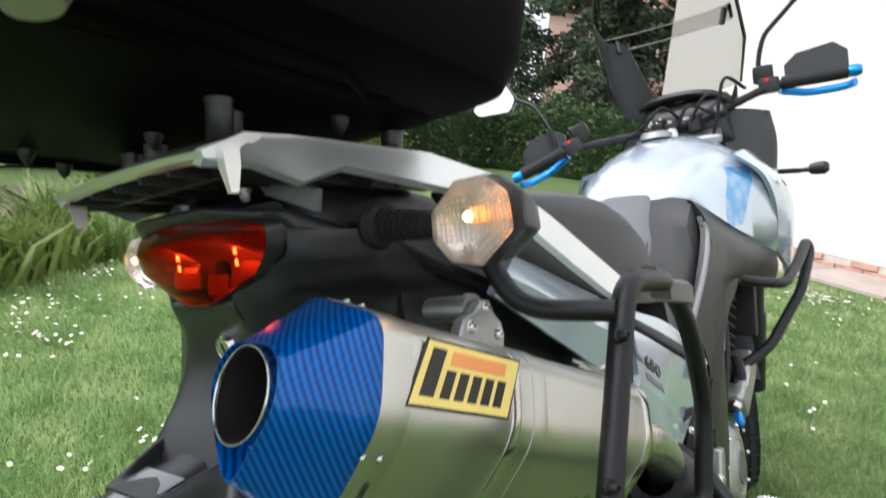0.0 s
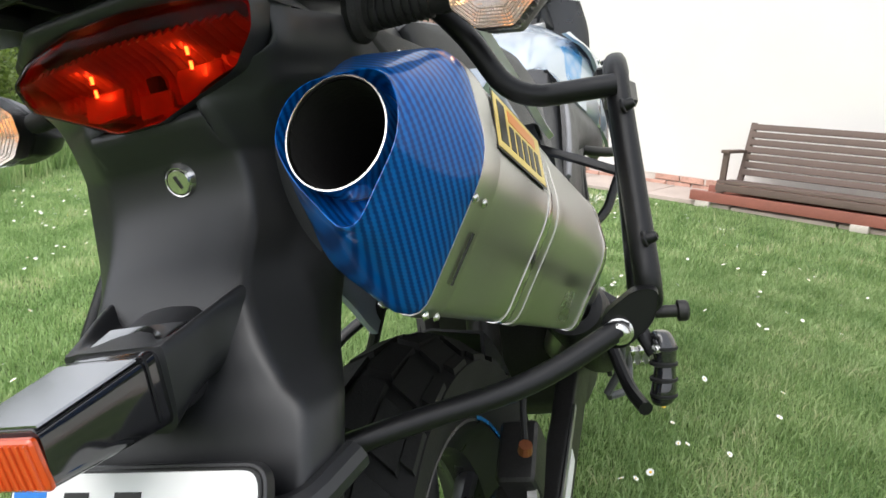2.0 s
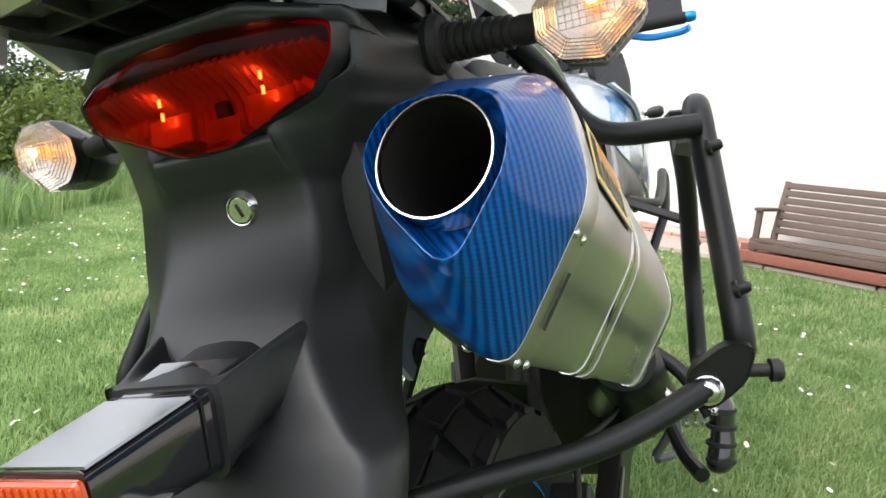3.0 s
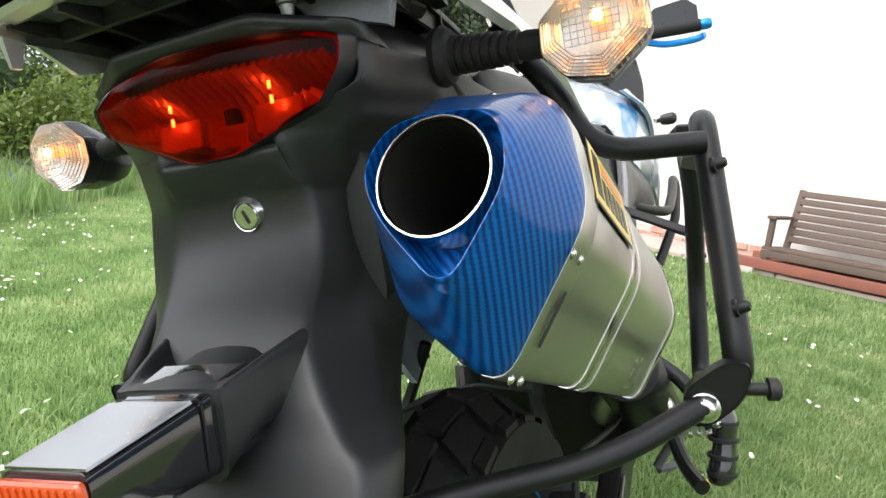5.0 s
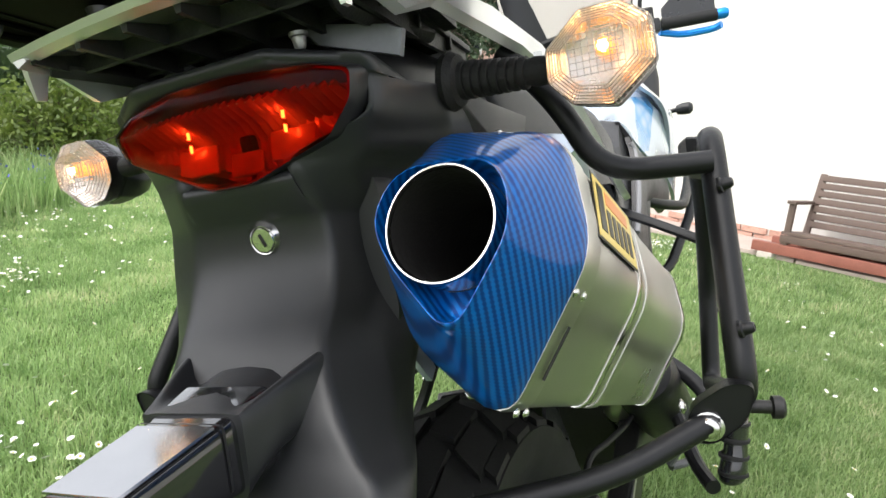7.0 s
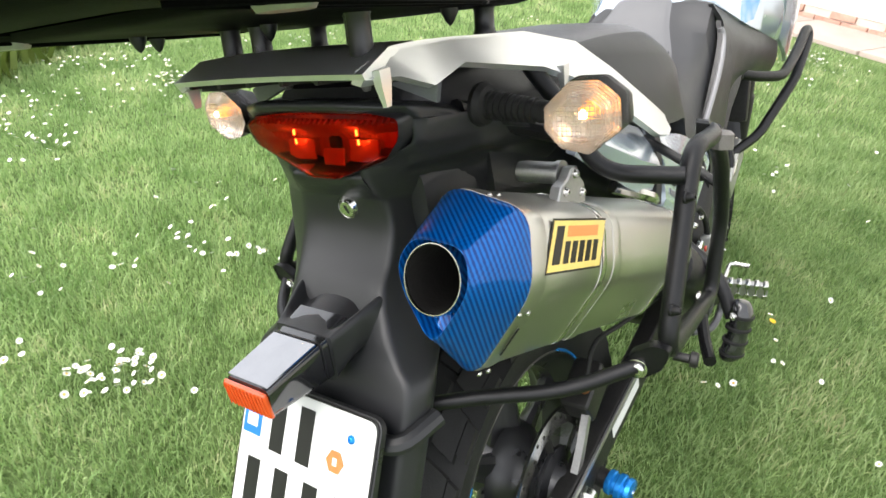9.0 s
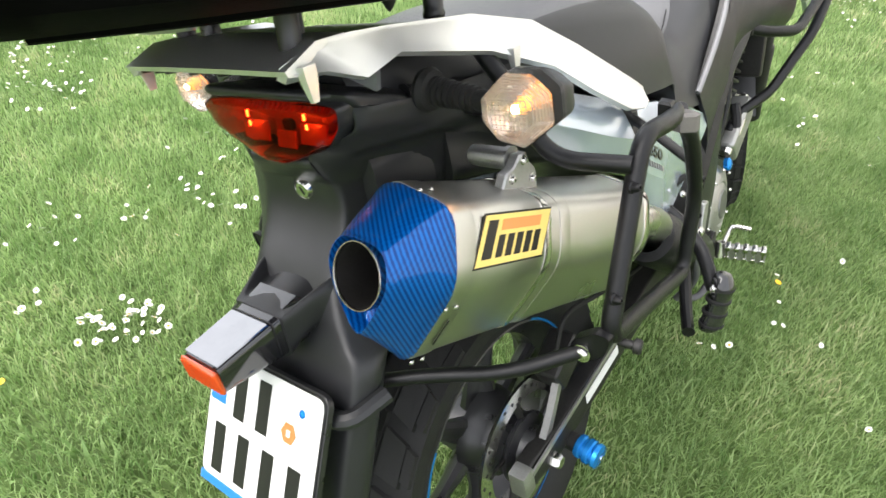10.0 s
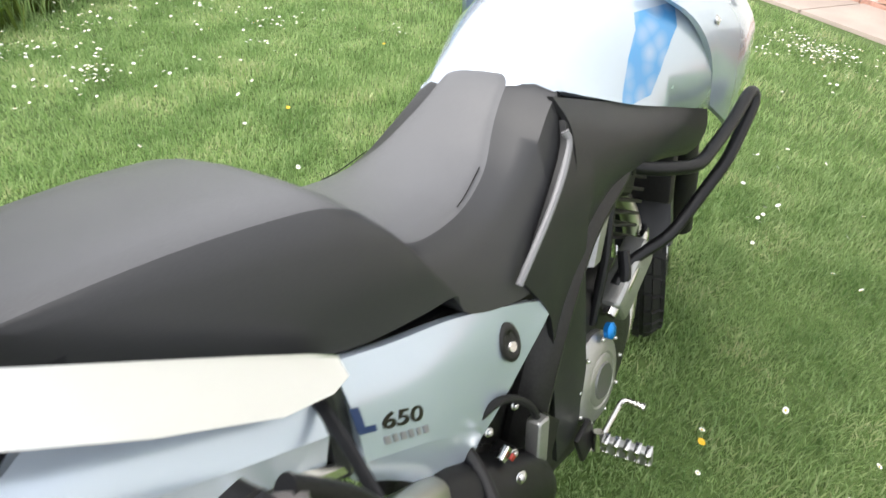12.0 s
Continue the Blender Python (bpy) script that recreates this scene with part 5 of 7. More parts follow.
def swingarm():
    for s in (1, -1):
        def ring(y, z, h, w):
            return [V(s * (0.145 + p.x), y, z + p.y) for p in round_poly([(-w, -h), (w, -h), (w, h), (-w, h)], 0.006, 3)]
        arm = part("swingarm", loft([ring(-0.065, 0.352, 0.024, 0.014), ring(0.02, 0.350, 0.030, 0.017), ring(0.30, 0.382, 0.034, 0.017), ring(0.56, 0.42, 0.045, 0.02)]), M_DARKMETAL, bike, "dark swingarm with bright edges", 40)
        part("edge_plate", box((0.004, 0.40, 0.010), pose(s * 0.1642, 0.14, 0.392, 7), 0.001), M_DULL, arm)
        part("label_strip", box((0.002, 0.13, 0.022), pose(s * 0.1635, 0.19, 0.372, 7), 0.0005, 1), M_PLATE, arm, "pale blue-white label strip")
        part("adjuster", box((0.030, 0.028, 0.05), pose(s * 0.150, -0.068, 0.356, 4), 0.004), M_DULL, arm, "bare aluminium chain adjuster")
        part("axle_nut", lathe([(0.0, 0.02), (0.010, 0.02), (0.013, 0.015), (0.014, 0.0), (0.0, 0.0)], along((s * 0.162, 0.0, 0.345), (s, 0, 0)), 6), M_BRIGHT, arm)
        k = along((s * 0.170, 0.064, 0.322), (s, -0.1, -0.10)) @ Matrix.Scale(1.12, 4)
        sp = part("paddock_bobbin", lathe([(0.012, -0.004), (0.012, 0.006), (0.0175, 0.007), (0.019, 0.010), (0.019, 0.015), (0.0165, 0.017), (0.0165, 0.021), (0.020, 0.023), (0.020, 0.030), (0.0175, 0.032), (0.0175, 0.035), (0.0195, 0.037), (0.0185, 0.043), (0.012, 0.045), (0.006, 0.045), (0.005, 0.041), (0.0, 0.041)], k, 24), M_BLUE, arm, "blue anodised paddock stand bobbin")
        part("bobbin_collar", lathe([(0.0125, -0.012), (0.0145, -0.011), (0.0145, 0.005), (0.0125, 0.006)], k, 20), M_RUBBER, sp)
        part("bobbin_bolt", lathe([(0.0, 0.047), (0.005, 0.047), (0.005, 0.03)], k, 10), M_BRIGHT, sp)
    # caliper, its arm and hose
    cal = part("brake_caliper", box((0.05, 0.085, 0.055), pose(0.132, 0.095, 0.470, 28), 0.01, 3), M_DARKMETAL, bike, "dark rear brake caliper with a bare metal arm")
    part("torque_arm", loft([[V(0.148 + dx, y, z + dz) for dx, dz in ((-0.006, -0.012), (0.006, -0.012), (0.006, 0.012), (-0.006, 0.012))] for y, z in ((0.0, 0.365), (0.03, 0.40), (0.065, 0.455), (0.085, 0.475))]), M_DULL, cal)
    part("banjo", lathe([(0.0, 0.012), (0.008, 0.012), (0.009, 0.0), (0.0, 0.0)], along((0.150, 0.055, 0.505), (0.3, -0.3, 1)), 10), mat("copper", (0.45, 0.16, 0.08), 0.4, metal=0.9, patch=0.3, patch_scale=90), cal)
    part("brake_hose", tube(spline([V(0.150, 0.06, 0.51), V(0.152, 0.10, 0.56), V(0.16, 0.20, 0.54), V(0.165, 0.36, 0.50), V(0.18, 0.52, 0.50)], 8), 0.004, 8), M_RUBBER, cal)
    part("hugger", loft_spline([[V(x, 0.0 + math.cos(a) * (0.338 + d), 0.338 + math.sin(a) * (0.338 + d)) for x, d in ((-0.085, -0.05), (-0.08, 0.0), (0, 0.012), (0.08, 0.0), (0.085, -0.05), (0.08, -0.05), (0.075, -0.004), (0, 0.008), (-0.075, -0.004), (-0.08, -0.05))] for a in (radians(52), radians(44), radians(35), radians(25))], 4), M_PLASTIC, bike, "black plastic hugger over the tyre", 50)
    part("inner_mudguard", loft_spline([[V(p.x, y, p.y) for p in round_poly([(-w, zt), (w, zt), (w * 1.0, zb), (-w * 1.0, zb)], 0.02, 3)] for y, w, zt, zb in ((-0.16, 0.085, 0.93, 0.80), (-0.08, 0.095, 0.93, 0.79), (0.0, 0.10, 0.935, 0.85), (0.05, 0.10, 0.94, 0.88))], 3), M_PLASTIC, bike, "black inner mudguard", 60)


swingarm()


def engine():
    e = part("engine", loft_spline([[V(p.x, y, p.y) for p in round_poly([(-w, zt), (w, zt), (w, zb), (-w, zb)], 0.04, 4)] for y, w, zt, zb in ((0.52, 0.11, 0.56, 0.34), (0.62, 0.135, 0.58, 0.26), (0.85, 0.14, 0.58, 0.22), (1.02, 0.12, 0.55, 0.24), (1.12, 0.10, 0.48, 0.28))], 3), M_DARKMETAL, bike, "dark V-twin engine with a bright clutch cover", 50)
    part("clutch_cover", lathe([(0.0, 0.018), (0.045, 0.018), (0.052, 0.014), (0.056, 0.016), (0.082, 0.010), (0.092, 0.0), (0.092, -0.03), (0.0, -0.03)], along((0.158, 0.83, 0.40), (1, 0.05, 0.05)), 36), M_DULL, e, "bare aluminium clutch cover")
    part("cover_badge", lathe([(0.0, 0.021), (0.034, 0.021), (0.037, 0.018), (0.037, 0.01)], along((0.158, 0.83, 0.40), (1, 0.05, 0.05)), 30), mat("grey_metal", (0.2, 0.2, 0.2), 0.4, metal=0.8), e)
    for k in range(9):
        a = 2 * math.pi * k / 9
        bolt(V(0.168, 0.83 + 0.085 * math.cos(a), 0.40 + 0.085 * math.sin(a)), (1, 0, 0), 0.005, 0.006, e)
    part("oil_cap", lathe([(0.0, 0.014), (0.010, 0.014), (0.016, 0.010), (0.016, 0.0), (0.0, 0.0)], along((0.166, 0.871, 0.487), (1, 0, 0.2)), 12), M_BLUE, e, "blue anodised oil filler cap")
    part("pump_cover", box((0.05, 0.16, 0.07), pose(0.150, 0.985, 0.535, 30), 0.015, 3), M_DULL, e)
    part("pump_pipe", tube(bend([V(0.155, 0.90, 0.50), V(0.165, 0.97, 0.55), V(0.15, 1.06, 0.585), V(0.12, 1.14, 0.56)], 0.03), 0.014, 12), M_BRIGHT, e)
    for i in range(7):
        part("cylinder_fin", box((0.24, 0.17, 0.007), pose(0, 1.02 + i * 0.012, 0.60 + i * 0.022, -25), 0.003), M_DARKMETAL, e)
    part("cylinder_head", box((0.24, 0.18, 0.10), pose(0, 1.03, 0.74, -25), 0.02, 3), M_DARKMETAL, e)
    part("rear_cylinder", box((0.22, 0.18, 0.26), pose(0, 0.74, 0.68, 25), 0.02, 3), M_DARKMETAL, e)
    part("radiator", box((0.30, 0.03, 0.22), pose(0, 1.24, 0.70, -12), 0.01), M_DARKMETAL, bike, "black radiator")
    part("down_pipe", tube(bend([V(0.03, 1.14, 0.70), V(0.06, 1.24, 0.52), V(0.07, 1.15, 0.26), V(0.08, 0.8, 0.20), V(0.10, 0.60, 0.38)], 0.08), 0.022, 14), M_STEEL, bike, "steel exhaust down pipe")
    part("heat_shield", loft([[V(0.150 + dx, y + dy, z) for dx, dy in ((0, -0.018), (0.010, -0.012), (0.010, 0.012), (0, 0.018))] for y, z in ((0.85, 0.64), (0.885, 0.71), (0.92, 0.765))]), M_DULL, bike, "bright frame insert")
    for s in (1, -1):
        part("main_frame", tube(spline([V(0.15 * s, 0.58, 0.42), V(0.165 * s, 0.66, 0.60), V(0.165 * s, 0.78, 0.74), V(0.15 * s, 0.98, 0.82), V(0.07 * s, 1.20, 0.98)], 5), 0.034, 10, flat=0.5), M_DARKMETAL, bike, "dark alloy main frame")
        part("frame_tube", tube([V(0.14 * s, 0.96, 0.78), V(0.15 * s, 0.90, 0.62), V(0.14 * s, 0.86, 0.50)], 0.010, 10), M_POWDER, bike)
        part("subframe", tube(bend([V(0.14 * s, 0.62, 0.74), V(0.15 * s, 0.30, 0.80), V(0.13 * s, 0.0, 0.93), V(0.11 * s, -0.12, 0.98)], 0.05), 0.013, 10), M_POWDER, bike)
    part("shock", lathe([(0.0, 0), (0.03, 0), (0.032, 0.02), (0.03, 0.16), (0.02, 0.17), (0.02, 0.25), (0.0, 0.25)], along((0, 0.42, 0.42), (0, 0.35, 1)), 18), M_DARKMETAL, bike)
    part("silencer_heat_guard", tube(bend([V(0.17, 0.15, 0.80), V(0.205, 0.20, 0.77), V(0.195, 0.27, 0.73)], 0.02), 0.010, 8), M_BRIGHT, bike)


engine()


def footrests():
    for s in (1, -1):
        def P(x, y, z):
            return V(x * s, y, z)
        plate = part("rider_footrest", box((0.012, 0.055, 0.07), pose(0.180 * s, 0.745, 0.325, 15), 0.006), M_DARKMETAL, bike, "ribbed bare metal footrest")
        peg = along(P(0.205, 0.764, 0.314), P(1, 0.18, -0.05)) @ pose(0, 0, 0, 0, 0, 12 * s)
        part("peg_core", box((0.016, 0.040, 0.090), peg @ pose(0, 0, 0.045), 0.004, 3), M_DULL, plate)
        for i in range(5):
            for k in (1, -1):
                part("tread_tooth", box((0.024, 0.012, 0.012), peg @ pose(0, 0.015 * k, 0.008 + i * 0.0188), 0.003, 2), M_BRIGHT, plate)
            part("tread_rib", box((0.021, 0.030, 0.004), peg @ pose(0, 0, 0.008 + i * 0.0188), 0.001, 1), M_BRIGHT, plate)
        part("peg_pivot", lathe([(0.0, -0.02), (0.010, -0.02), (0.010, 0.02), (0.0, 0.02)], along(P(0.196, 0.764, 0.315), (0, 0.2, 1)), 12), M_BRIGHT, plate)
        part("pedal_arm", tube(bend([P(0.180, 0.745, 0.295), P(0.186, 0.80, 0.288), P(0.187, 0.888, 0.312), P(0.232, 0.896, 0.308)], 0.012), 0.0055, 8), M_BRIGHT, plate, "bright foot pedal")
        for i in range(5):
            part("pedal_rib", lathe([(0.006, -0.002), (0.0072, -0.002), (0.0072, 0.002), (0.006, 0.002)], along(P(0.200 + i * 0.0075, 0.8915, 0.3105 - i * 0.0006), P(1, 0.1, -0.08)), 10), M_BRIGHT, plate)
        part("heel_guard", slab([P(0.190, 0.60, 0.52), P(0.190, 0.575, 0.44), P(0.192, 0.60, 0.40), P(0.194, 0.64, 0.47)], (-0.006 * s, 0, 0), 0.002), M_DARKMETAL, plate)
        stand = Matrix.Translation(P(0.308, 0.345, 0.470)) @ pose(0, 0, 0, -14, 4 * s, -18 * s)
        oval = [(math.cos(a), math.sin(a)) for a in (2 * math.pi * k / 18 for k in range(18))]
        pil = part("pillion_footrest", loft_spline([[stand @ V(0.019 * f * x + sx * s, 0.023 * f * y, h) for x, y in oval] for f, h, sx in ((0.35, -0.060, -0.004), (0.80, -0.055, -0.003), (1.0, -0.040, 0.0), (0.86, -0.010, 0.002), (0.84, 0.010, 0.002), (0.98, 0.034, 0.0), (0.72, 0.052, -0.004), (0.3, 0.056, -0.005))], 3), M_GLOSS, bike, "folded black pillion footrest")
        for h in (-0.042, -0.018, 0.006, 0.030):
            part("tread_ring", lathe([(0.0185, -0.004), (0.0225, -0.002), (0.0225, 0.002), (0.0185, 0.004)], stand @ Matrix.Translation(V(0, 0, h)) @ Matrix.Diagonal((0.9, 1.1, 1, 1)), 18), M_RUBBER, pil)
        bolt(stand @ V(-0.004 * s, -0.022, 0.030), stand.to_3x3() @ V(0, -1, 0.1), 0.007, 0.005, pil)
        part("peg_bracket", tube(bend([P(0.17, 0.43, 0.60), P(0.225, 0.41, 0.575), P(0.272, 0.375, 0.545), P(0.298, 0.352, 0.49)], 0.03), 0.012, 10, flat=0.8), M_POWDER, pil)
        part("peg_hanger", tube(bend([P(0.165, 0.42, 0.62), P(0.225, 0.42, 0.50), P(0.250, 0.36, 0.43), P(0.275, 0.30, 0.425)], 0.05), 0.011, 10), M_POWDER, pil)
        bolt(P(0.236, 0.47, 0.53), P(1, -0.3, 0.3), 0.009, 0.006, pil)
    part("master_cylinder", box((0.026, 0.030, 0.098), pose(0.205, 0.555, 0.495, -14), 0.007, 3), M_DULL, bike, "bare metal rear brake cylinder")
    part("reservoir_hose", tube(spline([V(0.203, 0.566, 0.540), V(0.203, 0.552, 0.575), V(0.200, 0.520, 0.612), V(0.198, 0.485, 0.632), V(0.185, 0.45, 0.62)], 8), 0.006, 8), M_RUBBER, bike)
    part("exhaust_shroud", lathe([(0.030, 0.0), (0.046, 0.004), (0.052, 0.02), (0.052, 0.24), (0.046, 0.262), (0.0, 0.265)], along((0.190, 0.325, 0.590), (0.04, 0.80, -0.60)), 28), M_POWDER, bike, "black heat shield on the exhaust")
    for pts in ([V(0.200, 0.375, 0.600), V(0.232, 0.393, 0.562), V(0.240, 0.425, 0.505), V(0.238, 0.441, 0.440), V(0.205, 0.440, 0.385)],
                [V(0.200, 0.455, 0.520), V(0.232, 0.479, 0.490), V(0.240, 0.525, 0.430), V(0.240, 0.532, 0.385), V(0.232, 0.492, 0.366), V(0.205, 0.46, 0.37)]):
        part("brake_hose", tube(spline(pts, 8), 0.0072, 10), M_HOSE, bike, "grey sheathed hose")
    clip = part("hose_clip", box((0.012, 0.022, 0.016), pose(0.212, 0.470, 0.560, 25), 0.003), M_BRIGHT, bike)
    part("red_mark", box((0.004, 0.009, 0.010), pose(0.222, 0.474, 0.556, 25), 0.001, 1), M_REDRIM, clip)
    for x, y, z in ((0.200, 0.520, 0.600), (0.205, 0.500, 0.530), (0.206, 0.452, 0.612), (0.198, 0.548, 0.470)):
        bolt(V(x, y, z), (1, -0.3, 0.3), 0.006, 0.006, bike)
    bolt(V(0.243, 0.340, 0.528), (1, -0.2, 0.2), 0.011, 0.006, bike, "shield_bolt")
    st = part("side_stand", tube(bend([V(-0.11, 0.66, 0.34), V(-0.20, 0.69, 0.27), V(-0.352, 0.72, 0.115)], 0.03), 0.012, 10), M_POWDER, bike, "black side stand")
    part("stand_foot", box((0.06, 0.05, 0.008), pose(-0.365, 0.722, 0.106, 0, 15.5, 0), 0.002), M_POWDER, st)


footrests()


def crash_bar(s):
    def P(x, y, z):
        return V(x * s, y, z)
    c = part("crash_bar", tube(bend([P(0.150, 0.93, 0.795), P(0.200, 0.985, 0.768), P(0.250, 1.07, 0.748), P(0.262, 1.20, 0.785), P(0.266, 1.310, 0.824), P(0.272, 1.316, 0.797), P(0.262, 1.20, 0.715), P(0.205, 1.07, 0.60), P(0.155, 0.99, 0.570), P(0.150, 0.94, 0.540)], 0.03, 5), 0.0125, 12), M_POWDER, bike, "black tubular crash bar", 50)
    part("mount", box((0.03, 0.03, 0.03), pose(0.170 * s, 0.955, 0.785), 0.006), M_POWDER, c)
    part("lower_bar", tube(bend([P(0.150, 0.975, 0.60), P(0.165, 0.955, 0.55), P(0.14, 0.93, 0.48)], 0.03), 0.0125, 10), M_POWDER, c)


crash_bar(1)
crash_bar(-1)


# ---- front end ----
def front_end():
    for s in (1, -1):
        f = part("fork_leg", lathe([(0.0, 0.0), (0.03, 0.0), (0.03, 0.28), (0.024, 0.29), (0.024, 0.62), (0.0, 0.62)], along((0.105 * s, 1.545, 0.35), (0, -0.42, 0.9)), 18), M_DARKMETAL, bike, "black fork leg")
        disc(FRONT, 0.155, 0.105, 0.072 * s, f)
        f.matrix_basis = STEER
    part("front_mudguard", loft_spline([[V(x, 1.553 + math.cos(a) * (0.362 + d), 0.345 + math.sin(a) * (0.362 + d)) for x, d in ((-0.07, -0.05), (-0.062, 0.0), (0, 0.012), (0.062, 0.0), (0.07, -0.05), (0.066, -0.05), (0.058, -0.004), (0, 0.008), (-0.058, -0.004), (-0.066, -0.05))] for a in (radians(160), radians(130), radians(100), radians(70), radians(45))], 4), M_PLASTIC, bike, "black front mudguard", 50).matrix_basis = STEER
    bar = part("handlebar", tube(bend([V(-0.405, 1.045, 1.092), V(-0.275, 1.115, 1.150), V(-0.15, 1.19, 1.160), V(-0.06, 1.225, 1.170), V(0.06, 1.245, 1.172), V(0.135, 1.29, 1.205), V(0.215, 1.36, 1.242), V(0.400, 1.400, 1.240)], 0.05, 5), 0.011, 12), M_POWDER, bike, "black handlebar turned to the side")
    for s, a, b in ((1, V(0.240, 1.366, 1.243), V(0.385, 1.397, 1.241)), (-1, V(-0.285, 1.110, 1.146), V(-0.395, 1.050, 1.097))):
        d = (b - a).normalized()
        part("grip", tube([a, b], 0.0175, 16), M_RUBBER, bar, "black rubber grip")
        part("bar_end", lathe([(0.0, 0.0), (0.0135, 0.0), (0.0155, 0.008), (0.0155, 0.022), (0.012, 0.030), (0.0, 0.031)], along(b, d), 16), M_BLUE, bar, "blue anodised bar end")
        part("switch_box", box((0.05, 0.04, 0.045), along(a - d * 0.03, d) @ pose(0, 0, 0, 0, 90, 0), 0.008), M_PLASTIC, bar)
        part("switch", box((0.012, 0.012, 0.01), Matrix.Translation(a - d * 0.03 + V(0, -0.022, 0.012)), 0.003), mat("red_switch", (0.6, 0.02, 0.02), 0.4), bar)
        fw = V(0, 1, 0) if s > 0 else V(-0.35, 0.93, 0)
        lever = part("brake_lever" if s > 0 else "clutch_lever", tube(bend([a - d * 0.01 + fw * 0.03 - V(0, 0, 0.015), a + d * 0.05 + fw * 0.055 - V(0, 0, 0.03), b - d * 0.01 + fw * 0.05 - V(0, 0, 0.03), b + d * 0.012 + fw * 0.035 - V(0, 0, 0.024)], 0.03), 0.013, 12, flat=0.7), M_BLUE, bar, "blue anodised lever")
        g0, g1 = a - d * 0.0 + fw * 0.06, b + fw * 0.05
        part("hand_guard", loft([[p + V(0, 0, lo), p + V(0, 0.012, lo), p + V(0, 0.014, hi), p + V(0, 0.002, hi)] for p, lo, hi in ((g0, 0.012, 0.055), (g0 + d * 0.03, 0.006, 0.082), (g1 - d * 0.03, 0.012, 0.092), (g1, 0.02, 0.066))]), M_SMOOTH, bar, "black hand guard", 30)
        part("reservoir", box((0.05, 0.045, 0.035), along(a - d * 0.045 + V(0, 0.02, 0.035), d) @ pose(0, 0, 0, 0, 90, 0), 0.008), M_DARKMETAL, bar)
    # mirrors
    stl = tube(bend([V(-0.305, 1.105, 1.165), V(-0.318, 1.11, 1.22), V(-0.37, 1.12, 1.30), V(-0.44, 1.115, 1.335)], 0.03), 0.006, 8)
    ml = part("mirror_stem", stl, M_POWDER, bar)
    head = round_poly([(-0.584, 1.325), (-0.548, 1.352), (-0.456, 1.400), (-0.418, 1.330), (-0.441, 1.293), (-0.56, 1.300)], 0.012, 3)
    part("mirror", loft([[V(p.x, y, p.y) if f == 1 else V(-0.50 + (p.x + 0.50) * f, y, 1.335 + (p.y - 1.335) * f) for p in head] for y, f in ((1.106, 0.96), (1.108, 1.0), (1.125, 0.95), (1.145, 0.6))]), M_SMOOTH, ml, "mirror head", 40)
    part("mirror_glass", loft([[V(-0.50 + (p.x + 0.50) * f, y, 1.335 + (p.y - 1.335) * f) for p in head] for y, f in ((1.1055, 0.94), (1.1045, 0.93))]), mat("mirror_silver", (0.9, 0.9, 0.9), 0.03, metal=1.0), ml, "silvered glass")
    mr = part("mirror_stem", tube(bend([V(0.182, 1.375, 1.255), V(0.188, 1.385, 1.33), V(0.205, 1.39, 1.385), V(0.29, 1.38, 1.455)], 0.02), 0.0065, 8), M_POWDER, bar)
    part("mirror", loft([[V(0.355 + x * f, y, 1.485 + z * f) for x, z in round_poly([(-0.075, 0.0), (-0.04, 0.035), (0.075, 0.04), (0.085, 0.0), (0.06, -0.035), (-0.05, -0.03)], 0.012, 3)] for y, f in ((1.35, 1.0), (1.37, 0.95), (1.39, 0.6))]), M_SMOOTH, mr, "", 40)
    # dash, screen and inner fairing
    dash = part("instrument_panel", loft_spline([[V(p.x, y, p.y) for p in round_poly([(-w, zb), (w, zb), (w * 0.85, zt), (-w * 0.85, zt)], 0.015, 3)] for y, w, zb, zt in ((1.262, 0.085, 1.15, 1.205), (1.285, 0.118, 1.12, 1.232), (1.34, 0.135, 1.09, 1.252), (1.42, 0.12, 1.07, 1.22))], 3), M_PLASTIC, bike, "black instrument panel")
    for x, r in ((-0.055, 0.036), (0.030, 0.034)):
        m = along((x, 1.262, 1.185), (0, -1, 0.45))
        part("dial_rim", lathe([(r, 0.0), (r + 0.003, 0.006), (r + 0.007, 0.004), (r + 0.008, -0.02)], m, 28), M_SMOOTH, dash)
        part("dial", lathe([(0.0, 0.003), (r - 0.003, 0.003), (r, 0.0), (r, -0.01)], m, 28), M_GLASSDARK, dash)
    part("hood", loft_spline([[V(x, y, z), V(x, y + 0.006, z + 0.010), V(x, y + 0.05, z + 0.004), V(x, y + 0.05, z - 0.012), V(x, y + 0.004, z - 0.006)] for x, y, z in ((-0.145, 1.30, 1.222), (-0.09, 1.268, 1.250), (0.0, 1.255, 1.256), (0.08, 1.268, 1.246), (0.140, 1.30, 1.215))], 4), M_PLASTIC, dash, "", 50)
    part("socket", lathe([(0.0, 0.012), (0.012, 0.012), (0.015, 0.004), (0.016, -0.02)], along((0.105, 1.262, 1.195), (0, -1, 0.3)), 16), M_SMOOTH, dash)
    for k, (x0, z0, x1, z1) in enumerate(((-0.12, 1.16, 0.02, 1.20), (0.10, 1.18, -0.02, 1.15), (0.15, 1.20, 0.02, 1.17), (-0.16, 1.13, -0.05, 1.14), (0.18, 1.23, 0.08, 1.14))):
        part("cable", tube(spline([V(x0, 1.225, z0), V(x0 * 0.6 + x1 * 0.4, 1.19 - 0.01 * (k % 2), z0 + 0.030), V(x0 * 0.3 + x1 * 0.7, 1.20, z1 + 0.022), V(x1, 1.25, z1 - 0.03)], 6), 0.0045, 8), M_RUBBER, bar)
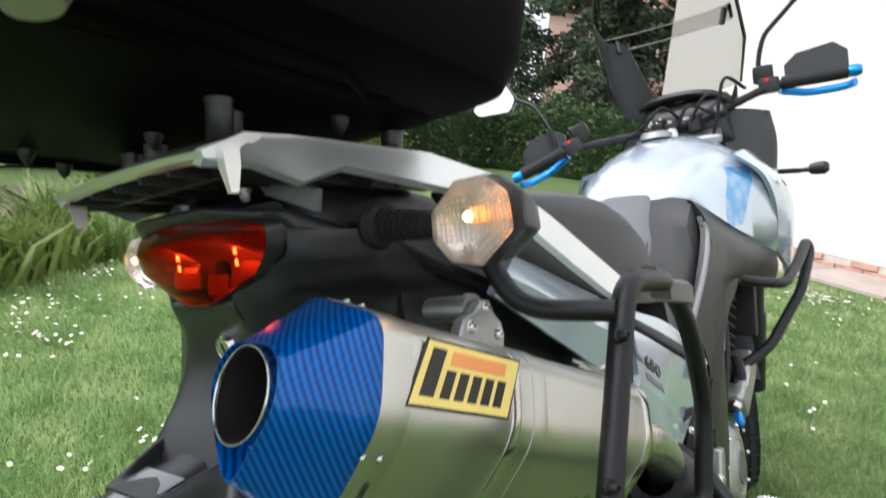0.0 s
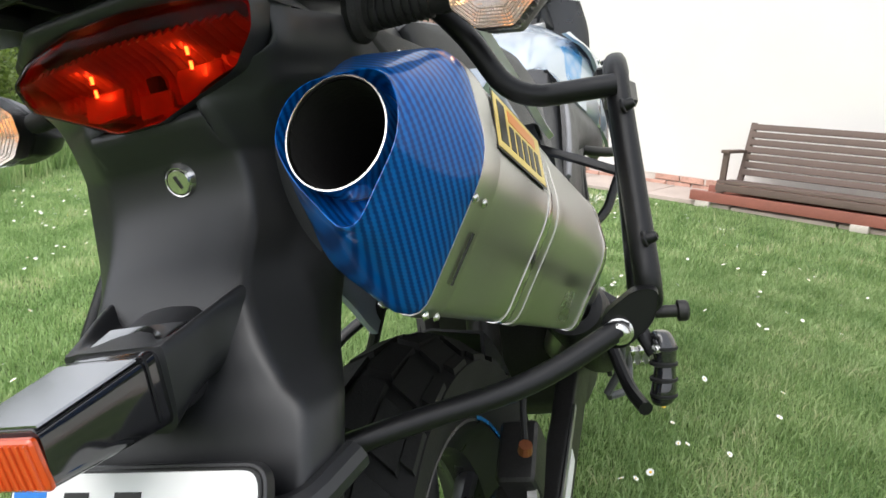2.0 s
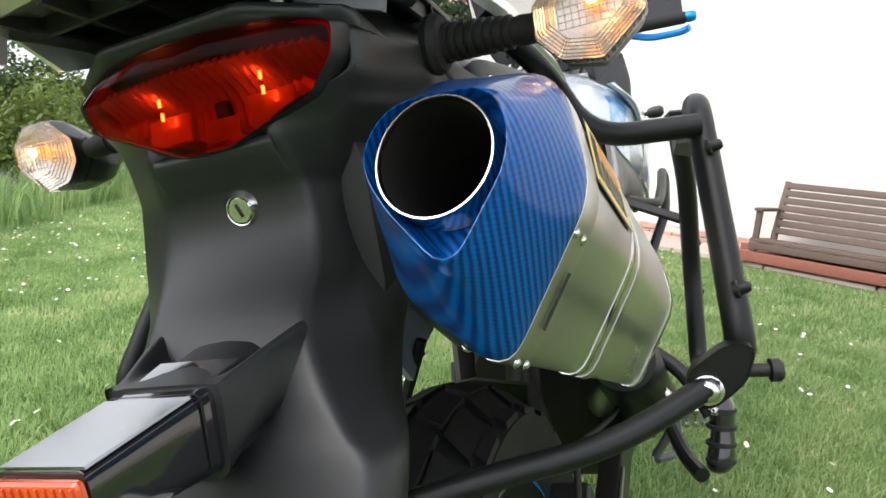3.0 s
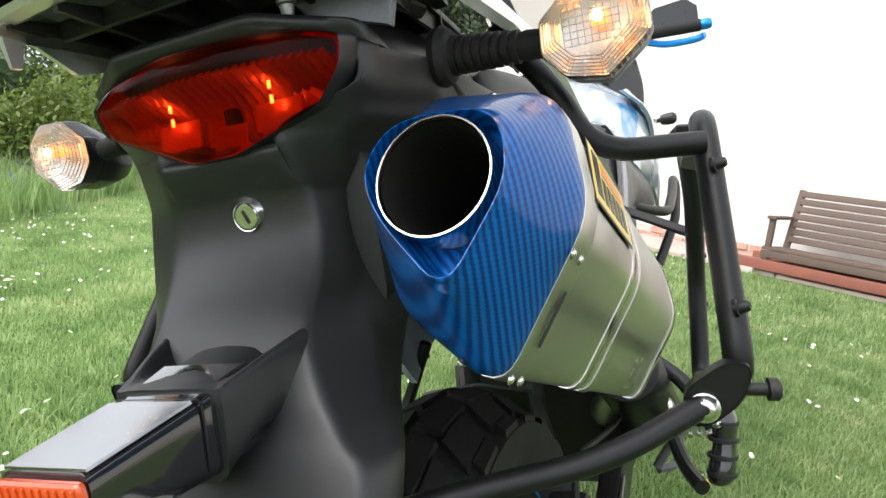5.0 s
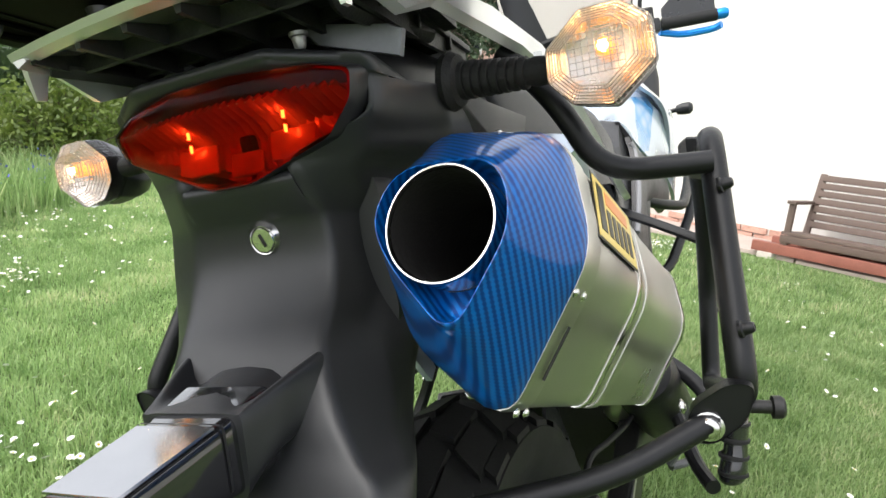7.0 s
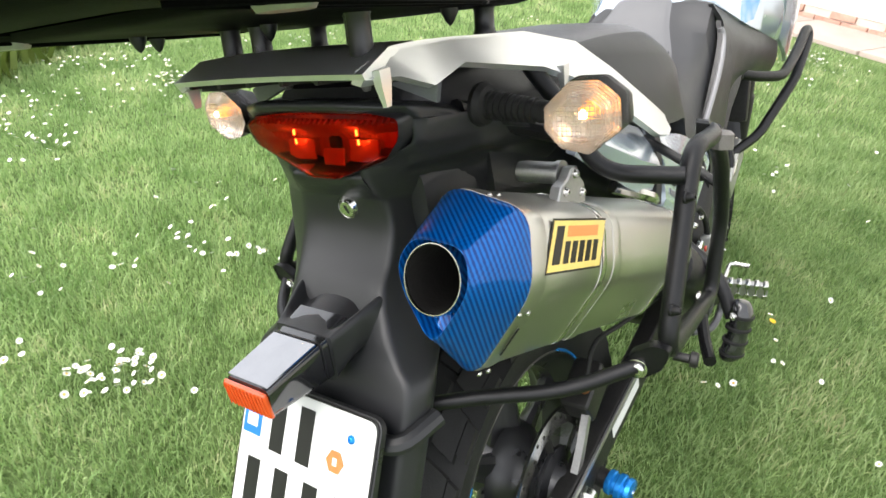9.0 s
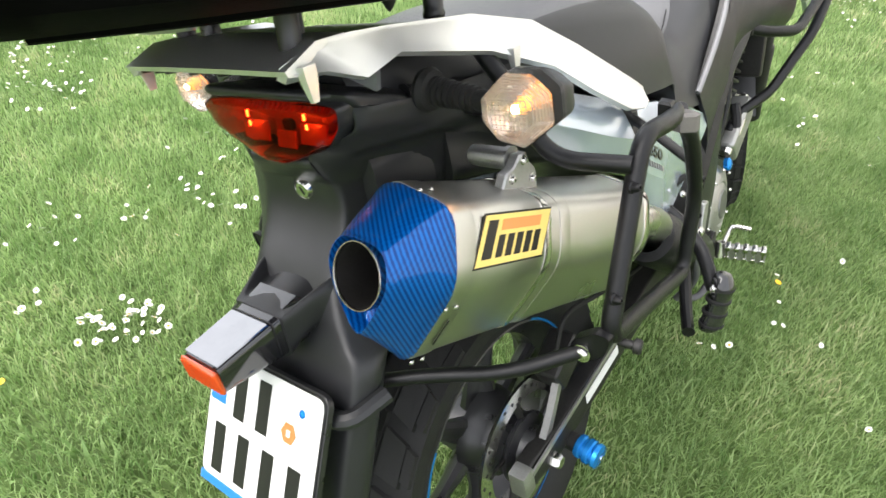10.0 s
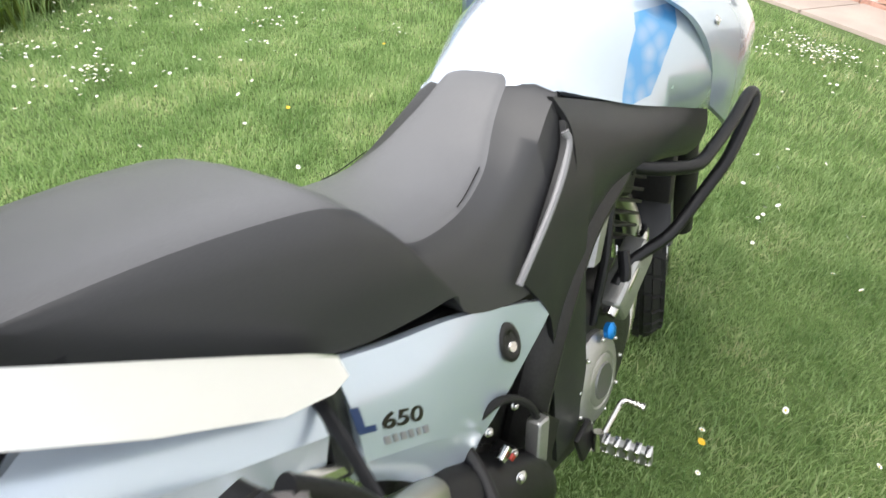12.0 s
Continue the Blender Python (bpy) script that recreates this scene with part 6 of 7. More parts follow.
    for x in (-0.045, 0.048):
        cl = part("bar_clamp", box((0.034, 0.050, 0.036), pose(x, 1.232 + x * 0.15, 1.172, 20), 0.006, 3), M_DARKMETAL, bar)
        for dy in (-0.016, 0.016):
            bolt(V(x, 1.229 + x * 0.15 + dy, 1.190 + dy * 0.36), (0, -0.2, 1), 0.005, 0.004, cl)
    part("ignition_lock", lathe([(0.0, 0.012), (0.012, 0.012), (0.016, 0.006), (0.018, -0.03)], along((0.0, 1.185, 1.150), (0, -0.3, 1)), 18), M_BRIGHT, bike)
    part("top_yoke", box((0.22, 0.07, 0.026), pose(0, 1.225, 1.128, 22, 0, 14), 0.010, 3), M_DULL, bike, "cast top yoke")
    scr = []
    for z, y, w in ((1.255, 1.34, 0.168), (1.36, 1.315, 0.194), (1.50, 1.265, 0.188), (1.60, 1.215, 0.15), (1.63, 1.20, 0.105)):
        scr.append([V(w * math.sin(a), y + 0.10 * (1 - math.cos(a)) * -1 + 0.0, z) for a in (radians(-80 + 16 * k) for k in range(11))])
    bm = loft(scr, False, None, False)
    g = bmesh.ops.extrude_face_region(bm, geom=list(bm.faces))
    bmesh.ops.translate(bm, vec=(0, 0.004, 0), verts=[v for v in g["geom"] if isinstance(v, bmesh.types.BMVert)])
    sc = part("windscreen", bm, M_SCREEN, bike, "smoked curved windscreen", 60)
    lip = [[V(0.190 * math.sin(a), 1.276 - (z - 1.44) * 0.35 - 0.10 * (1 - math.cos(a)), z - 0.012 * (1 - math.cos(a))) for a in (radians(-62 + 12.4 * k) for k in range(11))] for z in (1.420, 1.438, 1.456)]
    bm = loft(lip, False, None, False)
    g = bmesh.ops.extrude_face_region(bm, geom=list(bm.faces))
    bmesh.ops.translate(bm, vec=(0, 0.004, 0), verts=[v for v in g["geom"] if isinstance(v, bmesh.types.BMVert)])
    sl = part("screen_lip", bm, M_SCREEN, sc, "second smoked strip across the screen", 60)
    # pale tubes stand in for the highlight along the strip's edges
    for r in (lip[0], lip[-1]):
        part("edge", tube(r, 0.0014, 6), M_RIB, sl)
    # added insert: low along the dash, its tall left end for dark trees behind
    screen_insert = []
    for f in (0.0, 0.35, 0.7, 1.0):
        ring = []
        for k in range(25):
            a = radians(-80 + 160 * k / 24)
            rise = 0.06 + 0.94 / (1 + math.exp((k - 7.0) / 0.55)) + 0.10 * math.sin(0.9 * k) * (k > 9)
            z = 1.215 + 0.05 * max(0.0, (3 - k) / 3) ** 2 + 0.225 * f * rise
            w = 0.158 + 0.12 * min(z - 1.215, 0.22)
            ring.append(V(w * math.sin(a), 1.323 - 0.20 * (z - 1.215) - 0.10 * (1 - math.cos(a)), z))
        screen_insert.append(ring)
    bm = loft(screen_insert, False, None, False)
    g = bmesh.ops.extrude_face_region(bm, geom=list(bm.faces))
    bmesh.ops.translate(bm, vec=(0, 0.006, 0), verts=[v for v in g["geom"] if isinstance(v, bmesh.types.BMVert)])
    part("screen_insert", bm, M_PLASTIC, sc, "black insert at the screen's foot, raised at left for the dark trees behind", 60)
    part("screen_edge", tube([r[0] for r in scr] + scr[-1] + [r[-1] for r in reversed(scr)], 0.0028, 6), M_GLASSDARK, sc)
    for s in (1, -1):
        part("screen_clip", box((0.012, 0.012, 0.046), pose(0.142 * s, 1.243, 1.428, -18, 0, -35 * s), 0.003), M_SMOOTH, sc)
        def P(x, y, z):
            return V(x * s, y, z)
        skin_panel("inner_fairing", [
            [P(0.10, 1.30, 1.20), P(0.16, 1.32, 1.19), P(0.205, 1.36, 1.178)],
            [P(0.10, 1.30, 1.12), P(0.17, 1.32, 1.11), P(0.215, 1.36, 1.10)],
            [P(0.11, 1.30, 1.04), P(0.17, 1.32, 1.03), P(0.208, 1.36, 1.02)]], V(0, 0.01, 0), M_SMOOTH, bike, "black inner fairing")
        fs = part("front_signal", lathe([(0.0, -0.045), (0.006, -0.045), (0.008, -0.012), (0.016, -0.008), (0.020, 0.01), (0.020, 0.032), (0.012, 0.042), (0.0, 0.044)], along(P(0.252, 1.69, 1.012), P(1, -0.1, 0.0)), 16), M_PLASTIC, bike, "black front turn signal")
        part("stalk", tube([P(0.13, 1.62, 1.02), P(0.215, 1.69, 1.012)], 0.008, 10), M_RUBBER, fs)
        skin_panel("nose_panel", [
            [P(0.20, 1.42, 1.02), P(0.20, 1.43, 0.93), P(0.18, 1.42, 0.80)],
            [P(0.14, 1.58, 1.08), P(0.15, 1.60, 0.97), P(0.13, 1.56, 0.85)],
            [P(0.02, 1.68, 1.10), P(0.02, 1.70, 0.98), P(0.02, 1.64, 0.88)]], V(-0.006 * s, -0.004, 0), M_PAINT, bike, "silver-blue nose fairing")


front_end()


# ---- decals on the flank and tank ----
def words(text, m, size, material, parent, name):
    cu = bpy.data.curves.new(name, "FONT")
    cu.body, cu.size, cu.extrude, cu.shear, cu.offset = text, size, 0.0010, 0.25, 0.0006
    tmp = bpy.data.objects.new("tmp", cu)
    scene.collection.objects.link(tmp)
    bpy.context.view_layer.update()
    me = bpy.data.meshes.new_from_object(tmp.evaluated_get(bpy.context.evaluated_depsgraph_get()))
    bpy.data.objects.remove(tmp)
    me.transform(m)
    me.materials.append(material)
    ob = new(name, me)
    ob.parent = parent
    return ob


# ---- top case on the carrier ----
def top_case():
    m = LEANING @ Matrix.Translation(V(0, -0.083, 1.077)) @ pose(0, 0, 0, -7.1, 0, 0)
    c = empty("top_case", m, "large black plastic top case mounted on the carrier", "top case")

    def ring(h, w, y0, y1, r):
        return [V(p.x, p.y, h) for p in round_poly([(-w, y0), (w, y0), (w * 0.97, y1), (-w * 0.97, y1)], r, 7)]
    part("shell", loft([ring(0.030, 0.14, -0.33, -0.08, 0.05), ring(0.004, 0.15, -0.35, -0.06, 0.05), ring(0.0, 0.165, -0.365, -0.045, 0.05), ring(0.001, 0.245, -0.41, 0.026, 0.05), ring(0.010, 0.266, -0.425, 0.046, 0.055), ring(0.034, 0.278, -0.435, 0.057, 0.06), ring(0.10, 0.288, -0.445, 0.066, 0.065), ring(0.155, 0.292, -0.45, 0.068, 0.065), ring(0.157, 0.286, -0.444, 0.062, 0.065)]), M_CASE, c, "ribbed black lower shell", 40)
    part("lid", loft([ring(0.160, 0.286, -0.444, 0.062, 0.065), ring(0.161, 0.294, -0.452, 0.070, 0.065), ring(0.22, 0.292, -0.448, 0.064, 0.07), ring(0.28, 0.272, -0.425, 0.036, 0.07), ring(0.315, 0.22, -0.37, -0.02, 0.07), ring(0.325, 0.12, -0.28, -0.12, 0.06)]), M_CASE, c, "black lid", 50)
    base = part("mounting_plate", loft([ring(-0.002, 0.180, -0.30, 0.02, 0.03), ring(0.000, 0.186, -0.31, 0.03, 0.03), ring(0.006, 0.186, -0.315, 0.03, 0.03)]), M_CASE, c, "black mounting plate", 40)
    for x, y, h in ((-0.114, -0.116, 0.042), (-0.062, -0.118, 0.042), (0.107, -0.151, 0.046), (0.080, -0.125, 0.042), (0.123, 0.022, 0.030), (-0.123, 0.022, 0.030)):
        part("post", lathe([(0.011, -h), (0.012, -h + 0.004), (0.0105, -h + 0.008), (0.0105, -0.004), (0.013, 0.0), (0.013, 0.008)], pose(x, y, 0), 16), M_SMOOTH, base, "black standoff")
    for x, y in ((-0.20, -0.15), (-0.02, -0.14), (0.13, -0.05), (-0.15, -0.20)):
        part("drain_stud", lathe([(0.0, -0.018), (0.004, -0.014), (0.008, -0.006), (0.009, 0.004)], pose(x, y, 0.0), 12), M_PLASTIC, base)
    part("latch", box((0.07, 0.03, 0.03), pose(-0.04, -0.425, 0.055, 20), 0.010, 3), M_DULL, c, "bare metal latch")
    for i in range(4):
        part("rib", box((0.004, 0.30, 0.008), pose(-0.19 + i * 0.02 + (0.32 if i > 1 else 0), -0.20, 0.001), 0.002, 1), M_CASE, base)
    for s in (1, -1):
        part("foot_pad", lathe([(0.0, -0.006), (0.013, -0.006), (0.016, 0.0), (0.016, 0.006)], pose(0.19 * s, -0.30, 0.0) @ Matrix.Diagonal((1.6, 1, 1, 1)), 20), M_DULL, base, "oval pad")
        part("recess_rim", tube([V(0.175 * s, -0.06, 0.0), V(0.215 * s, -0.12, 0.0), V(0.22 * s, -0.30, 0.0), V(0.18 * s, -0.37, 0.0)], 0.004, 8), M_CASE, base)


top_case()


def flank_pose(y, z, x=0.2095):
    """On the outer face of the front panel, reading forward and down its slope."""
    return Matrix(((-0.03, -0.12, 1, x), (1, 0, 0.1, y), (-0.60, 1, 0.16, z), (0, 0, 0, 1)))


def on_panel(y, z):
    """A decal's frame just proud of the panel, whose face falls away upward and forward."""
    foot = 0.742 - 0.60 * (y - 0.26)
    return flank_pose(y, z, 0.2128 - 0.030 * (y - 0.26) - 0.115 * (z - foot))


words("650", on_panel(0.289, 0.758) @ Matrix.Diagonal((1.42, 1, 1, 1)), 0.027, M_INK, bike, "model_number")
for k, w in enumerate((0.008, 0.006, 0.008, 0.007, 0.006, 0.008)):
    part("maker_bar", box((w, 0.010, 0.001), on_panel(0.292 + 0.011 * k, 0.742 - 0.0066 * k), 0.0002, 1), M_TRIM, bike)
part("decal_bar", box((0.011, 0.030, 0.001), on_panel(0.266, 0.789), 0.0002, 1), M_NAVY, bike)
part("decal_bar", box((0.022, 0.008, 0.001), on_panel(0.273, 0.772), 0.0002, 1), M_NAVY, bike)


# ---- garden ----
def blades(name, n, region, height, width, material, label, seed, lean=0.5):
    """Thin two-segment blades of grass scattered over a region, as one mesh."""
    rng = np.random.default_rng(seed)
    x, y = region(rng, n)
    n = len(x)
    clump = 0.5 + 0.5 * np.sin(x * 9.1 + 2.0 * np.sin(y * 5.3)) * np.sin(y * 8.3 + 2.0 * np.sin(x * 6.1))
    h = height * rng.uniform(0.4, 1.1, n) * (0.65 + 0.7 * clump)
    a = rng.uniform(0, 2 * np.pi, n)
    w = width * rng.uniform(0.6, 1.3, n)
    ln = rng.uniform(0.1, 1.0, n) * lean * h
    b = a + rng.normal(0, 0.9, n)
    dx, dy = np.cos(a), np.sin(a)
    lx, ly = -np.sin(b) * ln, np.cos(b) * ln
    z0 = np.full(n, -0.005)
    co = np.empty((n, 5, 3))
    co[:, 0] = np.stack([x - dx * w, y - dy * w, z0], 1)
    co[:, 1] = np.stack([x + dx * w, y + dy * w, z0], 1)
    co[:, 2] = np.stack([x + dx * w * 0.8 + lx * 0.35, y + dy * w * 0.8 + ly * 0.35, h * 0.6], 1)
    co[:, 3] = np.stack([x - dx * w * 0.8 + lx * 0.35, y - dy * w * 0.8 + ly * 0.35, h * 0.6], 1)
    co[:, 4] = np.stack([x + lx, y + ly, h * 0.95], 1)
    me = bpy.data.meshes.new(name)
    me.vertices.add(n * 5)
    me.vertices.foreach_set("co", co.ravel())
    base = (np.arange(n) * 5)[:, None]
    idx = np.concatenate([base + np.array([0, 1, 2, 3]), base + np.array([3, 2, 4])], 1).ravel()
    me.loops.add(n * 7)
    me.loops.foreach_set("vertex_index", idx.astype(np.int32))
    me.polygons.add(n * 2)
    starts = np.stack([np.arange(n) * 7, np.arange(n) * 7 + 4], 1).ravel()
    me.polygons.foreach_set("loop_start", starts.astype(np.int32))
    me.update(calc_edges=True)
    me.validate()
    me.materials.append(material)
    ob = new(name, me)
    return tagged(ob, label, "grass", kind="stuff")


def lawn_region(x0, x1, y0, y1):
    def f(rng, n):
        x, y = rng.uniform(x0, x1, n) + rng.normal(0, 0.22, n), rng.uniform(y0, y1, n) + rng.normal(0, 0.22, n)
        keep = (y < 5.33 - 0.45 * x) & (x > -3.25 - 0.5 * y)          # stops at the paved path and at the bed
        return x[keep], y[keep]
    return f


def bed_region(y0, y1, d0, d1):
    def f(rng, n):
        y, d = rng.uniform(y0, y1, n), rng.uniform(d0, d1, n)
        return -3.25 - 0.5 * y - d + rng.normal(0, 0.08, n), y
    return f


LAWN = "short green lawn grass, mown and a little uneven"
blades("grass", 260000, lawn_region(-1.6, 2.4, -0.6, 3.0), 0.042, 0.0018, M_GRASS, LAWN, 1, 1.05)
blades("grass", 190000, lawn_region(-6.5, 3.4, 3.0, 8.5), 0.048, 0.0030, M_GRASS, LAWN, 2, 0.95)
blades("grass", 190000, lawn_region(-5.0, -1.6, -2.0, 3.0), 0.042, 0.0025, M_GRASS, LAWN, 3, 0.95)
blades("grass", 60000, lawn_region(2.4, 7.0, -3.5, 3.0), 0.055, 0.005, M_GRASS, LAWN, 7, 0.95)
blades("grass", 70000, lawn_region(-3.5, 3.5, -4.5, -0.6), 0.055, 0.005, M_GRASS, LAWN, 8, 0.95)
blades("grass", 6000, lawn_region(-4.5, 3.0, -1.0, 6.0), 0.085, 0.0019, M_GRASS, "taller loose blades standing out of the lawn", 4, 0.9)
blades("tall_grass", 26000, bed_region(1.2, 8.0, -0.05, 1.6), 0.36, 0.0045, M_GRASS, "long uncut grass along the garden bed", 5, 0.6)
blades("bed_plants", 5200, bed_region(-2.2, 1.9, -0.05, 1.1), 0.32, 0.016, M_LEAF, "broad-leaved green plants filling the garden bed", 6, 1.1)


def flower_mesh(name, petals, r, material):
    """A small flower on a stem: a ring of petals round a yellow eye."""
    bm = bmesh.new()
    c = bm.verts.new((0, 0, 0.0))
    n = petals * 2
    rim = [bm.verts.new(((r if k % 2 == 0 else r * 0.80) * math.cos(2 * math.pi * k / n), (r if k % 2 == 0 else r * 0.80) * math.sin(2 * math.pi * k / n), 0.0015)) for k in range(n)]
    for k in range(n):
        bm.faces.new((c, rim[k], rim[(k + 1) % n]))
    eye = [bm.verts.new((r * 0.36 * math.cos(2 * math.pi * k / 6), r * 0.36 * math.sin(2 * math.pi * k / 6), 0.001)) for k in range(6)]
    top = bm.verts.new((0, 0, r * 0.28))
    for k in range(6):
        bm.faces.new((eye[k], eye[(k + 1) % 6], top)).material_index = 1
    st = [[bm.verts.new((0.0009 * math.cos(a), 0.0009 * math.sin(a), z)) for a in (0, 2.1, 4.2)] for z in (-0.001, -0.075)]
    for k in range(3):
        bm.faces.new((st[0][k], st[0][(k + 1) % 3], st[1][(k + 1) % 3], st[1][k])).material_index = 2
    me = bpy.data.meshes.new(name)
    bm.to_mesh(me)
    bm.free()
    for m in (material, M_YOLK, M_GRASS):
        me.materials.append(m)
    return me


# clusters: x, y, spread, how many
CLUSTERS = [(-2.88, 0.46, 0.28, 34), (-3.4, 1.05, 0.35, 34), (-2.93, 1.3, 0.22, 16), (-1.53, 0.37, 0.22, 14), (-1.75, -0.1, 0.2, 12), (-0.15, 4.63, 0.28, 60),
            (0.03, 2.45, 0.05, 4), (-3.9, 2.68, 0.4, 50), (-4.15, 2.3, 0.4, 50), (-2.7, 1.25, 0.25, 12), (0.82, 3.98, 0.2, 8), (0.96, 3.3, 0.2, 8), (0.64, 2.78, 0.2, 7),
            (-3.6, 1.75, 0.4, 44), (-2.75, 2.15, 0.35, 22), (-0.09, 2.91, 0.12, 6), (-1.69, 0.89, 0.4, 8), (0.15, 1.75, 0.4, 8), (0.146, 0.778, 0.003, 1), (0.178, 0.789, 0.003, 1), (0.213, 0.817, 0.003, 1), (0.288, 1.0, 0.003, 1), (0.312, 1.008, 0.003, 1), (0.232, 1.226, 0.003, 1), (0.412, 0.996, 0.003, 1), (0.0, 2.346, 0.003, 1), (0.037, 2.375, 0.003, 1), (0.052, 2.326, 0.003, 1), (1.2, 2.2, 0.4, 8), (-2.0, 3.2, 0.6, 14),
            (-3.37, 1.02, 0.12, 22), (-2.85, 1.23, 0.05, 10), (-2.89, 0.78, 0.05, 8), (-2.94, 0.48, 0.1, 14), (-2.66, 0.36, 0.1, 12), (-1.58, -0.14, 0.03, 4), (-1.5, 0.11, 0.05, 5), (-1.47, 0.32, 0.05, 9), (-1.28, 0.35, 0.05, 10), (-1.32, -0.27, 0.05, 5), (-2.56, 0.37, 0.12, 16), (-1.06, -0.13, 0.045, 40), (-1.13, -0.21, 0.02, 8), (-2.2, 4.07, 0.1, 10), (-2.88, 2.42, 0.1, 10), (-3.59, 1.56, 0.2, 20), (-2.74, 1.19, 0.06, 10), (-2.88, 2.24, 0.1, 14), (-3.28, 1.12, 0.1, 12), (-0.37, 4.83, 0.16, 90), (-0.25, 4.7, 0.10, 70), (-2.29, 2.85, 0.04, 6), (-2.81, 1.22, 0.07, 14), (-2.64, 2.07, 0.06, 6), (-3.43, 2.07, 0.15, 10)]


def daisies():
    rng = random.Random(21)
    white, yellow = flower_mesh("daisy", 9, 0.0074, M_PETAL), flower_mesh("dandelion", 10, 0.011, M_YOLK)
    spots = [(rng.gauss(x, s), rng.gauss(y, s), rng.uniform(0.8, 1.25)) for x, y, s, k in CLUSTERS for _ in range(k)]
    spots += [(rng.uniform(-3.0, 1.6), rng.uniform(-0.5, 4.3), rng.uniform(0.8, 1.2)) for _ in range(34)]
    spots = [q for q in spots if q[0] > -3.3 - 0.5 * q[1] and q[1] < 5.25 - 0.45 * q[0] and not (-0.12 < q[0] < 0.10 and -0.3 < q[1] < 1.9)]
    spots.sort(key=lambda q: (q[0] - 0.2) ** 2 + (q[1] - 0.3) ** 2)
    near, far = spots[:230], spots[230:]
    for x, y, f in near:
        ob = tagged(new("daisy", white), "small white daisy with a yellow eye in the lawn", "flower", "daisies in the lawn")
        ob.matrix_basis = pose(x, y, rng.uniform(0.036, 0.058), rng.uniform(-38, 38), rng.uniform(-38, 38), rng.uniform(0, 360)) @ Matrix.Scale(f * 1.2, 4)
    bm = bmesh.new()
    for x, y, f in far:
        t = white.copy()
        t.transform(pose(x, y, rng.uniform(0.045, 0.07), rng.uniform(-25, 25), rng.uniform(-25, 25), 0) @ Matrix.Scale(f * 1.1, 4))
        bm.from_mesh(t)
        bpy.data.meshes.remove(t)
    me = bpy.data.meshes.new("daisies")
    bm.to_mesh(me)
    bm.free()
    for m in (M_PETAL, M_YOLK, M_GRASS):
        me.materials.append(m)
    tagged(new("daisies", me), "drifts of white daisies across the lawn", "flowers", kind="stuff")
    for x, y in ((-1.9, 1.65), (0.247, 1.183), (-1.1, -0.45), (-2.2, 2.6)):
        ob = tagged(new("dandelion", yellow), "yellow dandelion flower in the grass", "flower", "dandelions in the lawn")
        ob.matrix_basis = pose(x, y, 0.05, rng.uniform(-20, 20), rng.uniform(-20, 20), rng.uniform(0, 360))
    bell = flower_mesh("bluebell", 6, 0.012, M_BELL)
    bm = bmesh.new()
    for _ in range(420):
        y = rng.uniform(2.0, 7.0)
        t = bell.copy()
        t.transform(pose(-3.25 - 0.5 * y - rng.uniform(0.05, 1.2), y, rng.uniform(0.15, 0.33), rng.uniform(-80, 80), rng.uniform(-80, 80), 0))
        bm.from_mesh(t)
        bpy.data.meshes.remove(t)
    me = bpy.data.meshes.new("bluebells")
    bm.to_mesh(me)
    bm.free()
    for m in (M_BELL, M_BELL, M_GRASS):
        me.materials.append(m)
    tagged(new("bluebells", me), "bluebells flowering in the long grass", "flowers", kind="stuff")


daisies()


def leaf_cloud(centres, sizes, material, name, parent, seed):
    """Many small leaves: quads folded along the middle, at the given places."""
    rng = np.random.default_rng(seed)
    n = len(centres)
    a = rng.normal(0, 1, (n, 3))
    a /= np.linalg.norm(a, axis=1)[:, None]
    b = np.cross(a, rng.normal(0, 1, (n, 3)))
    b /= np.linalg.norm(b, axis=1)[:, None]
    s = sizes[:, None]
    co = np.stack([centres - a * s, centres + b * s * 0.45, centres + a * s, centres - b * s * 0.45], 1)
    me = bpy.data.meshes.new(name)
    me.vertices.add(n * 4)
    me.vertices.foreach_set("co", co.ravel())
    me.loops.add(n * 4)
    me.loops.foreach_set("vertex_index", np.arange(n * 4, dtype=np.int32))
    me.polygons.add(n)
    me.polygons.foreach_set("loop_start", np.arange(n, dtype=np.int32) * 4)
    me.update(calc_edges=True)
    me.materials.append(material)
    ob = new(name, me)
    ob.parent = parent
    return ob


def bush(x, y, w, h, leaf, n, material, seed, label, category="bush"):
    rng = np.random.default_rng(seed)
    b = empty("bush", pose(x, y, 0), label, category, "bushes behind the bed")
    bm = bmesh.new()
    pts = []
    for _ in range(46):
        a, t = rng.uniform(0, 2 * np.pi), rng.uniform(0.25, 1.0) ** 0.7
        tip = np.array([np.cos(a) * w * t * 0.9, np.sin(a) * w * t * 0.9, h * (1.05 - 0.55 * t * t) * rng.uniform(0.55, 1.05)])
        mid = tip * np.array([0.45, 0.45, 0.62])
        tube([V(0, 0, 0) + V(np.cos(a) * 0.05, np.sin(a) * 0.05, 0), V(*mid), V(*tip)], 0.01, 5, True, bm, radii=[0.014, 0.008, 0.003])
        k = n // 46
        u = rng.uniform(0.35, 1.05, k)[:, None]
        line = np.where(u < 0.6, mid * (u / 0.6), mid + (tip - mid) * ((u - 0.6) / 0.4))
        pts.append(line + rng.normal(0, 0.09 * w + 0.03, (k, 3)))
    part("trunk", bm, M_BARK, b)
    pts = np.concatenate(pts)
    pts[:, 2] = np.abs(pts[:, 2])
    leaf_cloud(pts, leaf * rng.uniform(0.6, 1.3, len(pts)), material, "leaves", b, seed + 1)


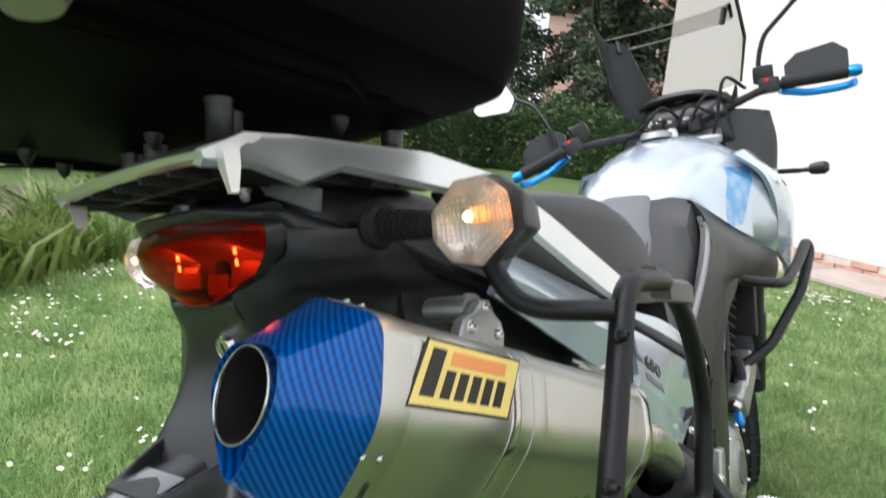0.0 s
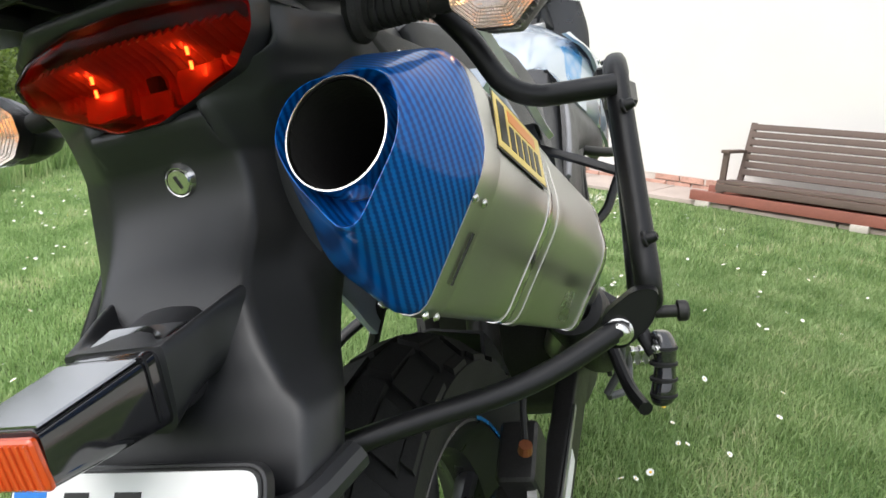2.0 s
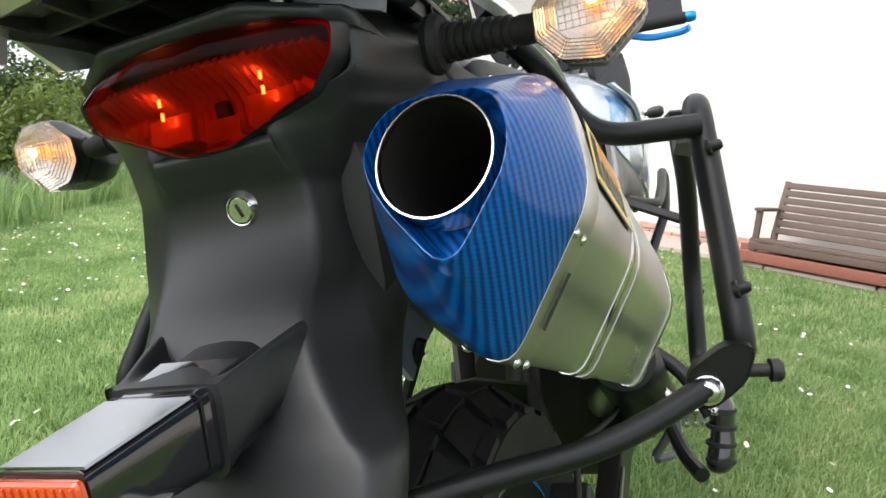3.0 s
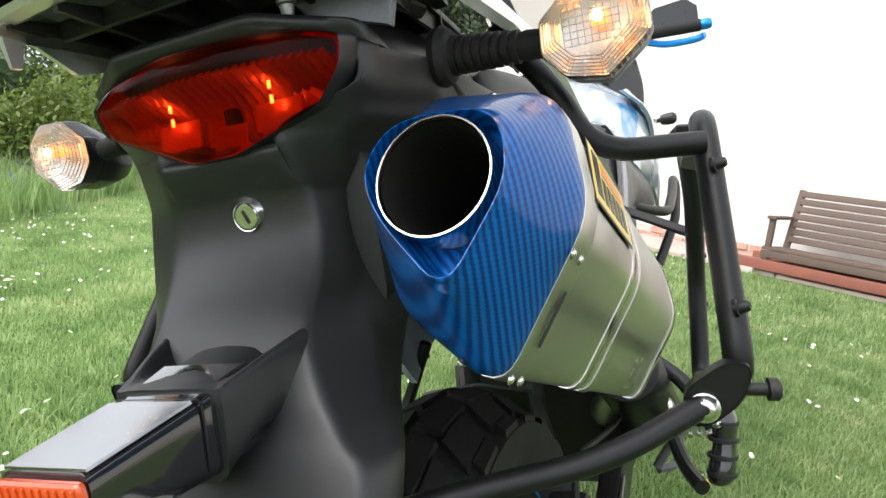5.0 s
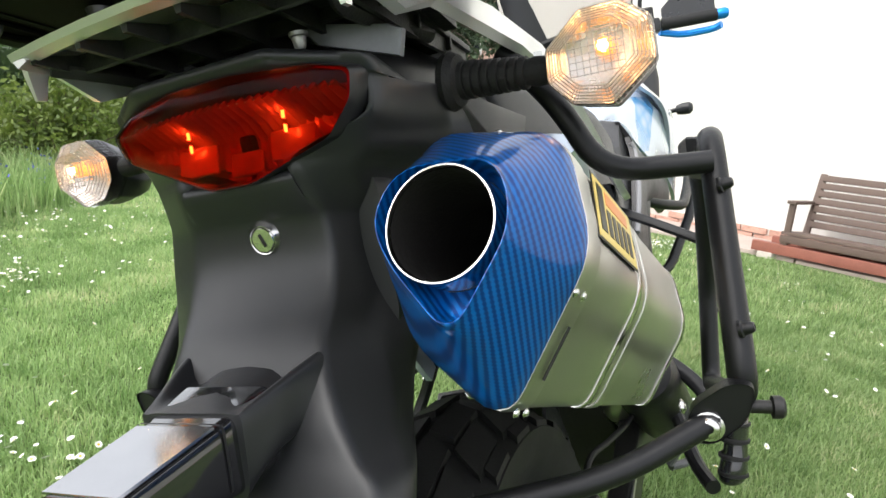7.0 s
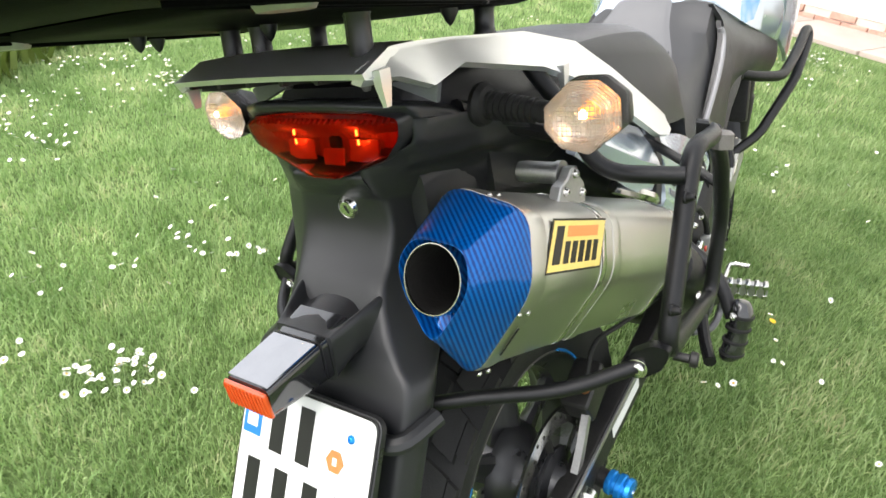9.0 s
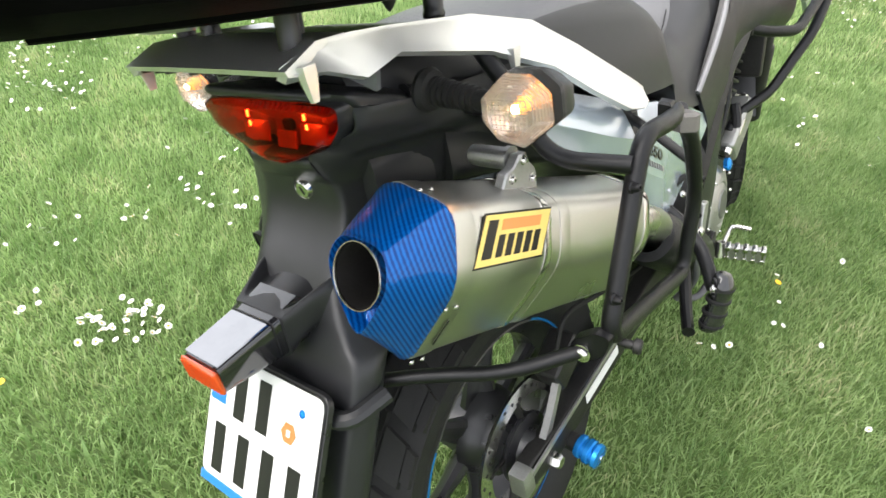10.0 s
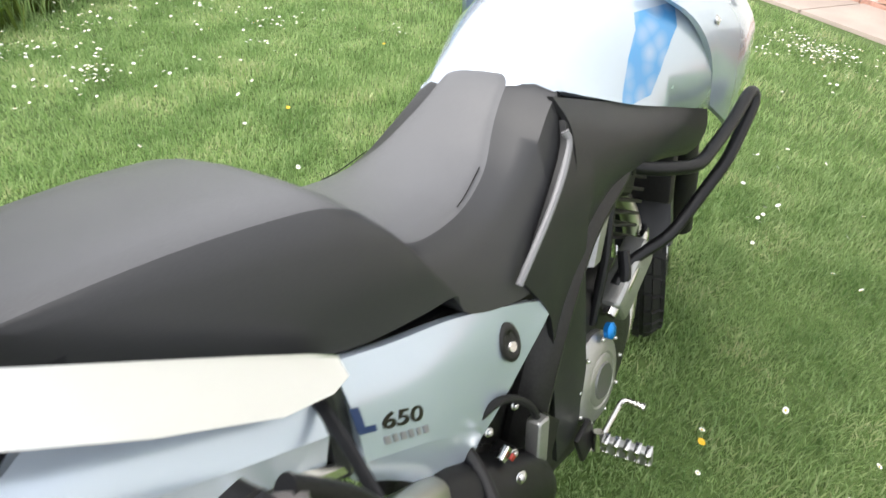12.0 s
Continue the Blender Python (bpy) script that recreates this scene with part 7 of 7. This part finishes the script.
bush(-5.9, 3.6, 0.8, 1.15, 0.035, 9000, M_LEAF, 31, "loose yellow-green garden shrub behind the bed")
bush(-6.6, 4.9, 0.9, 1.3, 0.035, 9000, M_LEAF, 33, "loose yellow-green garden shrub behind the bed")
bush(-7.3, 6.4, 1.0, 1.5, 0.04, 9000, M_LEAF, 35, "loose yellow-green garden shrub behind the bed")
bush(-5.6, 2.2, 0.6, 0.85, 0.035, 7000, M_LEAF, 37, "loose yellow-green garden shrub behind the bed")
bush(-5.3, 0.5, 0.55, 0.55, 0.035, 5000, M_LEAF, 39, "low green garden shrub behind the bed")


def hedge(p0, p1, h, d, n, seed):
    rng = np.random.default_rng(seed)
    g = empty("hedge", pose(0, 0, 0), "dense dark green clipped hedge behind the lawn", "hedge")
    a, b = np.array(p0), np.array(p1)
    t = rng.uniform(0, 1, n)[:, None]
    base = a + (b - a) * t
    nr = np.array([-(b - a)[1], (b - a)[0]]) / np.linalg.norm(b - a)
    off = rng.uniform(-1, 1, (n, 1))
    top = h * (1 + 0.12 * np.sin(t * 23) + 0.08 * np.sin(t * 61 + 1))
    z = rng.uniform(0.02, 1, (n, 1)) ** 0.8 * top
    shell = rng.uniform(0, 1, (n, 1)) < 0.7
    off = np.where(shell, np.sign(off) * (0.8 + 0.2 * np.abs(off)), off)
    pts = np.concatenate([base + nr * off * d, z], 1) + rng.normal(0, 0.06, (n, 3))
    leaf_cloud(pts, 0.06 * rng.uniform(0.6, 1.4, n), M_HEDGE, "leaves", g, seed)
    u = (b - a) / np.linalg.norm(b - a)
    ln = float(np.linalg.norm(b - a))
    part("dark_core", box((ln, d * 1.3, h * 0.82), Matrix.Translation(V(*((a + b) / 2), h * 0.41)) @ Matrix.Rotation(math.atan2(u[1], u[0]), 4, "Z"), 0.1), M_HEDGE, g)


hedge((-13.5, 5.0), (-9.2, 13.2), 1.7, 0.5, 16000, 51)
hedge((-9.4, 13.4), (-3.2, 13.6), 1.75, 0.5, 16000, 52)
hedge((-12.0, -6.0), (-8.6, 5.2), 1.6, 0.5, 14000, 53)


def conifer(x, y, h, r, seed):
    rng = np.random.default_rng(seed)
    t = empty("conifer", pose(x, y, 0), "tall dark green spruce behind the hedge", "tree", "spruces behind the hedge")
    part("trunk", tube([V(0, 0, 0), V(0.02, 0, h * 0.5), V(0, 0.02, h)], 0.2, 10, True, None, [0.2, 0.12, 0.02]), M_BARK, t)
    bm = bmesh.new()
    pts = []
    for k in range(150):
        z = h * rng.uniform(0.06, 0.98)
        a = rng.uniform(0, 2 * np.pi)
        ln = r * (1 - z / h) ** 0.8 * rng.uniform(0.7, 1.15) + 0.1
        tip = np.array([np.cos(a) * ln, np.sin(a) * ln, z - ln * rng.uniform(0.15, 0.45)])
        root = np.array([0, 0, z])
        tube([V(*root), V(*(root * 0.4 + tip * 0.6 + np.array([0, 0, 0.06 * ln]))), V(*tip)], 0.02, 4, True, bm, [0.03, 0.018, 0.005])
        m = 120
        u = rng.uniform(0.12, 1.0, m)[:, None]
        q = root + (tip - root) * u + rng.normal(0, 0.07, (m, 3)) * (0.6 + u) - np.array([0, 0, 0.14]) * rng.uniform(0, 1, (m, 1))
        pts.append(q)
    part("foliage", bm, M_BARK, t)
    pts = np.concatenate(pts)
    leaf_cloud(pts, 0.085 * rng.uniform(0.6, 1.4, len(pts)), M_NEEDLE, "crown", t, seed + 1)


conifer(-10.6, 15.4, 9.5, 2.6, 61)
conifer(-8.6, 16.6, 11.0, 2.8, 63)
conifer(-6.9, 15.6, 9.0, 2.1, 65)
conifer(-12.5, 17.5, 10.5, 2.8, 67)
conifer(-5.2, 17.8, 10.5, 2.4, 69)


def far_house():
    h = empty("house", pose(-10.5, 30, 0, 0, 0, 18), "far pink-rendered house behind the trees", "house")
    part("wall", box((11, 8, 6.5), pose(0, 0, 3.25), 0.03), M_PINK, h)
    bm = bmesh.new()
    loft([[V(x, -4.4, 6.4), V(x, 0, 9.2), V(x, 4.4, 6.4)] for x in (-5.8, 5.8)], True, bm)
    part("roof", bm, M_BRICK, h)
    for x in (-3.6, -1.2, 1.2, 3.6):
        for z in (1.6, 4.3):
            w = part("window", box((1.1, 0.10, 1.4), pose(x, -4.02, z), 0.02), M_PLASTER, h)
            part("pane", box((0.9, 0.06, 1.2), pose(x, -4.06, z), 0.01), M_GLASSDARK, w)


far_house()


def bed_ground():
    bm = bmesh.new()
    ys = [-8 + i * 1.0 for i in range(20)]
    a = [bm.verts.new((-3.35 - 0.5 * y + 0.08 * math.sin(y * 3), y, 0.018)) for y in ys]
    b = [bm.verts.new((-6.4 - 0.5 * y, y, 0.03)) for y in ys]
    for i in range(len(ys) - 1):
        bm.faces.new((a[i], a[i + 1], b[i + 1], b[i]))
    tagged(part("garden_bed", bm, M_BED), "bare brown soil of the garden bed", "soil", kind="structure")


bed_ground()
